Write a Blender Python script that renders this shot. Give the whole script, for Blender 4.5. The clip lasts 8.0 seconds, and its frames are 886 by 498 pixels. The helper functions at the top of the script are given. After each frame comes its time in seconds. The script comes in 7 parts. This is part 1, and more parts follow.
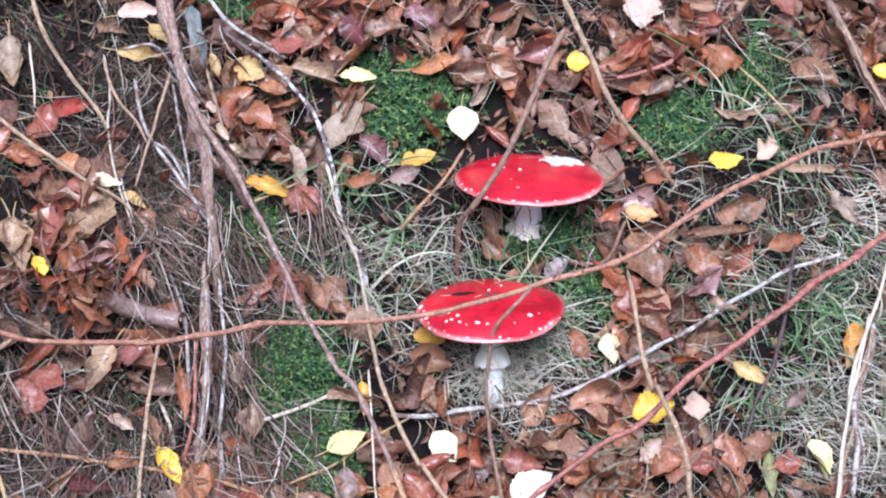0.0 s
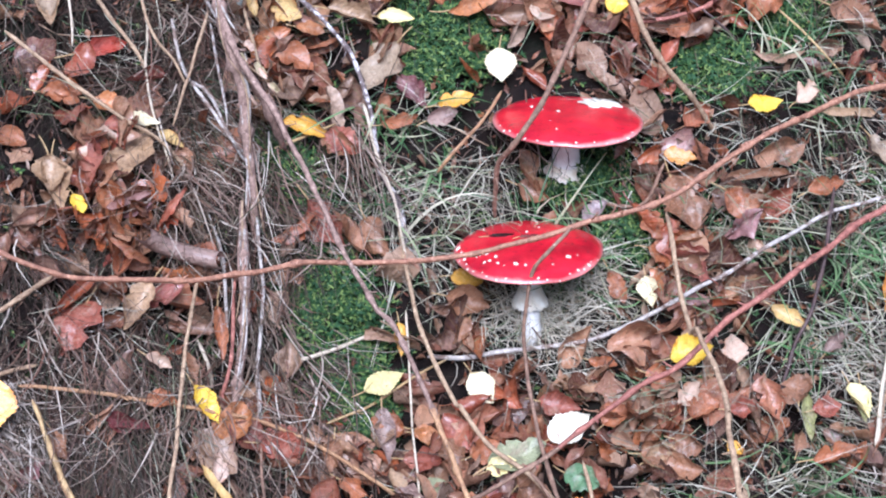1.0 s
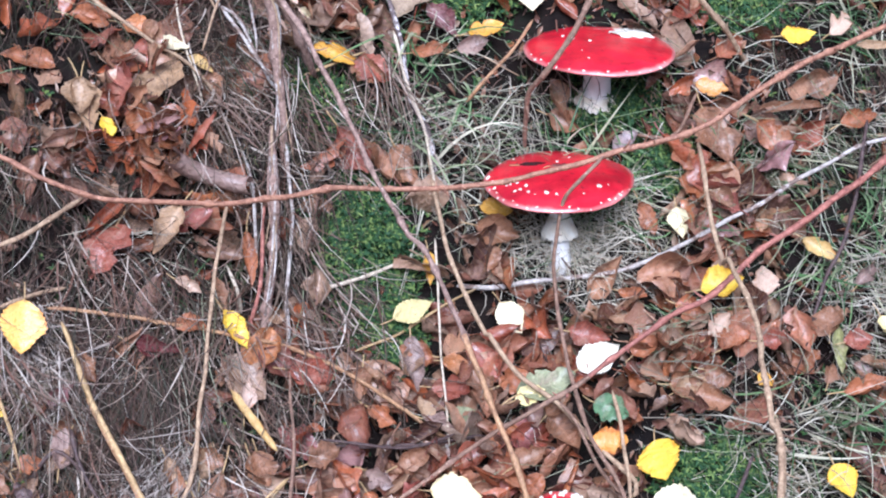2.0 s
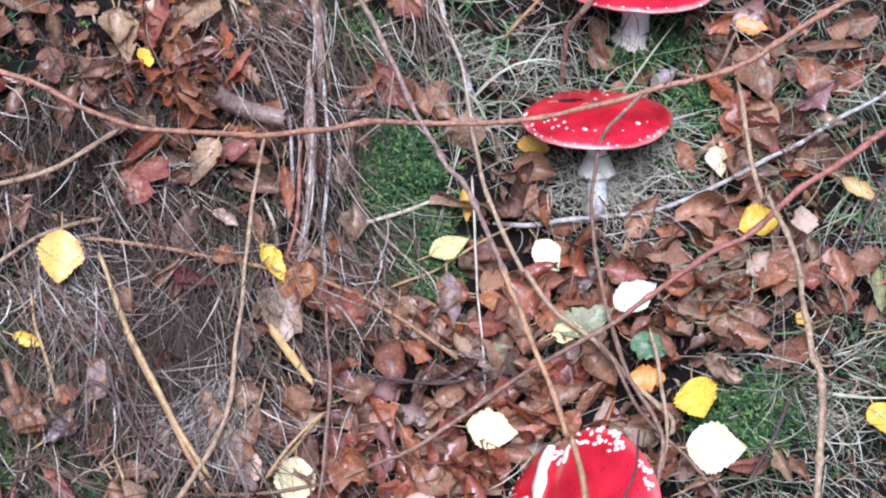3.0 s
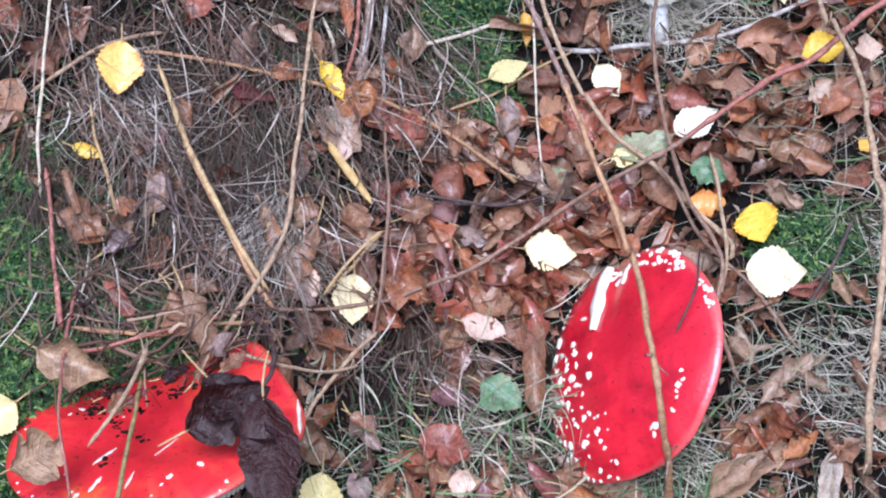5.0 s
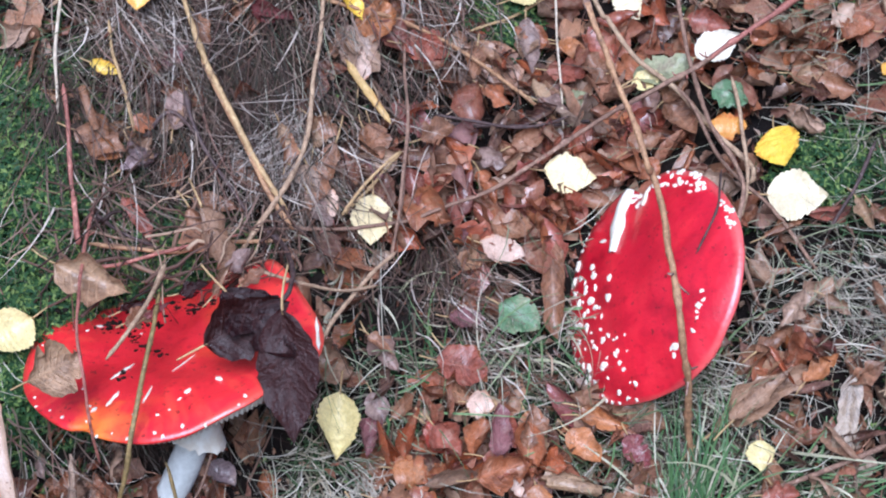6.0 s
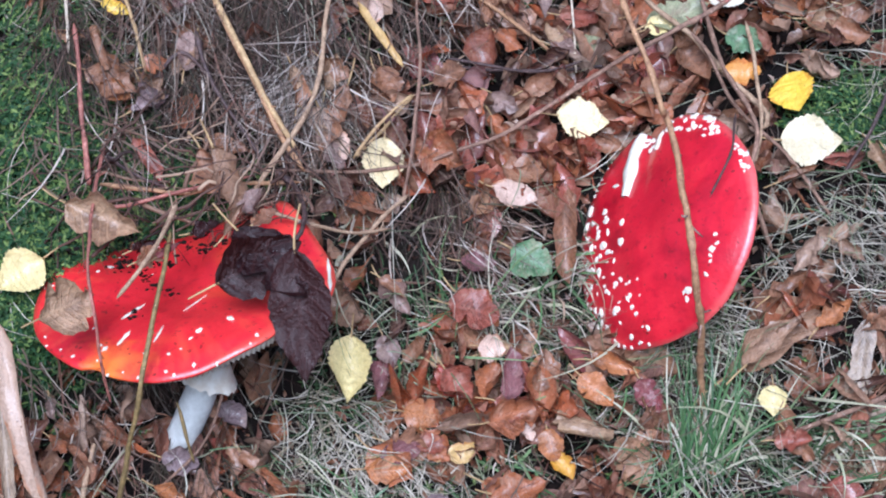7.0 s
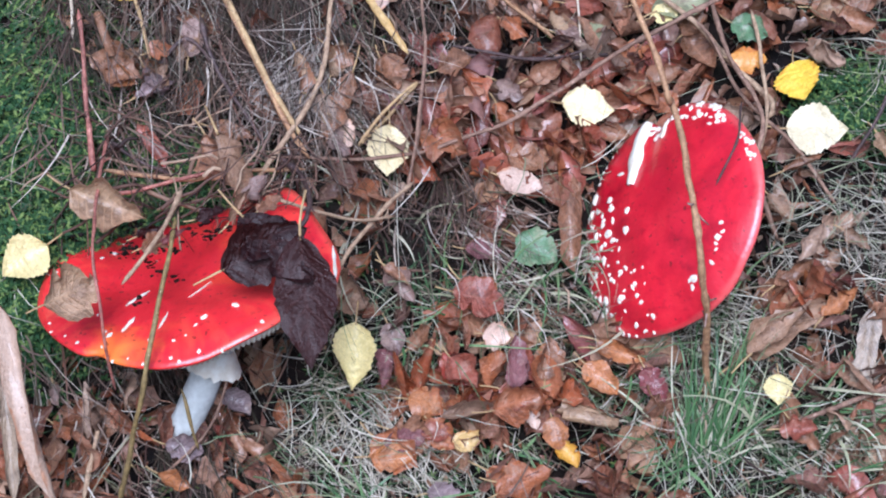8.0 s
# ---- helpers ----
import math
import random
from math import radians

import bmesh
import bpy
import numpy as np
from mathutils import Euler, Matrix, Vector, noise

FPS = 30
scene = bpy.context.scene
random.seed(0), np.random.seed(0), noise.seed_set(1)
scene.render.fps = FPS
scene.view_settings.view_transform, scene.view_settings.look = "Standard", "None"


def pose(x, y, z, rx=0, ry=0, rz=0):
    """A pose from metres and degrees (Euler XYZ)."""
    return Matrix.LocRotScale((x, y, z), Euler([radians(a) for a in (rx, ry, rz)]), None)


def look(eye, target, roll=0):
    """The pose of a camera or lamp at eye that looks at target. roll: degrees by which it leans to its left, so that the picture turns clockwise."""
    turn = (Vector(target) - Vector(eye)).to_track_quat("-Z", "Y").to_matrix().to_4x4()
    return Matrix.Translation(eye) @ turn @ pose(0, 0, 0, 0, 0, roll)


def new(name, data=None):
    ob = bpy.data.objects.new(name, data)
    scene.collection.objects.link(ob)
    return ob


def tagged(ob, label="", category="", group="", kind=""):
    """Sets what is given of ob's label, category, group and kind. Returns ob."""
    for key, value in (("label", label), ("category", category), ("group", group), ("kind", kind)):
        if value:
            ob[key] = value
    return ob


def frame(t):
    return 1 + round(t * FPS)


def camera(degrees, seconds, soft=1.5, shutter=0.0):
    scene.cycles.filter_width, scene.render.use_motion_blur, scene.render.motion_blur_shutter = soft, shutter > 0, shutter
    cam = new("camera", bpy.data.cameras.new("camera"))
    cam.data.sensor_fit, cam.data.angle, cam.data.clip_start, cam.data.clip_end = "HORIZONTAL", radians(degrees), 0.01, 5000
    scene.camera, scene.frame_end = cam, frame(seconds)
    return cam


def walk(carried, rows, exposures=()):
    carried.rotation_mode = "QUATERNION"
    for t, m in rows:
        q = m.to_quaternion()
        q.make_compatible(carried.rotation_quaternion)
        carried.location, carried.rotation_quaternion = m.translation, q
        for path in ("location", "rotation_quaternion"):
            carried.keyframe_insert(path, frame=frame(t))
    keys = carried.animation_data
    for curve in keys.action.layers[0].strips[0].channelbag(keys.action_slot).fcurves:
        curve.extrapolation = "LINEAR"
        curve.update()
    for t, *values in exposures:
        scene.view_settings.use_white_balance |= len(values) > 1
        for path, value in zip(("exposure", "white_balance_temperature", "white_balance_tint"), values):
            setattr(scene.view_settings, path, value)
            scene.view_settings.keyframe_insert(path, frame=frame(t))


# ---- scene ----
SOFT = 2.05
cam = camera(26.0, 8.0, SOFT)
ROWS = [
    (0.0, -0.3559, -1.5207, 1.7264, 68.945, 0.696, -17.588),
    (0.5, -0.3651, -1.5195, 1.7181, 68.437, 0.703, -17.179),
    (1.0, -0.3724, -1.5168, 1.7067, 67.795, 0.657, -16.924),
    (1.5, -0.3829, -1.5137, 1.6924, 67.117, 0.432, -16.787),
    (3.0, -0.4169, -1.5075, 1.6450, 65.645, -0.063, -16.033),
    (3.5, -0.4242, -1.5120, 1.6323, 65.000, -0.000, -15.673),
    (4.0, -0.4289, -1.5178, 1.6158, 64.207, 0.037, -15.363),
    (4.5, -0.4353, -1.5209, 1.5967, 63.374, -0.044, -15.032),
    (6.0, -0.4533, -1.5275, 1.5438, 61.475, -0.397, -14.423),
    (6.5, -0.4583, -1.5296, 1.5286, 60.940, -0.483, -14.266),
    (7.0, -0.4611, -1.5308, 1.5189, 60.652, -0.565, -14.209),
    (7.5, -0.4644, -1.5314, 1.5141, 60.558, -0.665, -14.255),
    (8.0, -0.4685, -1.5282, 1.5123, 60.479, -0.775, -14.253),
]
walk(cam, [(t, pose(x, y, z, rx, ry, rz)) for t, x, y, z, rx, ry, rz in ROWS],
     exposures=[(0.0, 1.12, 5040, 16), (1.5, 1.12, 5040, 16), (3.5, 0.95, 5040, 16), (4.5, 0.98, 5000, 16), (6.0, 0.79, 4950, 16), (8.0, 0.77, 4950, 16)])

# ---- light: overcast autumn sky, a broad weak sun ----
world = bpy.data.worlds.new("overcast")
scene.world = world
world.use_nodes = True
wt = world.node_tree
sky = wt.nodes.new("ShaderNodeTexSky")
sky.sky_type, sky.sun_disc = "NISHITA", False
sky.sun_elevation, sky.sun_rotation = radians(51), radians(200)
sky.dust_density, sky.air_density = 4.0, 1.0
wt.links.new(sky.outputs[0], wt.nodes["Background"].inputs[0])
wt.nodes["Background"].inputs[1].default_value = 0.058
sun_data = bpy.data.lights.new("sun", "SUN")
sun_data.energy, sun_data.angle, sun_data.color = 3.0, radians(36), (1.0, 0.96, 0.9)
sun = new("sun", sun_data)
sun.matrix_world = look((-1.2, -3.5, 4.7), (0, 0, 0.9))

# ---- the bank: u runs along it, v up the slope, h out of it ----
SLOPE = radians(46.505)
BASE = Vector((0, 0, 0.9))
UP = Vector((0, math.cos(SLOPE), math.sin(SLOPE)))
OUT = Vector((0, -math.sin(SLOPE), math.cos(SLOPE)))
HUMMOCKS = [
    (0.42, -0.36, 0.046, 0.2),
    (0.14, 0.06, -0.055, 0.2),
    (-0.28, 0.2, 0.059, 0.2),
    (0.42, 0.2, 0.031, 0.2),
    (-0.14, -0.36, 0.002, 0.2),
    (0, 0.48, -0.037, 0.2),
    (0.42, -0.22, 0.03, 0.2),
    (0.28, -0.36, 0.045, 0.2),
    (0, -0.22, -0.036, 0.2),
]


def relief(u, v):
    """Height of the ground over the even slope."""
    return sum(a * math.exp(-((u - x) ** 2 + (v - y) ** 2) / (2 * r * r)) for x, y, a, r in HUMMOCKS)


def bank(u, v, h=0.0):
    """A point at height h over the even slope."""
    return BASE + Vector((u, 0, 0)) + v * UP + h * OUT


def lie(u, v, h=0.0, spin=0.0, tilt=0.0, lean=0.0):
    """A pose on the ground: z out of the bank, x along the bank turned by spin degrees."""
    e = 0.02
    du = Vector((1, 0, 0)) + OUT * (relief(u + e, v) - relief(u - e, v)) / (2 * e)
    dv = UP + OUT * (relief(u, v + e) - relief(u, v - e)) / (2 * e)
    z = du.cross(dv).normalized()
    x = du.normalized()
    y = z.cross(x)
    m = Matrix((x, y, z)).transposed().to_4x4()
    m.translation = bank(u, v, relief(u, v)) + z * h
    return m @ pose(0, 0, 0, 0, 0, spin) @ pose(0, 0, 0, tilt, lean, 0)


# ---- materials ----
def node(nt, kind, **values):
    n = nt.nodes.new(kind)
    for key, value in values.items():
        n.inputs[key.replace("_", " ")].default_value = value
    return n


def blank(name, rough=0.6, spec=0.4):
    mat = bpy.data.materials.new(name)
    mat.use_nodes = True
    b = mat.node_tree.nodes["Principled BSDF"]
    b.inputs["Roughness"].default_value = rough
    b.inputs["Specular IOR Level"].default_value = spec
    return mat, mat.node_tree, b


def ramp(nt, stops, fac):
    r = nt.nodes.new("ShaderNodeValToRGB")
    while len(r.color_ramp.elements) < len(stops):
        r.color_ramp.elements.new(0.5)
    for e, (p, c) in zip(r.color_ramp.elements, stops):
        e.position, e.color = p, (*c, 1)
    nt.links.new(fac, r.inputs[0])
    return r.outputs[0]


def texture(nt, scale, detail=4.0, rough=0.6):
    """Noise in the thing's own metres, shifted from object to object."""
    co = nt.nodes.new("ShaderNodeTexCoord")
    own = nt.nodes.new("ShaderNodeObjectInfo")
    shift = nt.nodes.new("ShaderNodeVectorMath")
    shift.operation = "ADD"
    nt.links.new(co.outputs["Object"], shift.inputs[0])
    nt.links.new(own.outputs["Random"], shift.inputs[1])
    n = node(nt, "ShaderNodeTexNoise", Scale=scale, Detail=detail, Roughness=rough)
    nt.links.new(shift.outputs[0], n.inputs["Vector"])
    return n.outputs["Fac"]


def mix(nt, a, b, fac, blend="MIX"):
    m = nt.nodes.new("ShaderNodeMix")
    m.data_type, m.blend_type = "RGBA", blend
    for slot, value in ((0, fac), (6, a), (7, b)):
        if isinstance(value, bpy.types.NodeSocket):
            nt.links.new(value, m.inputs[slot])
        else:
            m.inputs[slot].default_value = value if slot == 0 else (*value, 1)
    return m.outputs[2]


def maths(nt, op, a, b=0.0):
    m = nt.nodes.new("ShaderNodeMath")
    m.operation = op
    for i, value in enumerate((a, b)):
        if isinstance(value, bpy.types.NodeSocket):
            nt.links.new(value, m.inputs[i])
        else:
            m.inputs[i].default_value = value
    return m.outputs[0]


def bump(nt, b, height, strength=0.3, distance=0.001):
    n = node(nt, "ShaderNodeBump", Strength=strength, Distance=distance)
    nt.links.new(height, n.inputs["Height"])
    nt.links.new(n.outputs[0], b.inputs["Normal"])


def chance(nt):
    """A random value that differs from object to object and from piece to piece."""
    o, g = nt.nodes.new("ShaderNodeObjectInfo"), nt.nodes.new("ShaderNodeNewGeometry")
    return maths(nt, "FRACT", maths(nt, "ADD", o.outputs["Random"], g.outputs["Random Per Island"]))


def leaf_material(name, stops, rough=0.42, spec=0.5, vein=(0.35, 0.22, 0.1), blotch=0.5, wet=0.45, veins=0.25, crease=1.3, edge=None, thin=0.2):
    """Dead or fading leaf: its tint picked at random, with midrib, veins, blotches, browned margin, wrinkles and a damp sheen."""
    mat, nt, b = blank(name, rough, spec)
    base = ramp(nt, stops, chance(nt))
    big = texture(nt, 48, 4, 0.65)
    rot = maths(nt, "MULTIPLY", ramp(nt, [(0.47, (0, 0, 0)), (0.62, (1, 1, 1))], big), blotch)
    base = mix(nt, base, mix(nt, base, (0.13, 0.08, 0.07), 1.0, "MULTIPLY"), rot)
    base = mix(nt, base, mix(nt, base, (0.6, 0.44, 0.32), 0.65), maths(nt, "MULTIPLY", ramp(nt, [(0.52, (0, 0, 0)), (0.68, (1, 1, 1))], texture(nt, 75, 4, 0.65)), blotch))
    fine = texture(nt, 420, 3)
    base = mix(nt, base, mix(nt, (0.5, 0.47, 0.46), (1.4, 1.37, 1.33), fine), 0.7, "MULTIPLY")
    co = nt.nodes.new("ShaderNodeUVMap")
    wave = node(nt, "ShaderNodeTexWave", Scale=2.6, Distortion=0.5)
    nt.links.new(co.outputs[0], wave.inputs["Vector"])
    split = nt.nodes.new("ShaderNodeSeparateXYZ")
    nt.links.new(co.outputs[0], split.inputs[0])
    away = maths(nt, "DIVIDE", maths(nt, "ABSOLUTE", split.outputs[1]), 0.15)
    rib = ramp(nt, [(0.03, (1, 1, 1)), (0.09, (0, 0, 0))], away)
    lines = maths(nt, "MAXIMUM", ramp(nt, [(0.8, (0, 0, 0)), (0.97, (1, 1, 1))], wave.outputs["Fac"]), rib)
    base = mix(nt, base, vein, maths(nt, "MULTIPLY", lines, veins))
    if edge:
        ragged = maths(nt, "ADD", away, maths(nt, "MULTIPLY", maths(nt, "SUBTRACT", texture(nt, 60, 3, 0.6), 0.5), 1.5))
        base = mix(nt, base, edge, ramp(nt, [(0.82, (0, 0, 0)), (1.12, (0.85, 0.85, 0.85))], ragged))
        base = mix(nt, base, (0.13, 0.06, 0.03), maths(nt, "MULTIPLY", ramp(nt, [(0.69, (0, 0, 0)), (0.73, (1, 1, 1))], texture(nt, 210, 2)), 0.7))
    nt.links.new(base, b.inputs["Base Color"])
    folds = texture(nt, 130, 4, 0.6)
    bump(nt, b, maths(nt, "ADD", maths(nt, "MULTIPLY", lines, veins * 0.5), maths(nt, "ADD", maths(nt, "MULTIPLY", fine, 0.5), maths(nt, "MULTIPLY", folds, crease))), 1.0, 0.0026)
    nt.links.new(ramp(nt, [(0.35, (rough * 0.5,) * 3), (0.65, (min(1, rough * 1.6),) * 3)], texture(nt, 90, 3)), b.inputs["Roughness"])
    b.inputs["Coat Weight"].default_value = wet
    b.inputs["Coat Roughness"].default_value = 0.2
    if thin:
        glow = nt.nodes.new("ShaderNodeBsdfTranslucent")
        nt.links.new(base, glow.inputs["Color"])
        both = nt.nodes.new("ShaderNodeMixShader")
        both.inputs[0].default_value = thin
        nt.links.new(b.outputs[0], both.inputs[1])
        nt.links.new(glow.outputs[0], both.inputs[2])
        nt.links.new(both.outputs[0], nt.nodes["Material Output"].inputs["Surface"])
    return mat


def stalk_material(name, dark, light, rough=0.7, patch=None, grain=900):
    """Bark or dry stalk with long fibres and blotches."""
    mat, nt, b = blank(name, rough, 0.35)
    fibre = texture(nt, 160, 5, 0.7)
    base = ramp(nt, [(0.3, dark), (0.68, light)], fibre)
    if patch:
        base = mix(nt, base, patch, ramp(nt, [(0.5, (0, 0, 0)), (0.56, (1, 1, 1))], texture(nt, 70, 4, 0.7)))
    fine = texture(nt, grain, 2)
    base = mix(nt, base, mix(nt, (0.5, 0.5, 0.5), (1.45, 1.45, 1.45), fine), 0.6, "MULTIPLY")
    base = mix(nt, base, tuple(min(1, x * 1.5 + 0.12) for x in light), maths(nt, "MULTIPLY", ramp(nt, [(0.62, (0, 0, 0)), (0.7, (1, 1, 1))], texture(nt, 330, 3)), 0.6))
    base = mix(nt, base, mix(nt, (0.45, 0.43, 0.42), (1.35, 1.35, 1.35), texture(nt, 28, 4, 0.7)), 0.7, "MULTIPLY")
    nt.links.new(base, b.inputs["Base Color"])
    bump(nt, b, maths(nt, "ADD", fibre, maths(nt, "MULTIPLY", fine, 0.4)), 0.9, 0.0014)
    return mat


def blade_material(name, stops, rough=0.5):
    mat, nt, b = blank(name, rough, 0.2)
    base = ramp(nt, stops, chance(nt))
    base = mix(nt, base, mix(nt, (0.55, 0.55, 0.55), (1.3, 1.3, 1.25), texture(nt, 120, 3)), 0.6, "MULTIPLY")
    nt.links.new(base, b.inputs["Base Color"])
    return mat


def cap_material(name, radius, rim=(0.72, 0.15, 0.13), warm=0.0):
    """Wet scarlet skin with a thinner, paler margin and specks of dirt."""
    mat, nt, b = blank(name, 0.3, 0.5)
    base = ramp(nt, [(0.32, (0.36, 0.003, 0.015)), (0.5, (0.58, 0.009, 0.025)), (0.7, (0.72, 0.022, 0.036))], texture(nt, 26, 6, 0.65))
    if warm:
        base = mix(nt, base, (0.8, 0.03, 0.03), 0.5)
        base = mix(nt, base, (0.78, 0.1, 0.02), ramp(nt, [(0.58, (0, 0, 0)), (0.78, (0.75, 0.75, 0.75))], texture(nt, 13, 2)))
        # skin worn thin over the yellow flesh near the margin
        at = nt.nodes.new("ShaderNodeTexCoord")
        away = nt.nodes.new("ShaderNodeVectorMath")
        away.operation = "DISTANCE"
        away.inputs[1].default_value = (-0.36 * radius, -0.8 * radius, 0)
        nt.links.new(at.outputs["Object"], away.inputs[0])
        worn = maths(nt, "ADD", maths(nt, "DIVIDE", away.outputs["Value"], radius), maths(nt, "MULTIPLY", maths(nt, "SUBTRACT", texture(nt, 45, 4), 0.5), 0.5))
        base = mix(nt, base, (0.85, 0.2, 0.02), ramp(nt, [(0.06, (1, 1, 1)), (0.3, (0, 0, 0))], worn))
    co = nt.nodes.new("ShaderNodeTexCoord")
    ln = nt.nodes.new("ShaderNodeVectorMath")
    ln.operation = "LENGTH"
    nt.links.new(co.outputs["Object"], ln.inputs[0])
    edge = maths(nt, "ADD", maths(nt, "DIVIDE", ln.outputs["Value"], radius), maths(nt, "MULTIPLY", maths(nt, "SUBTRACT", texture(nt, 30, 3), 0.5), 0.16))
    base = mix(nt, base, rim, ramp(nt, [(0.94, (0, 0, 0)), (1.08, (0.7, 0.7, 0.7))], edge))
    base = mix(nt, base, (0.3, 0.001, 0.014), maths(nt, "MULTIPLY", ramp(nt, [(0.45, (0, 0, 0)), (0.7, (1, 1, 1))], texture(nt, 11, 3)), 0.5))
    spin = nt.nodes.new("ShaderNodeTexGradient")
    spin.gradient_type = "RADIAL"
    nt.links.new(co.outputs["Object"], spin.inputs[0])
    polar = nt.nodes.new("ShaderNodeCombineXYZ")
    nt.links.new(maths(nt, "MULTIPLY", spin.outputs["Fac"], 46.0), polar.inputs[0])
    nt.links.new(maths(nt, "DIVIDE", ln.outputs["Value"], radius * 0.5), polar.inputs[1])
    streak = node(nt, "ShaderNodeTexNoise", Scale=1.0, Detail=3.0)
    nt.links.new(polar.outputs[0], streak.inputs["Vector"])
    outer = ramp(nt, [(0.35, (0, 0, 0)), (0.8, (1, 1, 1))], edge)
    base = mix(nt, base, (0.84, 0.13, 0.05) if warm else (0.7, 0.03, 0.035), maths(nt, "MULTIPLY", maths(nt, "MULTIPLY", ramp(nt, [(0.5, (0, 0, 0)), (0.72, (1, 1, 1))], streak.outputs["Fac"]), outer), 0.4 if warm else 0.2))
    freckle = ramp(nt, [(0.58, (0, 0, 0)), (0.72, (1, 1, 1))], texture(nt, 120, 3))
    base = mix(nt, base, (0.26, 0.001, 0.012), maths(nt, "MULTIPLY", freckle, 0.5))
    dirt = ramp(nt, [(0.66, (0, 0, 0)), (0.7, (1, 1, 1))], texture(nt, 190, 2))
    base = mix(nt, base, (0.05, 0.015, 0.01), maths(nt, "MULTIPLY", dirt, 0.7))
    nt.links.new(base, b.inputs["Base Color"])
    bump(nt, b, maths(nt, "ADD", maths(nt, "ADD", texture(nt, 60, 3), maths(nt, "MULTIPLY", maths(nt, "MULTIPLY", streak.outputs["Fac"], outer), 0.3)), maths(nt, "MULTIPLY", texture(nt, 300, 3), 0.35)), 0.4, 0.0025)
    b.inputs["Coat Weight"].default_value = 0.5
    b.inputs["Coat Roughness"].default_value = 0.32
    return mat


def flesh_material(name, dark, light, rough=0.65):
    mat, nt, b = blank(name, rough, 0.35)
    nt.links.new(ramp(nt, [(0.3, dark), (0.65, light)], texture(nt, 110, 5)), b.inputs["Base Color"])
    bump(nt, b, texture(nt, 300, 4), 0.4, 0.001)
    return mat


BROWNS = [(0.0, (0.08, 0.03, 0.022)), (0.1, (0.4, 0.14, 0.055)), (0.2, (0.17, 0.065, 0.042)), (0.3, (0.48, 0.25, 0.14)), (0.4, (0.3, 0.105, 0.055)),
          (0.5, (0.09, 0.04, 0.032)), (0.6, (0.52, 0.34, 0.22)), (0.7, (0.4, 0.13, 0.06)), (0.8, (0.22, 0.12, 0.095)), (0.9, (0.42, 0.22, 0.11)), (1.0, (0.56, 0.42, 0.32))]
REDS = [(0.0, (0.3, 0.07, 0.035)), (0.2, (0.5, 0.14, 0.045)), (0.35, (0.16, 0.045, 0.04)), (0.5, (0.5, 0.18, 0.06)), (0.65, (0.28, 0.09, 0.085)), (0.8, (0.42, 0.11, 0.055)), (0.92, (0.5, 0.3, 0.17)), (1.0, (0.32, 0.16, 0.18))]
MAT = {"litter": leaf_material("dead_leaf", BROWNS), "wet_litter": leaf_material("wet_dead_leaf", REDS, 0.32, 0.5, (0.4, 0.2, 0.1), 0.35, 0.8, 0.2, 0.9)}
TINTS = {
    "cream_pink": (0.72, 0.52, 0.4), "yellow": (0.86, 0.58, 0.05), "cream": (0.77, 0.67, 0.42), "gold": (0.68, 0.37, 0.045),
    "orange": (0.66, 0.3, 0.05), "tan_yellow": (0.6, 0.41, 0.15), "lemon": (0.8, 0.68, 0.3), "white": (0.78, 0.73, 0.58),
    "lime": (0.42, 0.42, 0.17), "yellow_pale": (0.86, 0.5, 0.11), "cream_yellow": (0.82, 0.68, 0.36), "green": (0.14, 0.26, 0.12),
    "pale_green": (0.34, 0.36, 0.2), "tan": (0.46, 0.3, 0.17), "brown_grey": (0.34, 0.23, 0.19), "red_brown": (0.34, 0.1, 0.06),
    "rust": (0.42, 0.15, 0.06), "brown": (0.32, 0.155, 0.08), "grey_tan": (0.4, 0.3, 0.2), "deep_red": (0.38, 0.06, 0.035),
    "purple": (0.24, 0.1, 0.1), "mauve": (0.3, 0.22, 0.22), "maroon": (0.2, 0.05, 0.05), "orange_brown": (0.5, 0.2, 0.07),
    "grey_brown": (0.33, 0.2, 0.12), "black_brown": (0.022, 0.011, 0.011), "lichen": (0.17, 0.19, 0.17), "buff": (0.56, 0.4, 0.29)}
for tint, c in TINTS.items():
    lo, hi = tuple(x * 0.85 for x in c), tuple(min(1, x * 1.12) for x in c)
    pale = max(c) > 0.55
    MAT[tint] = leaf_material(tint + "_leaf", [(0.0, lo), (1.0, hi)], 0.38, 0.5, tuple(min(1, x * 1.3) for x in c) if not pale else tuple(x * 0.72 for x in c), 0.08 if pale else 0.5, 0.35, 0.11 if pale else 0.3,
                              0.8 if pale else 1.3, (c[0] * 0.75, c[1] * 0.5, c[2] * 0.35) if pale and c[1] < 0.66 else None, 0.12 if pale else 0.2)
MAT["black_brown"] = leaf_material("rotten_leaf", [(0.0, (0.014, 0.003, 0.003)), (1.0, (0.028, 0.007, 0.006))], 0.36, 0.26, (0.06, 0.02, 0.016), 0.0, 0.07, 0.25, 1.2, None, 0.0)
MAT["cane_red"] = stalk_material("red_cane", (0.15, 0.045, 0.036), (0.48, 0.2, 0.145), 0.5)
MAT["cane_brown"] = stalk_material("brown_cane", (0.16, 0.062, 0.04), (0.52, 0.27, 0.165), 0.5)
MAT["bark_pink"] = stalk_material("pinkish_bark", (0.11, 0.062, 0.048), (0.42, 0.285, 0.225), 0.8)
MAT["bark_tan"] = stalk_material("tan_bark", (0.2, 0.12, 0.07), (0.52, 0.37, 0.23))
MAT["bark_pale"] = stalk_material("bleached_wood", (0.26, 0.21, 0.18), (0.6, 0.55, 0.5), 0.7, (0.2, 0.14, 0.11))
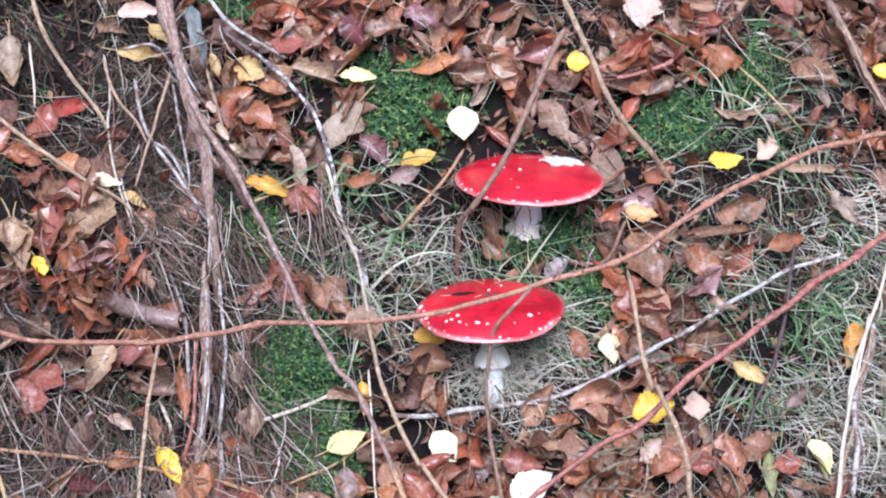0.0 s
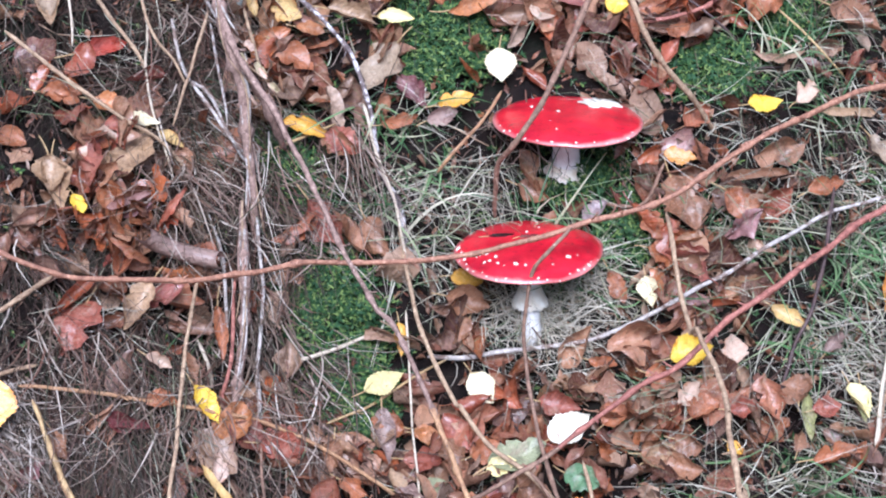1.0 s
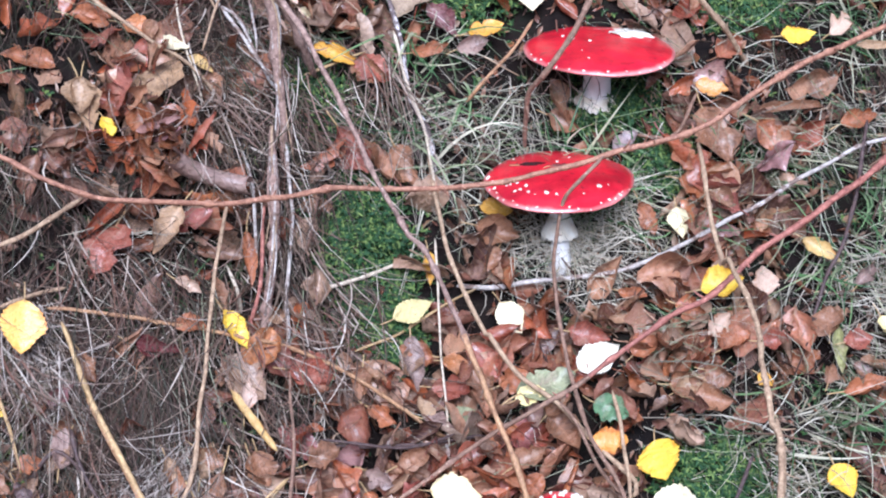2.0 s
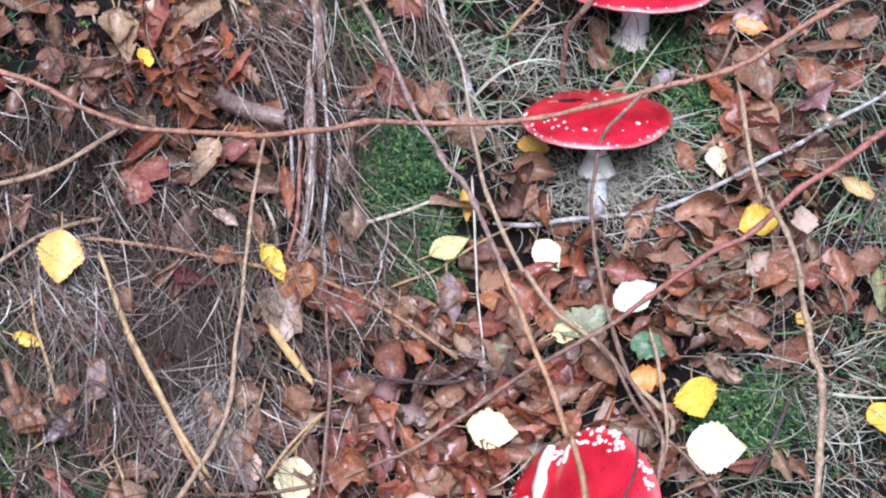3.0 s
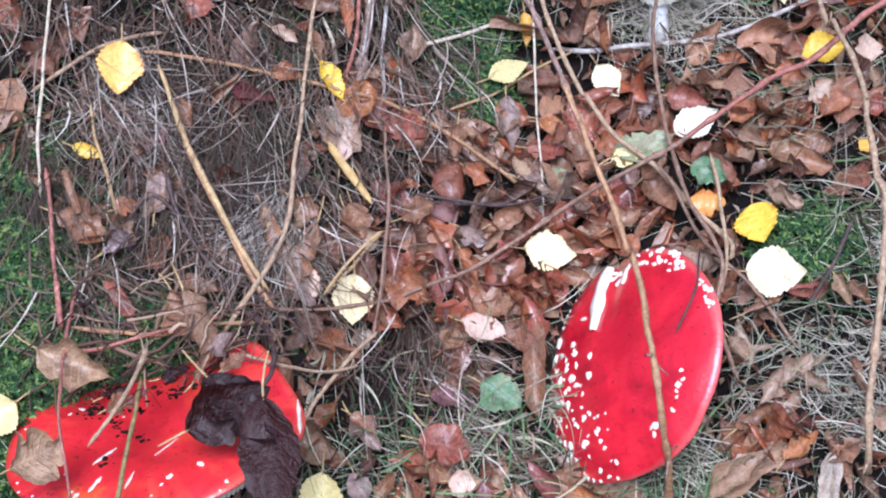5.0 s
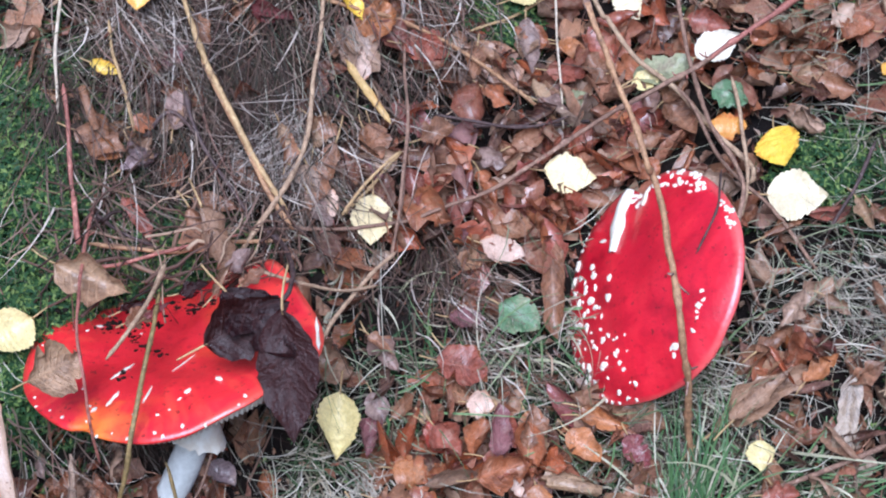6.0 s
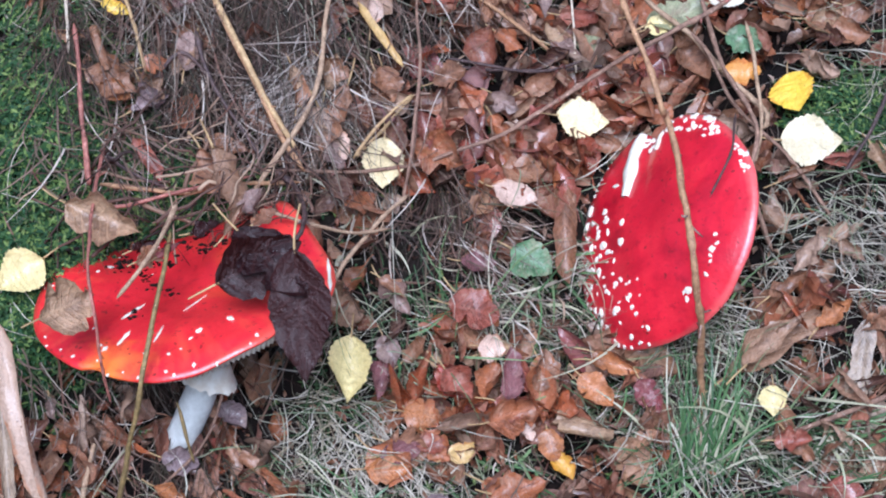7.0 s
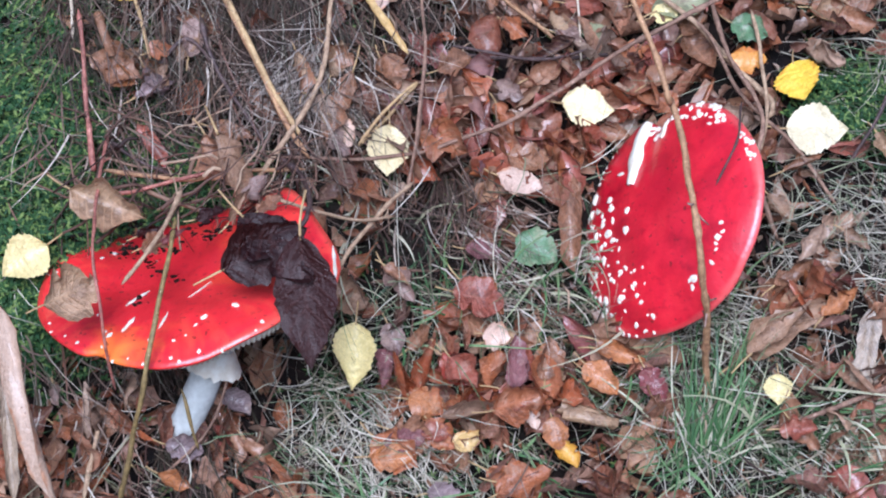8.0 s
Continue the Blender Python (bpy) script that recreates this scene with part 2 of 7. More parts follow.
MAT["bark_brown"] = stalk_material("brown_bark", (0.12, 0.065, 0.045), (0.34, 0.21, 0.14))
MAT["bark_orange"] = stalk_material("orange_bark", (0.2, 0.095, 0.05), (0.54, 0.32, 0.16), 0.5)
MAT["bark_dark"] = stalk_material("wet_dark_bark", (0.03, 0.02, 0.02), (0.12, 0.075, 0.065), 0.45)
MAT["bark_birch"] = stalk_material("peeling_birch_bark", (0.07, 0.05, 0.05), (0.2, 0.15, 0.14), 0.6, (0.62, 0.58, 0.56))
MAT["bark_cream"] = stalk_material("bare_cream_wood", (0.42, 0.33, 0.22), (0.72, 0.62, 0.48))
MAT["straw"] = stalk_material("straw", (0.32, 0.2, 0.09), (0.6, 0.42, 0.2), 0.5)
MAT["olive"] = stalk_material("olive_stalk", (0.1, 0.07, 0.03), (0.34, 0.24, 0.09), 0.5)
MAT["dry_blade"] = blade_material("dry_grass_blade", [(0.0, (0.16, 0.13, 0.1)), (0.3, (0.4, 0.35, 0.28)), (0.5, (0.13, 0.12, 0.085)), (0.8, (0.5, 0.46, 0.37)), (1.0, (0.16, 0.19, 0.1))], 0.35)
MAT["pale_blade"] = blade_material("bleached_straw", [(0.0, (0.42, 0.36, 0.28)), (0.5, (0.6, 0.55, 0.45)), (1.0, (0.3, 0.24, 0.15))], 0.4)
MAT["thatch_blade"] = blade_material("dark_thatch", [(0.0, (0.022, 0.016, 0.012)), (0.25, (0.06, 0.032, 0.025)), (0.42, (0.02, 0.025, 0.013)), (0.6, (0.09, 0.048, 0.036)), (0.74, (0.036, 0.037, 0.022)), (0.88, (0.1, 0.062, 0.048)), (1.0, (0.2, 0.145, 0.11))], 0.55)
MAT["withered_blade"] = blade_material("withered_blade", [(0.0, (0.075, 0.045, 0.032)), (0.3, (0.18, 0.125, 0.095)), (0.48, (0.075, 0.066, 0.04)), (0.62, (0.15, 0.07, 0.05)), (0.8, (0.31, 0.24, 0.19)), (1.0, (0.6, 0.53, 0.45))], 0.4)
MAT["matted_blade"] = blade_material("matted_blade", [(0.0, (0.21, 0.165, 0.135)), (0.4, (0.34, 0.29, 0.25)), (0.7, (0.25, 0.19, 0.15)), (1.0, (0.55, 0.5, 0.44))], 0.35)
MAT["loose_blade"] = blade_material("loose_blade", [(0.0, (0.07, 0.12, 0.05)), (0.3, (0.32, 0.3, 0.2)), (0.5, (0.1, 0.17, 0.075)), (0.7, (0.5, 0.45, 0.35)), (0.85, (0.2, 0.2, 0.11)), (1.0, (0.62, 0.57, 0.47))], 0.4)
MAT["green_blade"] = blade_material("green_grass_blade", [(0.0, (0.03, 0.045, 0.02)), (0.25, (0.06, 0.11, 0.045)), (0.45, (0.07, 0.065, 0.035)), (0.65, (0.16, 0.15, 0.095)), (0.82, (0.3, 0.26, 0.185)), (1.0, (0.54, 0.5, 0.4))], 0.35)
MAT["broad_blade"] = blade_material("broad_grass_blade", [(0.0, (0.04, 0.085, 0.035)), (0.4, (0.085, 0.16, 0.06)), (0.65, (0.17, 0.25, 0.11)), (0.82, (0.33, 0.32, 0.2)), (1.0, (0.52, 0.48, 0.36))], 0.35)
MAT["moss"] = blade_material("moss", [(0.0, (0.012, 0.035, 0.012)), (0.35, (0.035, 0.08, 0.022)), (0.6, (0.03, 0.075, 0.035)), (0.8, (0.1, 0.155, 0.038)), (1.0, (0.19, 0.25, 0.075))], 0.6)
MAT["crumb"] = blade_material("broken_twig", [(0.0, (0.025, 0.014, 0.012)), (0.5, (0.1, 0.055, 0.04)), (0.8, (0.2, 0.12, 0.08)), (1.0, (0.42, 0.3, 0.2))], 0.6)
MAT["wart"] = flesh_material("wart_flesh", (0.7, 0.62, 0.48), (0.85, 0.8, 0.68))
MAT["flesh"] = flesh_material("white_flesh", (0.66, 0.56, 0.4), (0.85, 0.81, 0.7))
MAT["stem"] = flesh_material("stem_flesh", (0.74, 0.72, 0.67), (0.9, 0.88, 0.84))
# darker copy of stem flesh: the torn cap's shade put into its colour
MAT["shaded_stem"] = flesh_material("shaded_stem_flesh", (0.44, 0.45, 0.42), (0.62, 0.64, 0.61))
MAT["gill"] = flesh_material("gill", (0.55, 0.5, 0.4), (0.78, 0.74, 0.64))

mat, nt, b = blank("humus", 0.85, 0.2)
soil = ramp(nt, [(0.35, (0.004, 0.003, 0.003)), (0.5, (0.016, 0.010, 0.008)), (0.62, (0.010, 0.012, 0.007)), (0.78, (0.04, 0.026, 0.02))], texture(nt, 18, 8, 0.7))
nt.links.new(mix(nt, soil, mix(nt, (0.5, 0.5, 0.5), (1.6, 1.5, 1.4), texture(nt, 300, 3)), 0.6, "MULTIPLY"), b.inputs["Base Color"])
bump(nt, b, texture(nt, 220, 6, 0.75), 0.9, 0.006)
MAT["humus"] = mat


# ---- building helpers ----
def part(name, bm, material, parent=None, label="", smooth=True):
    me = bpy.data.meshes.new(name)
    bm.to_mesh(me)
    bm.free()
    if smooth:
        me.polygons.foreach_set("use_smooth", [True] * len(me.polygons))
    me.materials.append(material)
    ob = new(name, me)
    ob.parent = parent
    if label:
        ob["label"] = label
    return ob


def mesh_from(name, verts, faces, material, smooth=True, uvs=None):
    me = bpy.data.meshes.new(name)
    me.from_pydata([tuple(v) for v in verts], [], [tuple(int(i) for i in f) for f in faces])
    if smooth:
        me.polygons.foreach_set("use_smooth", [True] * len(me.polygons))
    me.materials.append(material)
    if uvs is not None:
        layer = me.uv_layers.new(name="UVMap")
        idx = np.empty(len(me.loops), dtype=np.int32)
        me.loops.foreach_get("vertex_index", idx)
        layer.data.foreach_set("uv", np.asarray(uvs, dtype=np.float32)[idx].ravel())
    return me


def smooth_line(points, step):
    """A Catmull-Rom line through the points, cut into even steps."""
    p = [Vector(q) for q in points]
    p = [p[0] * 2 - p[1], *p, p[-1] * 2 - p[-2]]
    out = []
    for i in range(1, len(p) - 2):
        n = max(2, int((p[i + 1] - p[i]).length / step))
        for k in range(n):
            t = k / n
            a, b2, c, d = p[i - 1], p[i], p[i + 1], p[i + 2]
            out.append(0.5 * ((2 * b2) + (c - a) * t + (2 * a - 5 * b2 + 4 * c - d) * t * t + (3 * b2 - a - 3 * c + d) * t ** 3))
    out.append(p[-2])
    return out


def tube(bm, line, radius, sides=7, rough=0.12, seed=0.0):
    """A closed round tube; radius(s) for s from 0 to 1."""
    rings, x = [], None
    n = len(line)
    for i, c in enumerate(line):
        along = (line[min(i + 1, n - 1)] - line[max(i - 1, 0)]).normalized()
        if x is None:
            x = along.orthogonal().normalized()
        x = (x - along * x.dot(along)).normalized()
        y = along.cross(x)
        r = radius(i / max(1, n - 1))
        ring = []
        for k in range(sides):
            a = 2 * math.pi * k / sides
            w = 1 + rough * noise.noise(Vector((i * 0.7 + seed, k * 1.3, seed * 3.1)))
            ring.append(bm.verts.new(c + (x * math.cos(a) + y * math.sin(a)) * r * w))
        rings.append(ring)
    for r0, r1 in zip(rings, rings[1:]):
        for k in range(sides):
            bm.faces.new((r0[k], r0[(k + 1) % sides], r1[(k + 1) % sides], r1[k]))
    bm.faces.new(rings[0][::-1])
    bm.faces.new(rings[-1])


# ---- the ground ----
def ground():
    def axis(lo, hi, step):
        mid = list(np.arange(lo, hi + 1e-6, step))
        far, d = [], step
        while sum(far) < 60:
            d *= 1.25
            far.append(d)
        up = np.cumsum(far)
        return [float(q) for q in (*(lo - up[::-1]), *mid, *(hi + up))]
    us, vs = axis(-0.62, 0.85, 0.008), axis(-0.75, 0.72, 0.008)
    foot, top = -1.24, 1.6
    verts, faces = [], []
    for v in vs:
        for u in us:
            fade = max(0.0, 1 - max(abs(u) - 0.8, abs(v) - 0.7, 0) * 2)
            h = relief(u, v) + fade * (0.010 * noise.noise(Vector((u * 14, v * 14, 1))) + 0.006 * noise.noise(Vector((u * 45, v * 45, 7))))
            inner = min(max(v, foot), top)
            q = bank(u, inner, h if foot < v < top else 0.0)
            if v < foot:
                q.y += v - foot
            elif v > top:
                q.y += v - top
            verts.append(q)
    n = len(us)
    for j in range(len(vs) - 1):
        for i in range(n - 1):
            faces.append((j * n + i, j * n + i + 1, (j + 1) * n + i + 1, (j + 1) * n + i))
    me = mesh_from("ground", verts, faces, MAT["humus"])
    return tagged(new("ground", me), "steep mossy woodland bank of dark humus", "ground", kind="structure")


ground()


# ---- twigs, canes and stalks ----
def twig(name, points, thick, material, label, knobs=False, category="twig", outer=None):
    """A stick through bank points; thick: its radii in millimetres at even steps;
    outer: another bark, and from where along it."""
    line = smooth_line([bank(*p) for p in points], 0.006)
    seed = points[0][0] * 7.3 + points[-1][1] * 3.7
    for i, c in enumerate(line):
        c += 0.0024 * Vector((noise.noise(c * 23), noise.noise(c * 23 + Vector((9, 0, 0))), noise.noise(c * 23 + Vector((0, 9, 0)))))
    total = len(line) * 0.006
    gap = 0.055

    def radius(s):
        k = min(s, 0.9999) * (len(thick) - 1)
        r = (thick[int(k)] + (thick[int(k) + 1] - thick[int(k)]) * (k % 1)) / 1000
        r *= 1 + 0.2 * noise.noise(Vector((s * total * 70, seed, 2))) + 0.12 * noise.noise(Vector((s * total * 260, seed, 5)))
        if knobs:
            d = (s * total / gap + seed) % 1.0
            r *= 1 + 0.55 * math.exp(-((d - 0.5) / 0.045) ** 2)
        ends = min(s, 1 - s) * total
        return r * min(1.0, 0.35 + ends / 0.006)
    bm = bmesh.new()
    tube(bm, line, radius, 8, 0.34, seed)
    ob = tagged(part(name, bm, MAT[material]), label, category)
    if outer:
        ob.data.materials.append(MAT[outer[0]])
        for k, face in enumerate(ob.data.polygons):
            face.material_index = int(k / 8 + 0.8 * noise.noise(Vector((k * 0.9, 0, 0))) * 4 > outer[1] * len(line))
    # spurs and broken side shoots
    rng = random.Random(int(abs(seed) * 1000))
    for i in range(int(total / 0.05) + 1 if knobs else int(total / 0.12)):
        j = rng.randrange(2, max(3, len(line) - 2))
        j = min(j, len(line) - 2)
        along = (line[j + 1] - line[j - 1]).normalized()
        out = (along.cross(Vector((rng.gauss(0, 1), rng.gauss(0, 1), rng.gauss(0, 1)))).normalized() + along * rng.uniform(0.2, 1.0)).normalized()
        n, r = rng.uniform(0.004, 0.016), radius(j / len(line)) * rng.uniform(0.3, 0.55)
        tip = line[j] + out * n
        bm = bmesh.new()
        tube(bm, [line[j], line[j].lerp(tip, 0.5) + along * 0.001, tip], lambda s: r * (1 - 0.5 * s), 5, 0.2, i)
        part("spur", bm, MAT[material], ob)
    # loose fibres along a rotten stem
    for i in range(18 if name in ("woody_stem", "bark_strip") else 0):
        a, b2 = sorted((rng.randrange(len(line)), rng.randrange(len(line))))
        if b2 - a < 8:
            continue
        off, r = rng.random() * 90, rng.uniform(0.0006, 0.002)
        strand = []
        for j in range(a, b2, 2):
            s = (j - a) / (b2 - a)
            q = Vector((noise.noise(Vector((j * 0.06, off, 0))), noise.noise(Vector((j * 0.06, off, 7))), noise.noise(Vector((j * 0.06, off, 14)))))
            strand.append(line[j] + q * (0.009 + 0.012 * s * s) + OUT * 0.003)
        if len(strand) > 3:
            bm = bmesh.new()
            tube(bm, strand, lambda s: r * (1 - 0.5 * s), 5, 0.3, i)
            part("fibre", bm, MAT[("bark_pink", "bark_tan", "bark_pale")[i % 3]], ob)
    if name == "bramble_cane":
        rng = random.Random(len(line))
        for i in range(9, len(line) - 6, 11):
            along = (line[i + 1] - line[i - 1]).normalized()
            out = along.cross(Vector((rng.gauss(0, 1), rng.gauss(0, 1), rng.gauss(0, 1)))).normalized()
            r = radius(i / len(line))
            bm = bmesh.new()
            tip = line[i] + out * (r + 0.0032) + along * 0.002
            tube(bm, [line[i] + out * r * 0.5, line[i].lerp(tip, 0.75) - along * 0.0005, tip], lambda s: 0.0017 * (1 - s * 0.85), 5, 0.1, i)
            part("bud", bm, MAT[material], ob)
    return ob


# ---- leaves ----
def leaf_shape(kind, rng, stations=13):
    """Half-widths along the unit length of one side of a leaf, with its teeth, tears and bites."""
    out = []
    ragged = rng.random() * 40
    for i in range(stations):
        s = i / (stations - 1)
        if kind == "birch":
            w = math.sin(min(1.0, s / 0.4) * math.pi / 2) ** 0.7 if s < 0.4 else 0.08 * (1 - s) + 0.95 * math.cos((s - 0.4) / 0.6 * math.pi / 2) ** 0.9
            w *= 0.97 + 0.045 * ((i * 5) % 3 - 1) * (0.5 + rng.random()) if 1 < i < stations - 2 else 1
            w *= 1 + 0.13 * noise.noise(Vector((s * 5, ragged, 3))) + 0.05 * (rng.random() - 0.5)
        elif kind == "maple":
            w = math.sin(math.pi * min(1, s * 1.05)) ** 0.6 * (0.8 + 0.2 * math.cos(s * 13 + ragged) + 0.2 * (rng.random() - 0.5) + 0.25 * noise.noise(Vector((s * 7, ragged, 1))))
        elif kind in ("strip", "roll"):
            w = min(1.0, math.sin(math.pi * s) * 2.2 + 0.12) * (0.85 + 0.2 * rng.random() + 0.25 * noise.noise(Vector((s * 6, ragged, 8))))
        else:
            w = math.sin(math.pi * s ** 0.85) ** 0.72 * (1 + 0.14 * (rng.random() - 0.5) + 0.25 * noise.noise(Vector((s * 4, ragged, 3))))
            w *= 1 - 0.55 * max(0.0, noise.noise(Vector((s * 6.5, ragged, 9))) - 0.22) / 0.4
        out.append(max(0.02, w) if 0 < i < stations - 1 else 0.02)
    return out


def leaf_data(kind, length, width, curl, seed, stations=13, across=6, stalk=True, keep=False):
    """Vertices, faces and UVs of one leaf along +x, its face to +z; keep: hold the length and width when it is curled."""
    rng = random.Random(seed)
    sides = (leaf_shape(kind, rng, stations), leaf_shape(kind, rng, stations))
    fold = curl * rng.uniform(-0.15, 0.8)
    cups = [(0.15 + curl * rng.uniform(0.2, 1.7)) * rng.choice((1, 1, 1, -0.7)) for _ in range(2)]
    bend = curl * rng.uniform(-1.1, 1.7)
    bend = bend if abs(bend) > 0.05 else 0.05
    twist = curl * rng.uniform(-0.8, 0.8)
    off = rng.random() * 50
    verts, uvs, faces = [], [], []
    for i in range(stations):
        s = i / (stations - 1)
        th = bend * (s - 0.5)
        for k in range(across + 1):
            q = 2 * k / across - 1
            aq = abs(q)
            w = sides[q > 0][i] * width / 2 * aq
            if kind == "roll":
                a = q * (2.3 + 0.7 * noise.noise(Vector((s * 2, off, 0))))
                y, z = math.sin(a) * width * (0.42 + 0.1 * q), (1 + math.cos(a)) * width * 0.42
            else:
                a = fold + cups[q > 0] * aq * (0.5 + 0.5 * s)
                y, z = math.copysign(w * math.cos(a), q), w * math.sin(a)
            tw = twist * (s - 0.5) * 2
            y, z = y * math.cos(tw) - z * math.sin(tw), z * math.cos(tw) + y * math.sin(tw)
            wav = noise.noise(Vector((s * 4.5 + off, q * 2.2, off)))
            wav2 = noise.noise(Vector((s * 11 + off, q * 4, off + 9)))
            z += (0.08 + 0.36 * curl) * width * 0.42 * wav * (0.35 + 0.65 * aq) + 0.13 * width * (0.5 - abs(wav2)) * (0.25 + curl) - 0.025 * width * (1 - aq) ** 3
            x = math.sin(th) / bend * length - math.sin(th) * z
            z = (1 - math.cos(th)) / bend * length + math.cos(th) * z
            x += 0.05 * length * wav * aq
            verts.append((x, y, z))
            uvs.append((s * 1.0 - aq * 0.22, q * 0.15))
    if keep:
        xs, ys = [p[0] for p in verts], [p[1] for p in verts]
        kx = length / (max(xs) - min(xs))
        ky = width / (max(ys) - min(ys)) if kind in ("birch", "oval") else 1.0
        mx, my = (max(xs) + min(xs)) / 2, (max(ys) + min(ys)) / 2 if ky != 1.0 else 0.0
        low = min(p[2] for p in verts) * 0.6
        verts = [((x - mx) * kx, (y - my) * ky, z - low) for x, y, z in verts]
    m = across + 1
    for i in range(stations - 1):
        for k in range(across):
            faces.append((i * m + k, (i + 1) * m + k, (i + 1) * m + k + 1, i * m + k + 1))
    if stalk:
        n0 = len(verts)
        r = 0.011 * length + 0.0002
        base = verts[across // 2]
        for j in range(4):
            t = j / 3
            cx, cy, cz = base[0] - t * 0.3 * length, base[1] + 0.05 * length * t * t, base[2] + 0.06 * length * t * t * rng.uniform(-1, 1)
            for dy, dz in ((r, -r * 0.6), (-r, -r * 0.6), (0, r)):
                verts.append((cx, cy + dy, cz + dz))
                uvs.append((0.0, 0.03))
        for j in range(3):
            for k in range(3):
                a0 = n0 + j * 3
                faces.append((a0 + k, a0 + (k + 1) % 3, a0 + 3 + (k + 1) % 3, a0 + 3 + k))
    return verts, faces, uvs


COUNT = [0]
CLEAR = []


def leaf_stalk(leaf, verts, across, length, seed):
    """The stalk of a leaf, bent a little, as a part of it."""
    rng = random.Random(seed)
    base = Vector(verts[across // 2])
    side, rise = rng.uniform(-0.08, 0.08), rng.uniform(-0.02, 0.05)
    line = [base + Vector((0.03 * length - t * 0.36 * length, side * length * t * t, rise * length * t * t)) for t in (0, 0.33, 0.66, 1)]
    bm = bmesh.new()
    tube(bm, line, lambda s: (0.00075 - 0.0002 * s) * (0.6 + length * 10), 5, 0.15, seed)
    return part("stalk", bm, MAT["straw"], leaf)


def fallen_leaf(kind, tint, u, v, h, length, width, spin, curl, label):
    """One fallen leaf that can be told apart; spin: degrees from the bank's level line."""
    COUNT[0] += 1
    rng = random.Random(COUNT[0])
    stations = 33 if kind == "birch" else 19
    verts, faces, uvs = leaf_data(kind, length, width, curl, COUNT[0] * 7 + 3, stations, 6, False, True)
    ob = new("fallen_leaf", mesh_from("fallen_leaf", verts, faces, MAT[tint], uvs=uvs))
    m = lie(u, v, h, spin, rng.uniform(-3, 9) if kind == "birch" else rng.uniform(4, 16), rng.uniform(-8, 8))
    m.translation = bank(u, v, relief(u, v) + h)
    ob.matrix_world = m
    if kind in ("birch", "maple", "oval"):
        leaf_stalk(ob, verts, 6, length, COUNT[0])
    CLEAR.append((u, v, (0.36 if h < 0.03 else 0.5) * max(width, 0.7 * length)))
    return tagged(ob, label, "leaf", "fallen leaves on the bank")




# ---- toadstools ----
WART = []
for wi in range(4):
    wrng = random.Random(50 + wi)
    wb = bmesh.new()
    rim = [wb.verts.new((math.cos(a) * q, math.sin(a) * q, -0.25)) for a, q in ((i * math.pi / 4, wrng.uniform(0.75, 1.2)) for i in range(8))]
    mid = [wb.verts.new((v.co.x * 0.72, v.co.y * 0.72, wrng.uniform(0.3, 0.55))) for v in rim]
    tip = wb.verts.new((wrng.uniform(-0.2, 0.2), wrng.uniform(-0.2, 0.2), 0.65))
    for i in range(8):
        wb.faces.new((rim[i], rim[(i + 1) % 8], mid[(i + 1) % 8], mid[i]))
        wb.faces.new((mid[i], mid[(i + 1) % 8], tip))
    wm = bpy.data.meshes.new("wart")
    wb.to_mesh(wm)
    wb.free()
    wm.materials.append(MAT["wart"])
    WART.append(wm)


class Cap:
    """The skin of a cap in its own frame: z out of its middle, radius R, dome H, margin turned down."""

    def __init__(self, radius, dome, seed, wave=0.0, notches=(), dish=0.0, lift=()):
        self.R, self.H, self.seed, self.wave, self.notches, self.dish, self.lift = radius, dome, seed, wave, notches, dish, lift

    def rim(self, a):
        k = 1 + self.wave * noise.noise(Vector((math.cos(a) * 1.6, math.sin(a) * 1.6, self.seed)))
        for at, depth, width in self.notches:
            d = (a - radians(at) + math.pi) % (2 * math.pi) - math.pi
            k -= depth * math.exp(-(d / radians(width)) ** 2)
        return self.R * k

    def at(self, s, a):
        r = self.rim(a)
        z = self.H * (1 - s ** 2.4) - self.dish * math.exp(-(s / 0.45) ** 2) - 0.16 * self.H * max(0, s - 0.85) / 0.15
        z += self.wave * self.R * 0.5 * s * s * noise.noise(Vector((math.cos(a) * 1.3, math.sin(a) * 1.3, self.seed + 5)))
        z += 0.012 * self.R * noise.noise(Vector((s * math.cos(a) * 4, s * math.sin(a) * 4, self.seed + 2)))
        for at, height, width in self.lift:
            d = (a - radians(at) + math.pi) % (2 * math.pi) - math.pi
            z += height * s * s * math.exp(-(d / radians(width)) ** 2)
        return Vector((math.cos(a) * r * s, math.sin(a) * r * s, z))

    def up(self, s, a):
        e = 0.02
        p = self.at(s, a)
        return (self.at(min(1, s + e), a) - self.at(max(0, s - e), a)).cross(self.at(s, a + e) - p).normalized() if s > 0.03 else Vector((0, 0, 1))


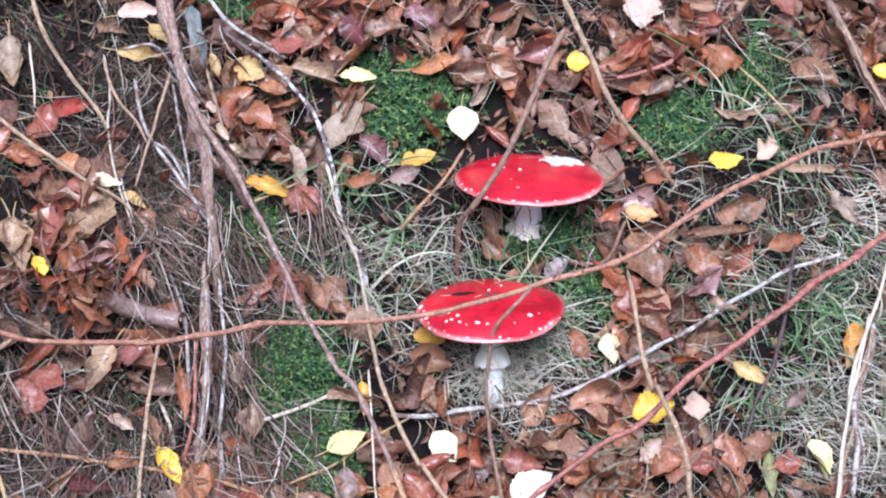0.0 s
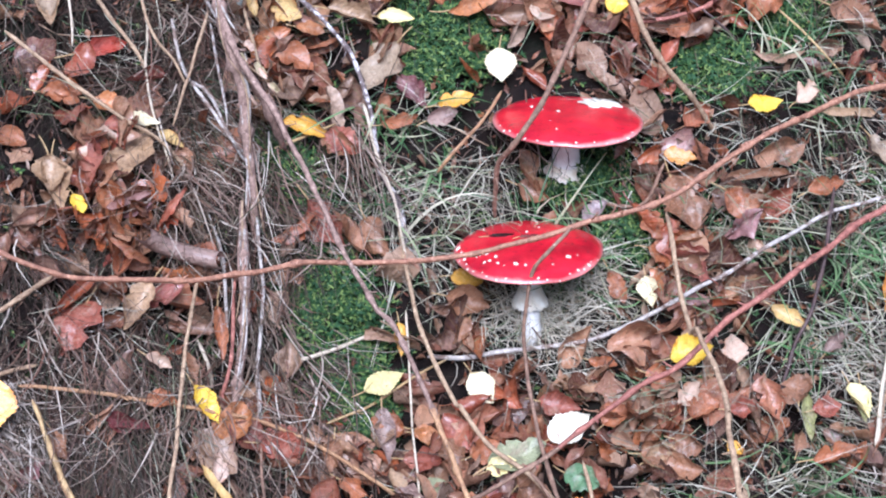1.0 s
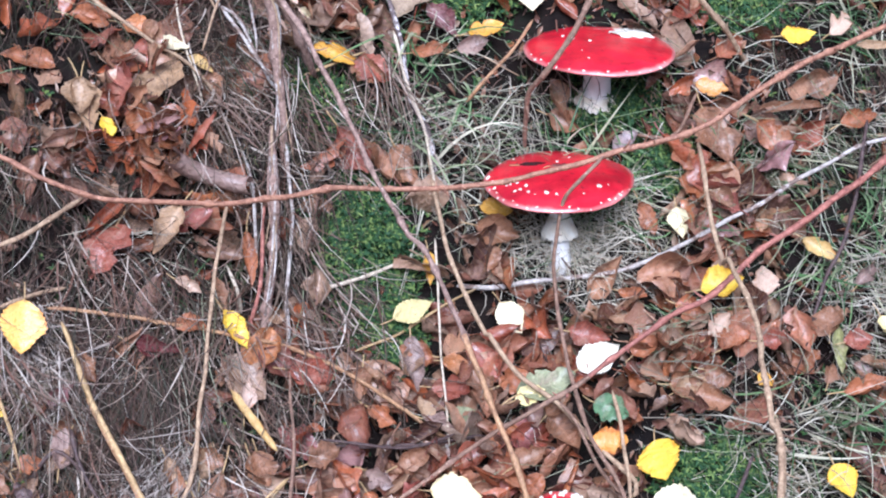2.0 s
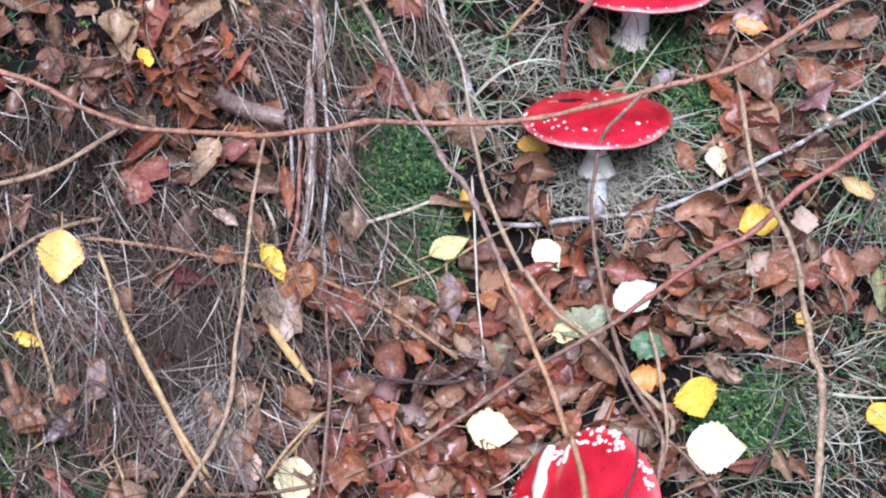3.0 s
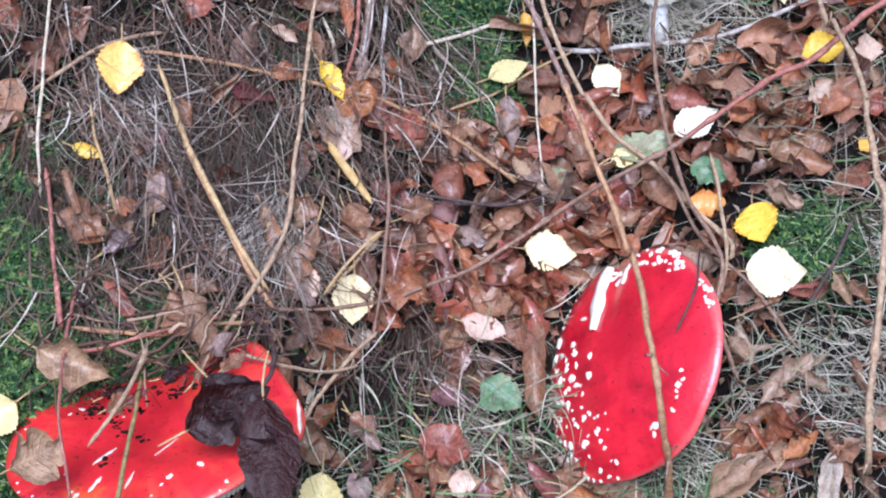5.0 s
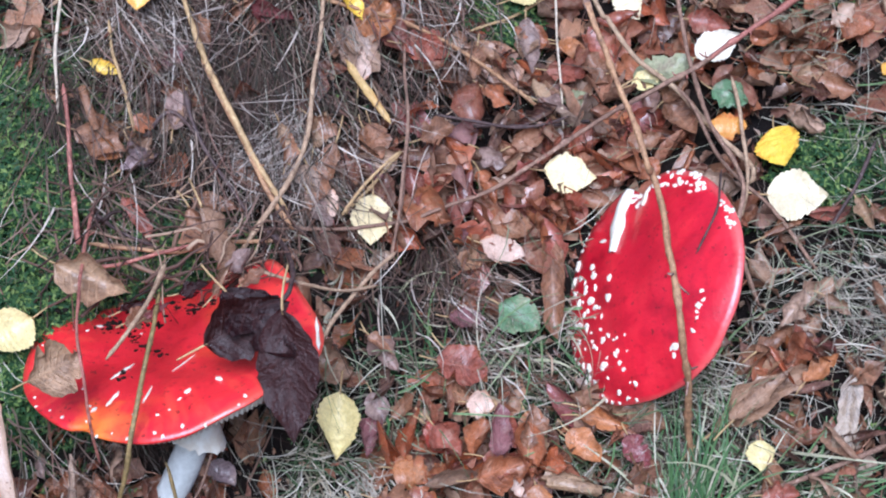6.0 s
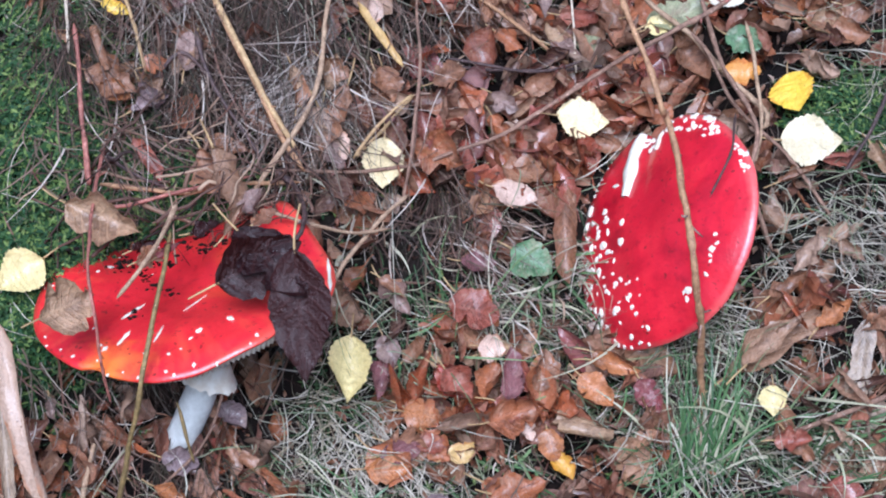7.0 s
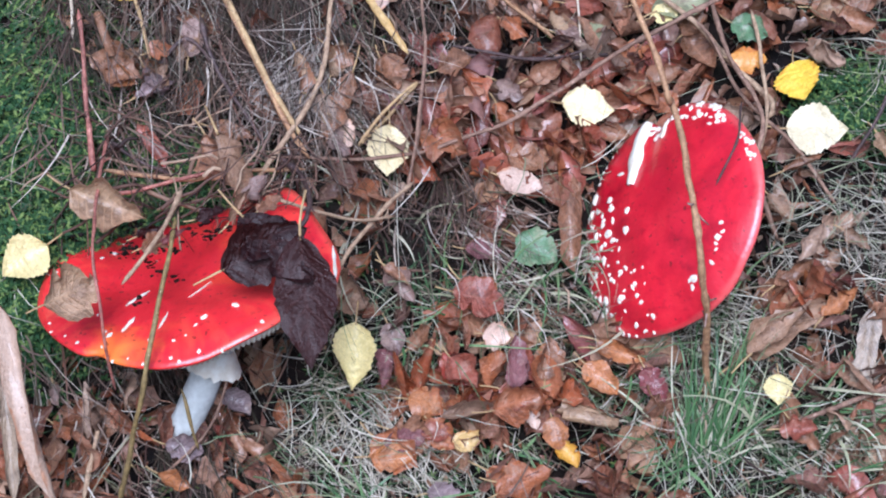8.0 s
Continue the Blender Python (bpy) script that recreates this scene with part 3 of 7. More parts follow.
def toadstool(foot, middle, axis, right, cap, stem, material, label, warts=(), patches=(), bend=(0, 0, 0), single=(), attach=(0, 0), skirt=(0.72, 1.0), stem_mat="stem", gills=120, gill_depth=0.07):
    """A fly agaric. foot, middle: where the stem leaves the ground and the middle of the cap's margin plane.
    axis, right: the cap's z and x. stem: radii at foot, half-way and top."""
    thing = new("toadstool")
    thing.location = foot
    tagged(thing, label, "mushroom", "toadstools on the bank")
    z = Vector(axis).normalized()
    x = Vector(right)
    x = (x - z * x.dot(z)).normalized()
    frame_cap = Matrix((x, z.cross(x), z)).transposed().to_4x4()
    frame_cap.translation = Vector(middle) - Vector(foot)
    na, nr = 96, 18
    # skin
    bm = bmesh.new()
    rings = []
    for i in range(1, nr + 1):
        s = (i / nr) ** 0.85
        rings.append([bm.verts.new(cap.at(s, 2 * math.pi * k / na)) for k in range(na)])
    tip = bm.verts.new(cap.at(0, 0))
    thick = 0.034 * cap.R
    for drop, shrink in ((0.55, 0.998), (1.0, 0.975)):
        rings.append([bm.verts.new(Vector((v.co.x * shrink, v.co.y * shrink, v.co.z - thick * drop * (1 + 0.25 * noise.noise(v.co * 90))))) for v in rings[nr - 1]])
    for k in range(na):
        bm.faces.new((tip, rings[0][k], rings[0][(k + 1) % na]))
    for r0, r1 in zip(rings, rings[1:]):
        for k in range(na):
            bm.faces.new((r0[k], r1[k], r1[(k + 1) % na], r0[(k + 1) % na]))
    skin = part("cap", bm, material, thing)
    skin.matrix_local = frame_cap
    # gills
    bm = bmesh.new()
    rows = []
    n = gills * 2
    for s, deep in ((0.985, 0.0), (0.94, 0.6), (0.7, 1.3), (0.45, 1.25), (0.16, 0.6)):
        row = []
        for k in range(n):
            a = 2 * math.pi * k / n
            q = cap.at(s, a)
            d = thick * 0.9 + (1.0 if k % 2 else 1 - 0.05 / gill_depth) * cap.R * (0.07 + (gill_depth - 0.07) * max(0.0, math.cos(a - radians(-12)))) * deep
            row.append(bm.verts.new((q.x, q.y, min(q.z, cap.at(1, a).z + 0.03 * cap.R) - d)))
        rows.append(row)
    for r0, r1 in zip(rows, rows[1:]):
        for k in range(n):
            bm.faces.new((r0[k], r1[k], r1[(k + 1) % n], r0[(k + 1) % n]))
    g = part("underside", bm, MAT["gill"], thing, "cream gilled underside", smooth=False)
    g.matrix_local = frame_cap
    # stem
    top = frame_cap @ Vector((*attach, cap.H * 0.2 - 0.03 * cap.R))
    half = top * 0.5 + Vector(bend)
    line = smooth_line([Vector((0, 0.03, -0.004)), top * 0.02, half, top], 0.004)
    bm = bmesh.new()

    def radius(s):
        return (stem[0] + (stem[1] - stem[0]) * min(1, s * 2) if s < 0.5 else stem[1] + (stem[2] - stem[1]) * (s - 0.5) * 2) * (1 + 0.05 * noise.noise(Vector((s * 9, cap.seed, 0))))
    tube(bm, line, radius, 22, 0.04, cap.seed)
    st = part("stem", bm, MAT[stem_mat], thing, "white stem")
    # ring: a torn skirt below the gills
    j = int(len(line) * skirt[0])
    c, along = line[j], (line[j + 1] - line[j - 1]).normalized()
    rx = along.orthogonal().normalized()
    ry = along.cross(rx)
    bm = bmesh.new()
    rows = []
    for s in range(6):
        row = []
        for k in range(40):
            a = 2 * math.pi * k / 40
            rr = radius(skirt[0]) * (1.02 + 0.2 * skirt[1] * s * (1 + 0.25 * noise.noise(Vector((math.cos(a) * 3, math.sin(a) * 3, cap.seed)))))
            dz = 0.006 - s * 0.0042 * skirt[1] - (0.004 * noise.noise(Vector((math.cos(a) * 5, math.sin(a) * 5, cap.seed + 4))) if s > 3 else 0) + 0.0012 * math.cos(k * math.pi) * (s > 0)
            row.append(bm.verts.new(c + (rx * math.cos(a) + ry * math.sin(a)) * rr + along * dz))
        rows.append(row)
    for r0, r1 in zip(rows, rows[1:]):
        for k in range(40):
            bm.faces.new((r0[k], r1[k], r1[(k + 1) % 40], r0[(k + 1) % 40]))
    part("ring", bm, MAT["flesh"], st, "torn white ring")
    # warts: sectors of (how many, from s, to s, from angle, to angle, size in mm)
    rng = random.Random(int(cap.seed * 10))
    spots = list(single)
    for count, s0, s1, a0, a1, size in warts:
        for i in range(count):
            spots.append((rng.uniform(s0, s1), a0 + (a1 - a0) * (i + rng.uniform(0.1, 0.9)) / count, size))
    for s, a, size in spots:
        a = radians(a)
        p, nz = cap.at(s, a), cap.up(s, a)
        if nz.z < 0:
            nz = -nz
        w = new("wart", rng.choice(WART))
        w.parent = skin
        nx = nz.orthogonal().normalized()
        m = Matrix((nx, nz.cross(nx), nz)).transposed().to_4x4()
        m.translation = p
        k = size / 1000 * rng.uniform(0.6, 1.35)
        w.matrix_local = m @ pose(0, 0, 0, 0, 0, rng.uniform(0, 360)) @ Matrix.Diagonal((k, k * rng.uniform(0.55, 1.0), k * 0.6, 1))
    # patches of bared flesh: a strip from (s, angle) to (s, angle), half-width in mm, height in mm
    for s0, a0, s1, a1, wide, high in patches:
        bm = bmesh.new()
        p0, p1 = cap.at(s0, radians(a0)), cap.at(s1, radians(a1))
        rows = []
        for i in range(15):
            t = i / 14
            q = p0.lerp(p1, t)
            s, a = min(1.0, Vector((q.x, q.y)).length / cap.rim(math.atan2(q.y, q.x))), math.atan2(q.y, q.x)
            side = Vector((-(p1 - p0).y, (p1 - p0).x, 0)).normalized()
            ww = wide / 1000 * math.sin(math.pi * min(0.97, max(0.03, t))) ** 0.5 * (1 + 0.6 * noise.noise(Vector((t * 6, cap.seed, wide))))
            row = []
            for e, z2 in ((-1, -0.4), (-0.75, 0.8), (0, 1.0), (0.75, 0.8), (1, -0.4)):
                g2 = q + side * ww * e
                aa = math.atan2(g2.y, g2.x)
                ss = min(1.0, Vector((g2.x, g2.y)).length / cap.rim(aa))
                row.append(bm.verts.new(cap.at(ss, aa) + Vector((0, 0, high / 1000 * z2 + 0.0004))))
            rows.append(row)
        for r0, r1 in zip(rows, rows[1:]):
            for k in range(4):
                bm.faces.new((r0[k], r0[k + 1], r1[k + 1], r1[k]))
        bmesh.ops.recalc_face_normals(bm, faces=bm.faces)
        part("bared_flesh", bm, MAT["flesh"], skin, "bared cream flesh")
    return thing


toadstool((0.2561, 0.1614, 1.0568), (0.2558, 0.1516, 1.1158), (0.0150, -0.0200, 1.0000), (0.9532, -0.3021, -0.0121),
          Cap(0.0736, 0.009, 1.3, 0.03), (0.018, 0.0140, 0.0120), cap_material("scarlet_skin", 0.0736, (0.8, 0.4, 0.36)),
          "flat-topped red toadstool with a bitten white patch, rooted in moss",
          warts=[(14, 0.93, 1.0, 190, 330, 1.5)],
          patches=[(0.33, 49, 0.99, 46, 19, 1)], bend=(0, 0, 0), attach=(0, 0), skirt=(0.45, 0.45),
          single=[(0.54, 153, 1.6), (0.36, 167, 1.4), (0.14, -168, 1.7), (0.66, -106, 1.4), (0.46, -125, 0.8)])
toadstool((0.1895, 0.0693, 0.9261), (0.1880, 0.0723, 1.0180), (-0.0300, -0.0300, 1.0000), (0.9532, -0.3021, -0.0121),
          Cap(0.0704, 0.012, 2.1, 0.045), (0.0115, 0.0088, 0.0098), cap_material("bright_red_skin", 0.0704, (0.8, 0.36, 0.32)),
          "flat-topped red toadstool with white warts, crossed by a cane",
          warts=[(20, 0.93, 1.0, 185, 345, 1.5)],
          patches=[], bend=(0, 0, 0), attach=(0, 0), skirt=(0.66, 0.95),
          single=[(0.81, 138, 1.9), (0.99, 143, 1.7), (0.22, 96, 2.3), (0.44, 70, 1.6), (0.94, 176, 3.6), (0.90, -174, 2.5), (0.92, -161, 2.2), (0.79, -154, 2.4), (0.74, -153, 2.2), (0.66, -149, 2.6), (0.63, -135, 2.7), (0.73, -136, 2.2), (0.79, -139, 1.9), (0.73, -125, 1.6), (0.69, -106, 2.4), (0.74, -117, 1.6), (0.69, -43, 3.6), (0.71, -95, 1.4), (0.73, -66, 1.7), (0.75, -32, 1.4)])
toadstool((0.1010, -0.1824, 0.7118), (0.0645, -0.2208, 0.7516), (-0.8316, -0.1919, 0.5212), (0.9691, -0.2462, 0.0135),
          Cap(0.1023, 0.018, 3.7, 0.06, [(89, 0.16, 7)]), (0.016, 0.014, 0.015), cap_material("deep_red_skin", 0.1023),
          "large red toadstool tilted on its side, half covered in white warts",
          warts=[(34, 0.95, 1.0, 125, 262, 2.0), (52, 0.84, 1.0, 42, 96, 2.9), (12, 0.92, 1.0, 10, 30, 2.6), (30, 0.55, 0.95, 158, 262, 2.7), (26, 0.42, 0.92, 150, 258, 2.2)],
          patches=[(0.98, 97, 0.40, 122, 8.5, 4), (0.88, 82, 0.70, 81, 2.6, 2), (0.66, 128, 0.60, 122, 1.5, 1)], bend=(0, 0, 0),
          single=[(0.90, 141, 3.7), (0.86, 150, 4.4), (0.59, 148, 4.1), (0.73, 158, 4.4), (0.52, 156, 3.9), (0.29, 156, 4.4), (0.85, 160, 4.4), (0.46, 168, 3.7), (0.60, 170, 3.7), (0.29, -170, 4.4), (0.70, 177, 3.9), (0.52, -180, 3.9), (0.47, -170, 3.7), (0.63, -172, 3.9), (0.43, -155, 3.7), (0.78, -170, 3.9), (0.63, -162, 3.7), (0.54, -135, 4.9), (0.79, -158, 3.7), (0.87, -145, 3.7), (0.83, -139, 3.7), (0.72, -126, 4.6), (0.95, -140, 3.7), (0.89, -131, 3.7), (0.72, -24, 3.2), (0.76, -29, 2.9), (0.74, -33, 3.2), (0.75, -37, 3.2), (0.77, -40, 2.9), (0.78, -48, 3.4), (0.74, -63, 3.7), (0.73, -66, 2.9), (0.79, -67, 3.2)])
toadstool((-0.3515, -0.2584, 0.6225), (-0.3358, -0.2373, 0.7468), (-0.1621, 0.0082, 0.9867), (0.9691, -0.2462, 0.0135),
          Cap(0.1178, 0.016, 4.4, 0.08, [(60, 0.10, 12), (-112, 0.06, 20), (-122, 0.05, 4)], 0.008, [(-50, 0.020, 32), (-100, 0.004, 25), (-150, 0.014, 32), (45, 0.036, 26), (156, 0.018, 26)]), (0.0138, 0.0128, 0.0130), cap_material("orange_red_skin", 0.1178, (0.7, 0.1, 0.06), 1),
          "large torn red toadstool with dead leaves and dirt on it",
          warts=[(16, 0.93, 1.0, 200, 330, 2.0)],
          patches=[(0.49, -138, 0.25, -155, 1.5, 0.4), (0.77, -119, 0.60, -120, 2, 0.4), (0.66, -98, 0.46, -96, 1, 0.4), (0.28, -77, 0.21, -24, 0.7, 0.3), (0.99, 12, 0.99, -8, 1.6, 1.5)], bend=(0.004, 0, 0), attach=(0.038, -0.01), skirt=(0.66, 0.85), gill_depth=0.16, gills=170, stem_mat="shaded_stem",
          single=[(0.99, 153, 2.3), (0.99, 146, 2.0), (0.99, 156, 2.3), (0.92, 167, 1.8), (0.65, 153, 1.8), (0.68, 133, 2.2), (0.61, 145, 2.3), (0.85, 108, 1.8), (0.88, 99, 2.2), (0.83, 72, 2.7), (0.65, 110, 1.6), (0.33, 130, 2.0), (0.62, -70, 3.1), (0.63, -51, 3.1), (0.67, -76, 2.0), (0.78, -88, 2.0), (0.75, -82, 1.8), (0.78, -101, 1.8), (0.78, -128, 2.7), (0.83, -124, 2.7), (0.68, -143, 1.6), (0.72, -156, 1.6)])
CLEAR.append((0.256, 0.281, 0.037))
CLEAR.append((0.252, 0.205, 0.02))
CLEAR.append((0.188, 0.154, 0.035))
CLEAR.append((0.186, 0.047, 0.02))
CLEAR.append((0.064, -0.240, 0.061))
CLEAR.append((0.097, -0.282, 0.02))
CLEAR.append((-0.336, -0.254, 0.071))
CLEAR.append((-0.356, -0.399, 0.02))

# ---- sticks and canes ----
twig("bramble_cane", [(-0.379, 0.196, 0.148), (-0.353, 0.180, 0.149), (-0.311, 0.156, 0.148), (-0.269, 0.130, 0.143), (-0.223, 0.118, 0.134), (-0.135, 0.116, 0.110), (-0.093, 0.122, 0.097), (-0.035, 0.128, 0.089), (0.027, 0.122, 0.083), (0.075, 0.120, 0.077), (0.137, 0.119, 0.087), (0.202, 0.125, 0.097), (0.255, 0.130, 0.110), (0.298, 0.134, 0.121), (0.354, 0.159, 0.126), (0.419, 0.186, 0.128), (0.488, 0.210, 0.123), (0.540, 0.225, 0.113), (0.635, 0.241, 0.097)], (2.2, 2.9), "cane_brown",
     "long arching reddish-brown bramble cane above the leaf litter", knobs=True)
twig("bramble_cane", [(0.626, 0.155, 0.079), (0.586, 0.137, 0.083), (0.534, 0.112, 0.086), (0.485, 0.092, 0.086), (0.412, 0.053, 0.091), (0.351, 0.025, 0.092), (0.283, -0.013, 0.088), (0.230, -0.033, 0.086), (0.179, -0.058, 0.075), (0.145, -0.075, 0.070), (0.099, -0.090, 0.054), (0.049, -0.108, 0.030), (-0.035, -0.146, 0.014), (-0.103, -0.164, 0.011), (-0.168, -0.170, 0.015), (-0.237, -0.166, 0.031)], (3.4, 2.9, 2.0, 1.5), "cane_red",
     "dull red bramble cane sloping across dead leaves", knobs=True, outer=("bark_brown", 0.55))
twig("dead_stick", [(0.543, 0.125, 0.075), (0.480, 0.118, 0.075), (0.434, 0.102, 0.071), (0.386, 0.084, 0.059), (0.346, 0.072, 0.046), (0.312, 0.061, 0.032), (0.246, 0.047, 0.009), (0.184, 0.050, -0.012), (0.121, 0.056, -0.026), (0.084, 0.062, -0.032)], (1.9, 2.6), "bark_pale",
     "bleached grey stick lying below a toadstool")
twig("dead_stick", [(0.290, 0.415, 0.154), (0.296, 0.395, 0.145), (0.312, 0.346, 0.129), (0.333, 0.296, 0.103), (0.361, 0.272, 0.078), (0.395, 0.244, 0.044), (0.414, 0.236, 0.017)], (2.9, 2.6), "bark_tan",
     "tan dry stick leaning out of the leaves", knobs=True)
twig("dead_stick", [(0.281, 0.355, 0.163), (0.253, 0.318, 0.148), (0.232, 0.286, 0.133), (0.204, 0.245, 0.115), (0.180, 0.221, 0.090), (0.171, 0.215, 0.048), (0.175, 0.187, -0.014)], (3.4, 2.2), "bark_brown",
     "thin brown stick in front of a red cap")
twig("dead_stick", [(0.317, 0.141, 0.067), (0.308, 0.074, 0.075), (0.297, 0.011, 0.098), (0.298, 0.010, 0.109), (0.288, -0.064, 0.152), (0.268, -0.123, 0.183), (0.259, -0.164, 0.194), (0.261, -0.176, 0.199), (0.249, -0.237, 0.184), (0.234, -0.313, 0.155), (0.230, -0.376, 0.119), (0.248, -0.381, 0.075)], (2.1, 3.3), "bark_tan",
     "knobbly tan stick standing out from the bank", knobs=True)
twig("dead_stick", [(0.208, 0.124, 0.103), (0.181, 0.106, 0.092), (0.167, 0.090, 0.070), (0.161, 0.046, 0.029), (0.158, -0.001, 0.021), (0.155, -0.064, 0.030), (0.155, -0.115, 0.042), (0.165, -0.177, 0.063), (0.150, -0.231, 0.063), (0.162, -0.284, 0.051)], (1.7, 2.4), "bark_brown",
     "thin brown twig hanging before a toadstool stem")
twig("dead_stick", [(-0.069, 0.491, 0.104), (-0.075, 0.427, 0.110), (-0.073, 0.376, 0.105), (-0.059, 0.308, 0.108), (-0.042, 0.251, 0.116), (-0.030, 0.187, 0.132), (-0.013, 0.110, 0.141), (0.003, 0.055, 0.142), (0.012, 0.042, 0.149), (0.026, -0.014, 0.145), (0.037, -0.076, 0.147), (0.046, -0.138, 0.154), (0.051, -0.186, 0.153), (0.060, -0.180, 0.134), (0.061, -0.221, 0.142), (0.054, -0.263, 0.159), (0.048, -0.305, 0.166), (0.057, -0.345, 0.134), (0.071, -0.385, 0.073), (0.082, -0.420, 0.019)], (4, 2.4, 2.2, 2.8, 2.9), "bark_pink",
     "long dry shoot, reddish above and orange below, crossing a red cap", knobs=True, outer=("bark_orange", 0.53))
twig("dead_stick", [(0.081, 0.196, -0.018), (0.075, 0.137, -0.002), (0.073, 0.095, 0.005), (0.077, 0.047, 0.013), (0.089, 0.000, 0.013), (0.092, -0.001, 0.013), (0.109, -0.043, 0.018), (0.139, -0.074, 0.019), (0.161, -0.113, 0.024), (0.188, -0.163, 0.037), (0.182, -0.175, 0.029)], (1.9, 2.6), "bark_tan",
     "curved tan twig over brown leaves")
twig("dead_stick", [(-0.132, 0.134, 0.061), (-0.143, 0.103, 0.056), (-0.157, 0.059, 0.048), (-0.168, 0.015, 0.044), (-0.186, -0.059, 0.035), (-0.196, -0.097, 0.032), (-0.222, -0.136, 0.042), (-0.257, -0.176, 0.043), (-0.266, -0.185, 0.033)], (1.7, 2.4), "bark_tan",
     "grey-tan twig hanging over matted grass")
twig("dead_stick", [(-0.299, 0.058, 0.065), (-0.275, 0.054, 0.062), (-0.228, 0.045, 0.053), (-0.180, 0.034, 0.040), (-0.131, 0.021, 0.029), (-0.080, 0.005, 0.013), (-0.041, -0.016, 0.001), (-0.002, -0.046, -0.012), (0.041, -0.081, -0.023)], (1.6, 2), "bark_orange",
     "orange-brown thin stick beside a yellow leaf")
twig("dead_stick", [(-0.290, 0.042, 0.072), (-0.277, -0.014, 0.064), (-0.260, -0.066, 0.056), (-0.245, -0.110, 0.050), (-0.222, -0.155, 0.040)], (1.9, 2.7, 2.5, 2.1), "straw",
     "split straw-coloured stick on matted grass")
twig("birch_twig", [(-0.011, 0.464, 0.019), (0.026, 0.428, 0.013), (0.058, 0.383, 0.008), (0.069, 0.347, 0.003), (0.072, 0.299, -0.002), (0.073, 0.251, -0.004), (0.083, 0.211, -0.012), (0.086, 0.164, -0.030)], (1.7, 3.1), "bark_birch",
     "peeling black and white birch twig", knobs=True)
twig("woody_stem", [(-0.077, 0.495, 0.100), (-0.079, 0.443, 0.104), (-0.074, 0.389, 0.104), (-0.068, 0.341, 0.097), (-0.050, 0.311, 0.076), (-0.032, 0.284, 0.043), (-0.019, 0.274, 0.010)], (6, 5.6, 3.2), "bark_pink",
     "peeling pinkish-brown dead stem leaning on the bank", knobs=True)
twig("dry_grass_stem", [(-0.136, 0.430, 0.051), (-0.134, 0.397, 0.056), (-0.127, 0.377, 0.052), (-0.116, 0.361, 0.047), (-0.107, 0.336, 0.038)], (1.5, 1.2), "bark_tan",
     "grey dry stalk crossing dead grass", category="stalk")
twig("dry_grass_stem", [(-0.074, 0.414, 0.041), (-0.090, 0.374, 0.044), (-0.109, 0.332, 0.049), (-0.125, 0.299, 0.037)], (1.6, 1.2), "bark_tan",
     "thin greenish-grey stalk in dead grass", category="stalk")
twig("dry_grass_stem", [(-0.075, 0.398, 0.043), (-0.074, 0.358, 0.042), (-0.074, 0.316, 0.036), (-0.074, 0.287, 0.024)], (1.3, 1.1), "bark_pale",
     "slim pale stalk beside a peeling stem", category="stalk")
twig("dry_grass_stem", [(-0.202, 0.453, 0.051), (-0.204, 0.416, 0.057), (-0.207, 0.382, 0.054)], (1.3, 1.1), "bark_cream",
     "short bleached stalk hanging above red leaf", category="stalk")
twig("dry_grass_stem", [(-0.113, 0.446, 0.035), (-0.079, 0.446, 0.029), (-0.061, 0.390, 0.031), (-0.047, 0.357, 0.021)], (1.5, 1.2), "bark_pale",
     "bent grey stalk behind a peeling stem", category="stalk")
twig("dead_stick", [(-0.104, 0.335, 0.047), (-0.088, 0.301, 0.047), (-0.069, 0.270, 0.038), (-0.048, 0.257, 0.018)], (1.8, 1.4), "bark_pale",
     "pale dry stick among dead grass")
twig("woody_stem", [(-0.068, 0.347, 0.097), (-0.063, 0.312, 0.079), (-0.064, 0.274, 0.062), (-0.065, 0.227, 0.038), (-0.063, 0.180, 0.011)], (6.0, 5.0, 4.0), "bark_pink",
     "frayed brown woody stem rising through grass", knobs=True)
twig("woody_stem", [(-0.076, 0.214, 0.037), (-0.082, 0.160, 0.041), (-0.088, 0.119, 0.035), (-0.100, 0.074, 0.028), (-0.115, 0.011, -0.002)], (3.1, 4.3, 3.6), "bark_pink",
     "pinkish-brown fibrous dead stem beside moss", knobs=True)
twig("dead_stick", [(-0.061, 0.214, 0.027), (-0.065, 0.163, 0.026), (-0.070, 0.122, 0.019), (-0.084, 0.070, 0.017), (-0.089, 0.012, -0.004)], (1.8, 1.9), "bark_pale",
     "grey weathered stalk beside moss")
twig("dead_stick", [(-0.092, 0.144, 0.028), (-0.103, 0.100, 0.032), (-0.113, 0.061, 0.025), (-0.124, 0.032, 0.004)], (1.8, 1.9), "cane_red",
     "thin dark red stalk in grass")
twig("dead_stick", [(-0.107, 0.214, 0.026), (-0.104, 0.177, 0.035), (-0.102, 0.144, 0.032), (-0.108, 0.102, 0.029), (-0.114, 0.073, 0.012)], (1.6, 1.7), "bark_pale",
     "thin twig with white lichen spots", knobs=True)
twig("dead_stick", [(-0.136, 0.091, 0.027), (-0.133, 0.068, 0.028), (-0.129, 0.048, 0.013)], (1.7, 1.8), "bark_cream",
     "short pale green-grey stick")
twig("dead_stick", [(-0.016, 0.506, 0.009), (-0.003, 0.482, 0.008), (0.021, 0.456, 0.007), (0.053, 0.438, -0.003)], (2.6, 1.7), "bark_pale",
     "pale-edged dark stick on leaves")
twig("dead_stick", [(-0.035, 0.422, 0.024), (-0.034, 0.390, 0.026), (-0.029, 0.352, 0.008)], (1.6, 1.8), "bark_tan",
     "thin tan stalk beside a stem")
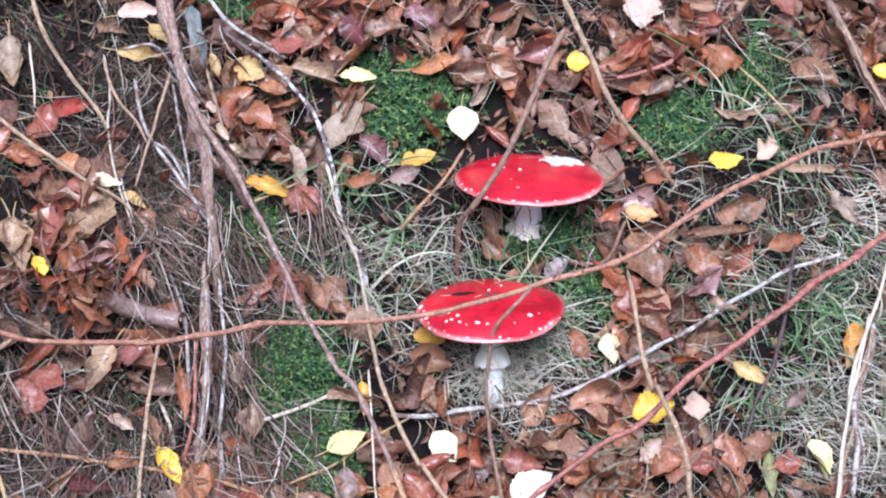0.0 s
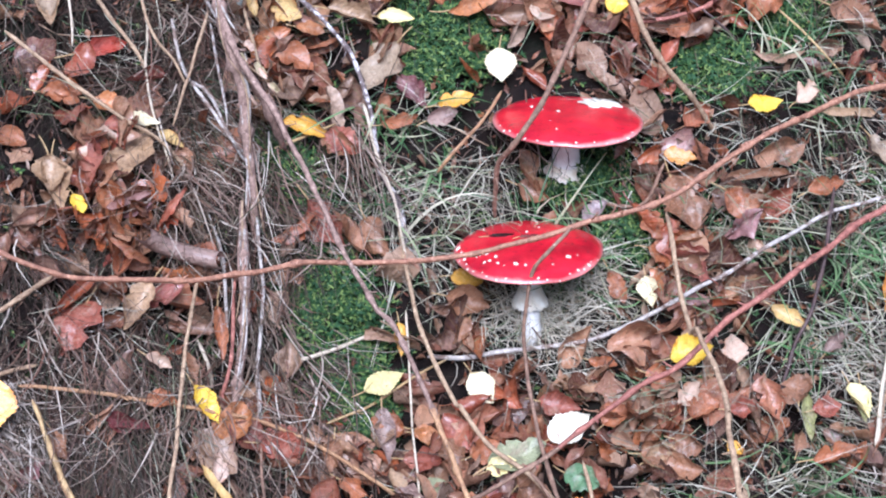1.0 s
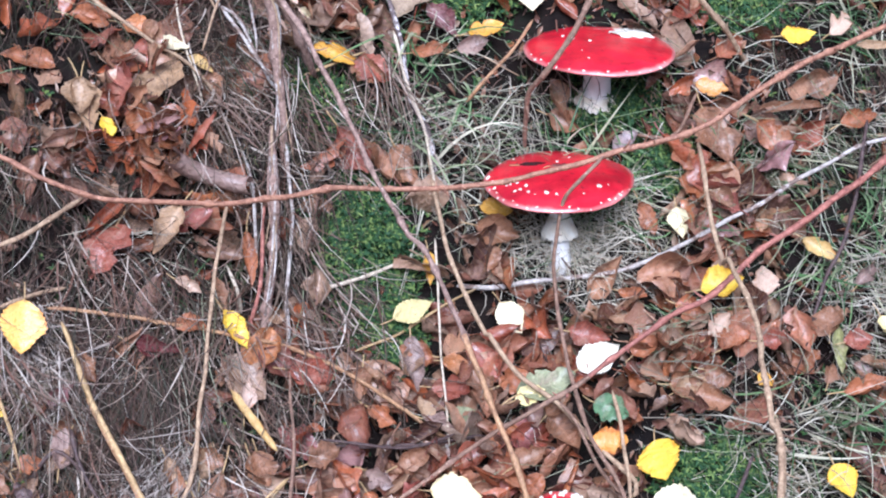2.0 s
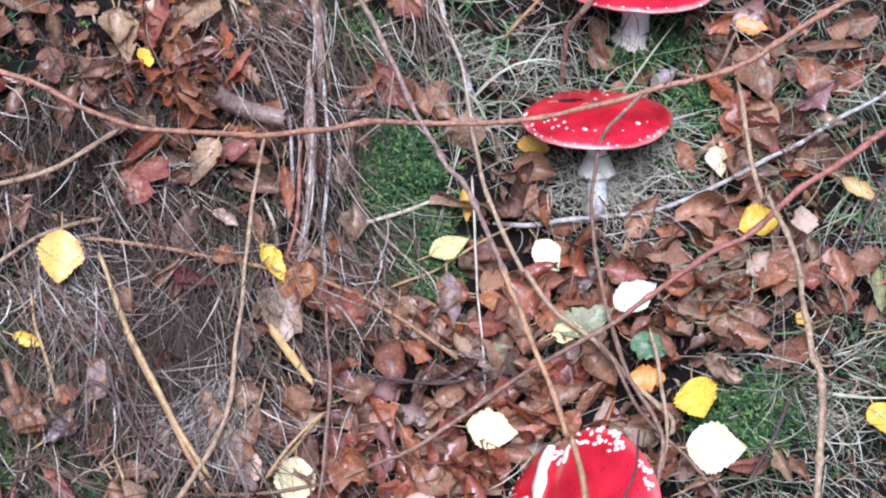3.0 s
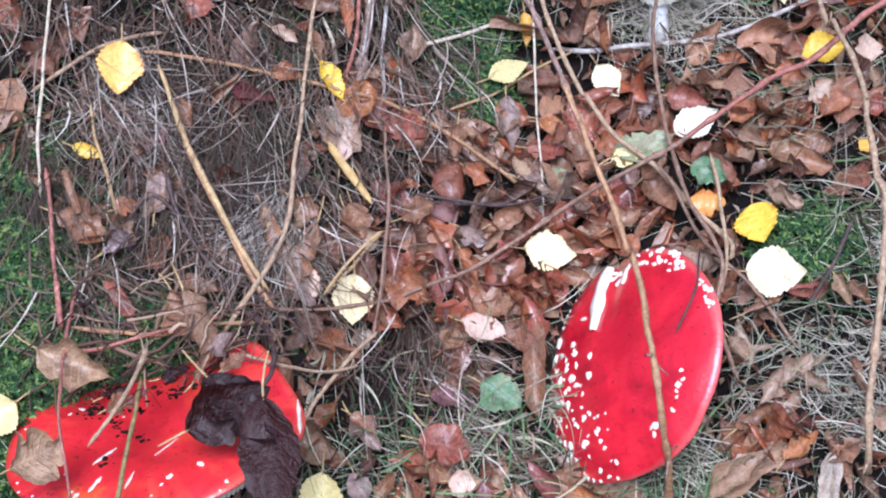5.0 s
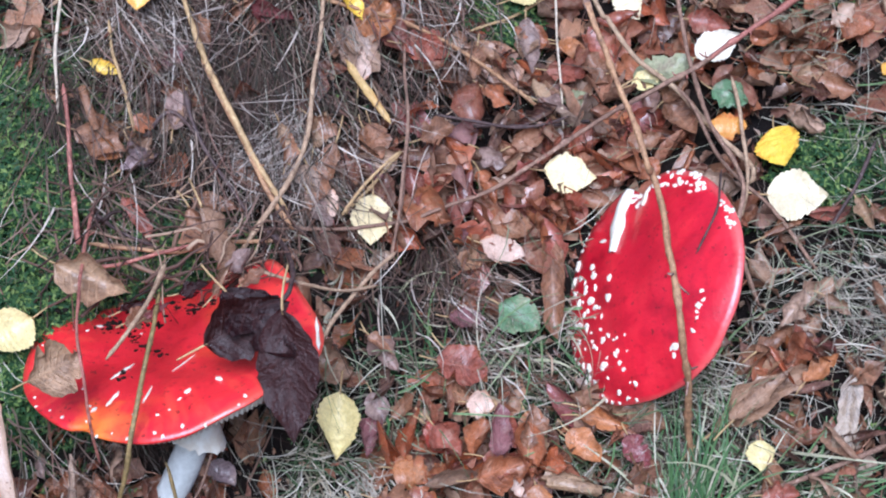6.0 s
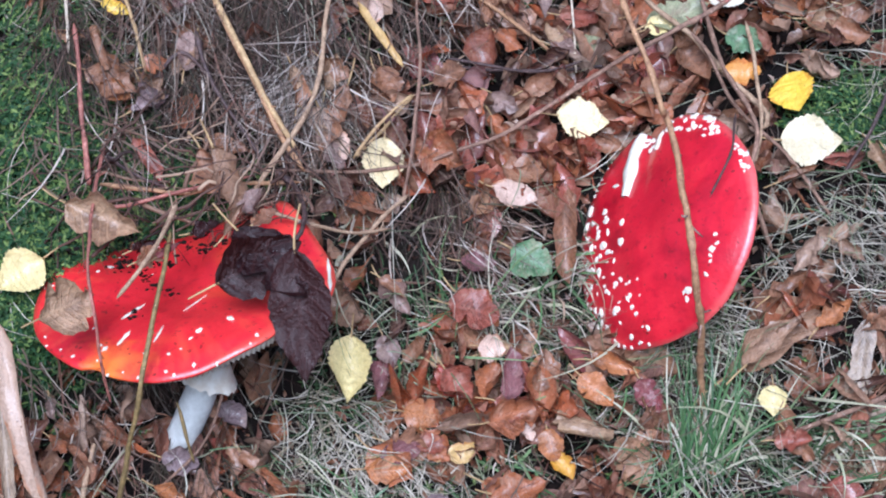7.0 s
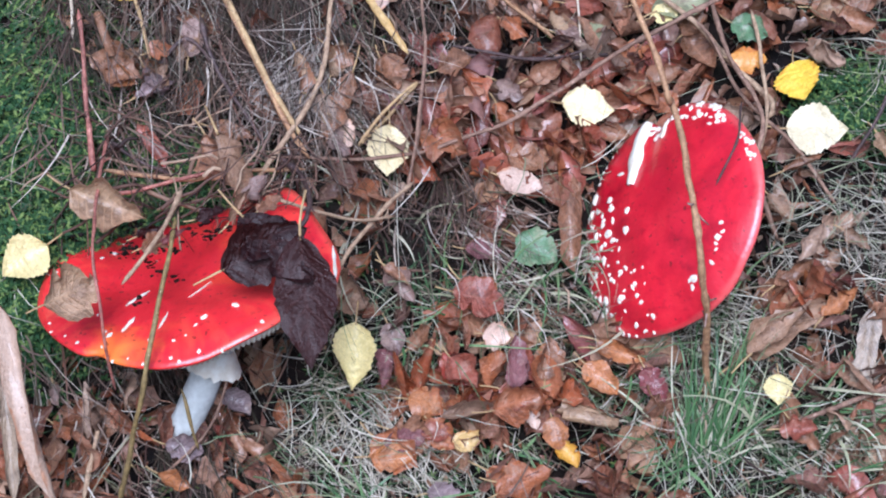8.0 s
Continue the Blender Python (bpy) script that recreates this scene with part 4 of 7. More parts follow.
twig("dead_stick", [(-0.104, 0.421, 0.016), (-0.104, 0.353, 0.030), (-0.088, 0.331, 0.033), (-0.075, 0.293, 0.028), (-0.049, 0.243, 0.009)], (1.6, 1.6), "bark_pale",
     "grey dry stalk across leaves")
twig("dry_grass_stem", [(0.544, 0.060, 0.078), (0.513, 0.007, 0.083), (0.484, -0.040, 0.086), (0.446, -0.117, 0.088)], (1.5, 1.9), "bark_cream",
     "yellowish straw stalk beside shredded bark", category="stalk")
twig("dead_stick", [(-0.246, -0.170, 0.052), (-0.235, -0.187, 0.059), (-0.234, -0.215, 0.088), (-0.242, -0.238, 0.108), (-0.252, -0.249, 0.109)], (2.2, 1.9), "bark_dark",
     "black twig ending on a torn red cap", knobs=True)
twig("dead_stick", [(-0.262, -0.212, 0.081), (-0.227, -0.226, 0.077), (-0.188, -0.231, 0.052), (-0.155, -0.225, 0.028)], (1.6, 1.3), "bark_tan",
     "pale twig lying across a torn cap")
twig("dry_grass_stem", [(-0.353, -0.358, 0.096), (-0.348, -0.378, 0.086), (-0.342, -0.402, 0.066)], (1.6, 1.2), "olive",
     "thin green grass stalk before a cap", category="stalk")
twig("dead_stick", [(-0.267, 0.395, 0.071), (-0.241, 0.364, 0.073), (-0.210, 0.329, 0.074), (-0.174, 0.297, 0.065), (-0.144, 0.282, 0.049), (-0.110, 0.243, 0.027)], (2.1, 1.7), "bark_tan",
     "thin tan stick lying over leaves")
twig("dead_stick", [(-0.190, 0.542, 0.039), (-0.189, 0.476, 0.045), (-0.171, 0.419, 0.045), (-0.144, 0.378, 0.031), (-0.138, 0.348, 0.024)], (2.6, 1.7), "bark_tan",
     "weathered thin stick among dry grass")
twig("woody_stem", [(0.604, 0.466, 0.068), (0.621, 0.414, 0.060), (0.628, 0.351, 0.063), (0.646, 0.293, 0.054), (0.676, 0.234, 0.034)], (4.7, 3.9), "bark_brown",
     "dark brown woody stem across the leaves", knobs=True)
twig("dead_stick", [(0.471, 0.298, 0.030), (0.521, 0.296, 0.032), (0.572, 0.293, 0.031), (0.640, 0.292, 0.025)], (1.8, 1.9), "bark_dark",
     "dark wet twig lying in moss")
twig("dead_stick", [(-0.048, 0.067, -0.004), (-0.005, 0.077, -0.009), (0.045, 0.092, -0.022)], (2.1, 1.6), "bark_cream",
     "short barkless cream stick on moss")
twig("dead_stick", [(-0.028, 0.009, -0.015), (0.018, 0.021, -0.018), (0.059, 0.039, -0.017), (0.101, 0.057, -0.027)], (1.4, 1.2), "straw",
     "thin straw-coloured twig on moss")
twig("dry_grass_stem", [(-0.356, 0.175, 0.089), (-0.368, 0.116, 0.084), (-0.385, 0.043, 0.068), (-0.394, -0.006, 0.055), (-0.398, -0.050, 0.038)], (1.3, 1.5), "bark_cream",
     "bleached white grass stalk over leaves", category="stalk")
twig("dry_grass_stem", [(-0.348, 0.016, 0.064), (-0.346, -0.022, 0.058), (-0.338, -0.075, 0.043)], (1.4, 1.6), "straw",
     "stiff straw stalk among withered leaves", category="stalk")
twig("dead_stick", [(-0.391, -0.031, 0.056), (-0.391, -0.055, 0.053), (-0.394, -0.115, 0.044), (-0.394, -0.163, 0.045), (-0.394, -0.127, 0.048), (-0.395, -0.164, 0.044)], (1.9, 2.2), "cane_red",
     "thin red-brown twig hanging beside moss")
twig("dead_stick", [(-0.377, -0.130, 0.037), (-0.395, -0.192, 0.092), (-0.406, -0.253, 0.140), (-0.407, -0.306, 0.148), (-0.401, -0.352, 0.098)], (1.5, 1.1), "cane_red",
     "thin dull red twig over a torn red cap")
twig("dead_stick", [(-0.386, -0.167, 0.054), (-0.354, -0.176, 0.052), (-0.318, -0.182, 0.049), (-0.276, -0.176, 0.045), (-0.225, -0.180, 0.038)], (1.9, 1.8), "bark_orange",
     "brown twig lying above a torn red cap")
twig("dead_stick", [(-0.395, -0.190, 0.062), (-0.356, -0.189, 0.061), (-0.314, -0.182, 0.058), (-0.262, -0.172, 0.049)], (1.8, 1.4), "cane_red",
     "thin red twig above a torn red cap")
twig("dry_grass_stem", [(-0.174, -0.157, 0.002), (-0.147, -0.136, 0.009), (-0.112, -0.104, 0.009)], (1.8, 1.3), "straw",
     "straw stalk beside a cream birch leaf", category="stalk")
twig("dead_stick", [(-0.135, -0.197, 0.025), (-0.159, -0.214, 0.033), (-0.188, -0.242, 0.042), (-0.216, -0.273, 0.045), (-0.232, -0.295, 0.037)], (1.8, 1.9), "bark_tan",
     "tan twig slanting above leaves")
twig("dry_grass_stem", [(-0.342, -0.232, 0.127), (-0.352, -0.265, 0.147), (-0.366, -0.309, 0.157), (-0.380, -0.351, 0.147), (-0.393, -0.389, 0.108), (-0.406, -0.431, 0.059)], (1.7, 2.2), "olive",
     "olive-yellow grass stalk in front of a torn cap", category="stalk")
twig("dead_stick", [(-0.332, -0.206, 0.108), (-0.355, -0.245, 0.138), (-0.373, -0.269, 0.148), (-0.389, -0.283, 0.143)], (2.1, 1.7), "bark_tan",
     "short grey-tan stick resting on a torn cap")
twig("dead_stick", [(0.282, -0.164, 0.092), (0.253, -0.204, 0.086), (0.230, -0.236, 0.067)], (1.9, 1.6), "bark_dark",
     "dark brown stem in leaves")
twig("dry_grass_stem", [(0.189, -0.076, 0.032), (0.183, -0.127, 0.045), (0.176, -0.170, 0.050), (0.164, -0.212, 0.043)], (1.8, 1.6), "bark_tan",
     "tan grass stalk beside a yellow birch leaf", category="stalk")
twig("dead_stick", [(0.136, -0.065, 0.016), (0.150, -0.096, 0.026), (0.162, -0.153, 0.035), (0.187, -0.207, 0.061), (0.213, -0.267, 0.068)], (1.7, 1.7), "bark_brown",
     "brown twig over brown leaves")
twig("dead_stick", [(0.149, -0.223, 0.050), (0.153, -0.251, 0.059), (0.163, -0.287, 0.052)], (1.8, 1.6), "bark_brown",
     "short brown twig beside a red cap")
twig("dead_stick", [(0.125, -0.184, 0.121), (0.103, -0.226, 0.145), (0.083, -0.255, 0.140)], (1, 1), "bark_dark",
     "black thin twig resting on a red cap")
twig("dead_stick", [(-0.096, -0.014, 0.019), (-0.102, -0.064, 0.015), (-0.110, -0.109, 0.014), (-0.120, -0.153, 0.013), (-0.134, -0.191, -0.005)], (1.3, 1.1), "bark_brown",
     "thin brown twig over leaves")
twig("dead_stick", [(-0.293, -0.045, 0.050), (-0.290, -0.069, 0.048), (-0.284, -0.094, 0.046), (-0.270, -0.124, 0.042), (-0.253, -0.155, 0.038)], (2.6, 1.8, 1.6, 1.3), "bark_dark",
     "dark twig lying in thatch", knobs=True)
twig("dead_stick", [(-0.406, 0.111, 0.081), (-0.379, 0.108, 0.083), (-0.332, 0.111, 0.085), (-0.292, 0.127, 0.085), (-0.257, 0.150, 0.073)], (2.1, 2.1), "bark_tan",
     "grey-tan arched twig above matted grass")
twig("dead_stick", [(-0.397, 0.032, 0.061), (-0.363, 0.049, 0.065), (-0.328, 0.067, 0.068), (-0.281, 0.077, 0.057)], (1.7, 1.9), "bark_tan",
     "grey twig behind a yellow leaf")
twig("dead_stick", [(0.226, -0.424, 0.096), (0.180, -0.434, 0.081), (0.150, -0.440, 0.066), (0.122, -0.442, 0.047)], (2.6, 1.8), "bark_brown",
     "dark red-brown twig among grass")
twig("dead_stick", [(-0.075, -0.078, -0.006), (-0.035, -0.083, -0.008), (0.006, -0.087, -0.012), (0.077, -0.087, -0.020)], (1.7, 1.7), "bark_dark",
     "black wet twig lying on leaves")
twig("dead_stick", [(0.591, 0.125, 0.073), (0.554, 0.068, 0.077), (0.512, 0.013, 0.083), (0.487, -0.039, 0.080), (0.447, -0.118, 0.088)], (1.7, 2.1), "bark_cream",
     "pale dry stalk beside shredded bark")
twig("bark_strip", [(0.554, 0.056, 0.063), (0.530, 0.015, 0.072), (0.501, -0.027, 0.073), (0.489, -0.072, 0.077), (0.470, -0.113, 0.076)], (2.8, 3.3, 2.2), "bark_pale",
     "shredded whitish bark strip standing in grass", knobs=True)
twig("dead_stick", [(0.491, 0.144, 0.075), (0.469, 0.093, 0.075), (0.436, 0.028, 0.072), (0.409, -0.008, 0.059), (0.378, -0.070, 0.037)], (1.9, 2.1), "bark_dark",
     "dark brown stem between leaves")
twig("dead_stick", [(0.201, 0.305, 0.028), (0.174, 0.275, 0.022), (0.142, 0.250, 0.012), (0.127, 0.237, -0.005)], (1.6, 1.7), "bark_orange",
     "thin orange-brown twig beside a red cap")
twig("dry_grass_stem", [(0.066, 0.103, -0.004), (0.055, 0.027, -0.007), (0.047, -0.033, -0.006), (0.041, -0.092, -0.012)], (1.1, 1.1), "bark_cream",
     "thin pale grass stalk hanging down", category="stalk")
twig("dry_grass_stem", [(0.064, 0.315, 0.008), (0.069, 0.267, 0.007), (0.074, 0.226, 0.005), (0.078, 0.177, -0.004), (0.080, 0.132, -0.023)], (1.8, 1.3), "bark_cream",
     "pale grass stalk beside a birch twig", category="stalk")
twig("dry_grass_stem", [(-0.043, 0.273, 0.006), (-0.005, 0.287, 0.002), (0.039, 0.304, -0.010)], (1.5, 1.2), "straw",
     "short pale straw on leaves", category="stalk")
twig("dry_grass_stem", [(-0.131, 0.451, 0.018), (-0.132, 0.405, 0.029), (-0.142, 0.359, 0.038), (-0.141, 0.298, 0.042), (-0.133, 0.249, 0.034)], (1.4, 1), "bark_cream",
     "bleached grass stalk among leaves", category="stalk")
twig("dry_grass_stem", [(0.495, 0.369, 0.046), (0.516, 0.331, 0.053), (0.539, 0.298, 0.050), (0.564, 0.279, 0.030)], (1.3, 1), "straw",
     "straw stalk bent over moss", category="stalk")
twig("dead_stick", [(-0.380, -0.137, 0.037), (-0.356, -0.160, 0.043), (-0.330, -0.174, 0.040)], (1.7, 1.6), "bark_dark",
     "short dark twig above a torn cap")
twig("dead_stick", [(-0.280, -0.090, 0.036), (-0.307, -0.063, 0.048), (-0.337, -0.084, 0.032)], (1.6, 2.2), "bark_dark",
     "dark forked twig in leaves")
twig("dead_stick", [(-0.295, -0.314, 0.043), (-0.313, -0.349, 0.044), (-0.335, -0.385, 0.036), (-0.378, -0.417, 0.018)], (1.3, 1.1), "bark_brown",
     "thin purple twig beside a thick pale stem")
twig("dead_stick", [(0.331, 0.195, 0.061), (0.311, 0.167, 0.026), (0.260, 0.191, 0.004)], (1.9, 1.6), "bark_brown",
     "dark twig behind a red cap")
twig("dead_stick", [(-0.410, -0.354, 0.018), (-0.420, -0.386, 0.029), (-0.432, -0.424, 0.029)], (1.8, 2.2), "bark_tan",
     "weathered tan stick near the foot of a toadstool")
twig("dead_stick", [(0.282, -0.150, 0.157), (0.271, -0.196, 0.169), (0.252, -0.246, 0.168), (0.236, -0.298, 0.154)], (2.8, 1.7), "bark_tan",
     "twin tan stick standing beside another")
twig("dead_stick", [(0.446, -0.123, 0.079), (0.479, -0.070, 0.076), (0.500, -0.037, 0.070)], (1.6, 1.6), "bark_tan",
     "thin dry stalk in grass")
twig("dead_stick", [(-0.277, -0.023, 0.062), (-0.258, -0.077, 0.053), (-0.240, -0.129, 0.046), (-0.220, -0.171, 0.036)], (1.4, 2.2, 2.2), "bark_orange",
     "dark brown stick beside a split pale one")
twig("dead_stick", [(0.355, 0.359, 0.036), (0.395, 0.357, 0.046), (0.431, 0.367, 0.048), (0.471, 0.392, 0.044), (0.507, 0.412, 0.033)], (2.1, 1.8), "cane_red",
     "dark red bramble twig lying on leaves", knobs=True)
twig("dead_stick", [(0.407, 0.385, 0.040), (0.430, 0.353, 0.049), (0.456, 0.327, 0.037)], (1.6, 1.3), "bark_dark",
     "thin dark twig crossing a red one")
twig("dead_stick", [(-0.080, -0.075, 0.010), (-0.041, -0.085, 0.008), (0.000, -0.093, 0.004), (0.045, -0.085, -0.002)], (1.5, 1.3), "bark_dark",
     "thin black twig across dead leaves")
twig("dry_grass_stem", [(-0.175, -0.160, 0.027), (-0.148, -0.132, 0.029), (-0.117, -0.108, 0.025)], (1.5, 1.3), "straw",
     "straw stalk above a cream leaf", category="stalk")
twig("dead_stick", [(-0.104, -0.064, 0.026), (-0.111, -0.103, 0.024), (-0.122, -0.151, 0.019), (-0.136, -0.196, 0.005)], (1.6, 1.3), "bark_brown",
     "thin brown stalk hanging beside a cream leaf")

# ---- leaves that stand out ----
fallen_leaf("strip", "lichen", -0.034, 0.472, 0.027, 0.07, 0.015, -88, 0.5, "blue-grey lichened leaf between stems")
fallen_leaf("oval", "tan_yellow", -0.021, 0.438, 0.027, 0.027, 0.011, -84, 0.50, "curled yellow leaf scrap beside stems")
fallen_leaf("oval", "rust", -0.092, -0.359, 0.027, 0.036, 0.023, -116, 0.72, "dark rust leaf in a pile")
fallen_leaf("oval", "purple", -0.180, -0.343, 0.027, 0.044, 0.020, -112, 0.80, "dark purple-grey folded leaf in grass")
fallen_leaf("oval", "brown", -0.167, -0.404, 0.027, 0.038, 0.032, -22, 0.62, "brown leaf at a pile edge")
fallen_leaf("oval", "tan", -0.039, -0.374, 0.027, 0.029, 0.019, -97, 0.62, "tan leaf standing on edge")
fallen_leaf("oval", "tan_yellow", -0.122, -0.415, 0.027, 0.030, 0.018, 10, 0.50, "yellow-grey curled leaf in grass")
fallen_leaf("oval", "cream_pink", -0.085, -0.333, 0.032, 0.024, 0.023, -13, 0.40, "pale pink-grey leaf in grass")
fallen_leaf("oval", "rust", -0.146, -0.408, 0.027, 0.034, 0.027, -57, 0.72, "glossy rust leaf in a pile")
fallen_leaf("oval", "orange_brown", -0.050, -0.420, 0.027, 0.029, 0.023, -87, 0.40, "orange-brown leaf in a pile")
fallen_leaf("oval", "gold", -0.043, -0.438, 0.027, 0.027, 0.018, -70, 0.50, "golden-tan folded leaf in a pile")
fallen_leaf("oval", "cream_pink", -0.088, 0.499, 0.032, 0.047, 0.019, 9, 0.40, "pinkish-cream leaf beside a peeling stem")
fallen_leaf("maple", "grey_brown", -0.120, 0.481, 0.027, 0.036, 0.024, -19, 0.50, "grey-brown withered leaf in dead grass")
fallen_leaf("oval", "tan_yellow", -0.071, 0.473, 0.027, 0.033, 0.019, -54, 0.50, "orange-gold leaf behind a peeling stem")
fallen_leaf("maple", "grey_brown", -0.337, -0.090, 0.027, 0.035, 0.027, 42, 0.80, "grey-brown shrivelled leaf over moss")
fallen_leaf("maple", "buff", -0.192, -0.132, 0.027, 0.047, 0.029, -72, 0.60, "pinkish crumpled leaf under a twig")
fallen_leaf("strip", "brown", 0.430, 0.176, 0.027, 0.069, 0.013, -4, 0.50, "long narrow brown leaf above a cane")
fallen_leaf("strip", "tan", 0.546, 0.230, 0.027, 0.061, 0.010, -5, 0.40, "narrow tan leaf beneath a cane")
fallen_leaf("oval", "grey_brown", 0.022, -0.010, 0.027, 0.027, 0.024, -108, 0.50, "grey-purple leaf at a twig's foot")
fallen_leaf("oval", "mauve", -0.350, -0.391, 0.027, 0.031, 0.023, -19, 0.50, "purple-grey leaf at the foot of a thick stem")
fallen_leaf("oval", "cream_pink", 0.421, 0.431, 0.032, 0.045, 0.042, -110, 0.10, "pale pinkish oval fallen leaf on litter")
fallen_leaf("birch", "yellow", 0.339, 0.383, 0.032, 0.025, 0.024, -17, 0.10, "small bright yellow birch leaf")
fallen_leaf("birch", "cream", 0.211, 0.339, 0.032, 0.037, 0.033, -99, 0.15, "cream-white fallen birch leaf on moss")
fallen_leaf("oval", "gold", 0.160, 0.313, 0.027, 0.040, 0.018, 10, 0.30, "golden yellow folded leaf on brown leaves")
fallen_leaf("birch", "yellow", 0.456, 0.248, 0.032, 0.040, 0.024, 2, 0.30, "yellow birch leaf among brown leaves")
fallen_leaf("oval", "orange", 0.361, 0.210, 0.027, 0.034, 0.019, -26, 0.20, "orange-yellow fallen leaf near a bramble cane")
fallen_leaf("oval", "tan_yellow", 0.011, 0.429, 0.027, 0.034, 0.033, -36, 0.25, "tan-yellow cupped oval leaf on litter")
fallen_leaf("oval", "lemon", 0.119, 0.408, 0.032, 0.039, 0.017, -16, 0.30, "pale yellow folded leaf on litter")
fallen_leaf("maple", "tan_yellow", -0.094, 0.452, 0.027, 0.047, 0.029, -14, 0.8, "crumpled yellow-tan leaf beside a stem")
fallen_leaf("oval", "gold", 0.006, 0.298, 0.027, 0.052, 0.019, -21, 0.50, "crinkled golden leaf beside a straw")
fallen_leaf("oval", "yellow", -0.226, 0.216, 0.032, 0.022, 0.015, -75, 0.30, "small yellow leaf scrap among tan leaves")
fallen_leaf("oval", "tan_yellow", -0.129, 0.285, 0.027, 0.028, 0.017, -46, 0.40, "pale yellow leaf under a stick")
fallen_leaf("oval", "cream", -0.153, 0.303, 0.032, 0.030, 0.015, -19, 0.50, "cream curled leaf on a stick")
fallen_leaf("birch", "yellow", -0.139, 0.029, 0.032, 0.041, 0.021, -60, 0.40, "bright yellow folded birch leaf beside a stick")
fallen_leaf("birch", "lemon", 0.032, 0.038, 0.032, 0.046, 0.024, 19, 0.25, "pale yellow birch leaf on moss")
fallen_leaf("birch", "cream", 0.124, 0.019, 0.032, 0.036, 0.027, -66, 0.3, "cream birch leaf with a dark spot")
fallen_leaf("birch", "white", 0.193, -0.036, 0.032, 0.045, 0.034, 17, 0.3, "white underside of a birch leaf below a cane")
fallen_leaf("birch", "yellow", 0.316, 0.009, 0.036, 0.043, 0.034, 3, 0.35, "bright yellow ragged leaf crossed by a cane")
fallen_leaf("oval", "gold", 0.058, 0.079, 0.027, 0.035, 0.013, -98, 0.40, "narrow golden leaf on edge")
fallen_leaf("oval", "cream", 0.297, 0.079, 0.032, 0.032, 0.022, -92, 0.40, "cream cupped leaf among brown ones")
fallen_leaf("oval", "tan_yellow", 0.418, 0.024, 0.027, 0.044, 0.017, -50, 0.50, "buff curled leaf beside a cane")
fallen_leaf("birch", "yellow", 0.666, 0.329, 0.032, 0.028, 0.020, -42, 0.30, "small yellow leaf near a dark stem")
fallen_leaf("oval", "gold", 0.135, 0.130, 0.027, 0.033, 0.020, -17, 0.20, "yellow leaf beneath a red cap")
fallen_leaf("oval", "lime", 0.454, -0.074, 0.027, 0.041, 0.011, -103, 0.40, "yellow-green narrow leaf in grass")
fallen_leaf("oval", "lime", 0.400, -0.078, 0.027, 0.052, 0.014, -104, 0.35, "broad yellow-green blade-like leaf")
fallen_leaf("oval", "orange", 0.528, 0.037, 0.027, 0.057, 0.020, -123, 0.40, "orange leaf on edge beside bark")
fallen_leaf("birch", "yellow_pale", -0.322, 0.038, 0.05, 0.046, 0.041, -101, 0.12, "yellow birch leaf with orange tip on matted grass")
fallen_leaf("oval", "yellow", -0.356, -0.021, 0.032, 0.026, 0.012, -28, 0.20, "small golden oval leaf beside a straw")
fallen_leaf("strip", "tan_yellow", -0.137, -0.054, 0.04, 0.069, 0.009, -58, 0.50, "narrow folded tan-yellow leaf on matted grass")
fallen_leaf("birch", "cream_yellow", 0.032, -0.142, 0.046, 0.047, 0.038, -18, 0.15, "cream-yellow birch leaf on brown leaves")
fallen_leaf("birch", "cream_yellow", -0.149, -0.163, 0.032, 0.046, 0.037, -102, 0.15, "cream birch leaf beneath a twig")
fallen_leaf("birch", "yellow", 0.213, -0.148, 0.032, 0.045, 0.043, -88, 0.10, "bright yellow birch leaf on dead leaves")
fallen_leaf("birch", "cream", 0.213, -0.199, 0.032, 0.053, 0.047, -12, 0.15, "cream birch leaf with serrated edge")
fallen_leaf("oval", "orange", 0.177, -0.120, 0.042, 0.034, 0.026, -19, 0.30, "orange-yellow leaf under twigs")
fallen_leaf("oval", "gold", 0.325, -0.093, 0.027, 0.018, 0.016, -54, 0.30, "small orange-yellow leaf beside a stick")
fallen_leaf("oval", "green", 0.186, -0.091, 0.042, 0.036, 0.028, -36, 0.20, "dull green fallen leaf under twigs")
fallen_leaf("oval", "pale_green", 0.137, -0.054, 0.042, 0.058, 0.034, 11, 0.5, "pale green-grey wilted leaf")
fallen_leaf("birch", "lemon", -0.207, -0.336, 0.032, 0.06, 0.037, -104, 0.45, "yellow and cream leaf beside dead leaves")
fallen_leaf("birch", "lemon", 0.129, -0.414, 0.032, 0.026, 0.025, -101, 0.10, "small pale yellow leaf in grass")
fallen_leaf("oval", "green", -0.037, -0.263, 0.036, 0.041, 0.036, -43, 0.12, "smooth dull green leaf on grass")
fallen_leaf("birch", "lemon", -0.455, -0.229, 0.032, 0.044, 0.04, -150, 0.15, "pale yellow birch leaf against moss")
fallen_leaf("birch", "cream_pink", -0.038, -0.200, 0.032, 0.042, 0.030, -25, 0.50, "pinkish crumpled leaf on litter")
fallen_leaf("oval", "lemon", 0.120, -0.062, 0.045, 0.03, 0.019, 9, 0.30, "pale yellow leaf scrap under twigs")
fallen_leaf("oval", "gold", 0.178, -0.119, 0.027, 0.028, 0.017, -23, 0.30, "orange-yellow leaf under a stalk")
fallen_leaf("maple", "tan", -0.172, 0.266, 0.027, 0.077, 0.049, -127, 0.40, "tan hanging leaf with drooping tip")
fallen_leaf("oval", "tan", -0.241, 0.238, 0.027, 0.060, 0.029, -86, 0.52, "tan leaf with dark veins")
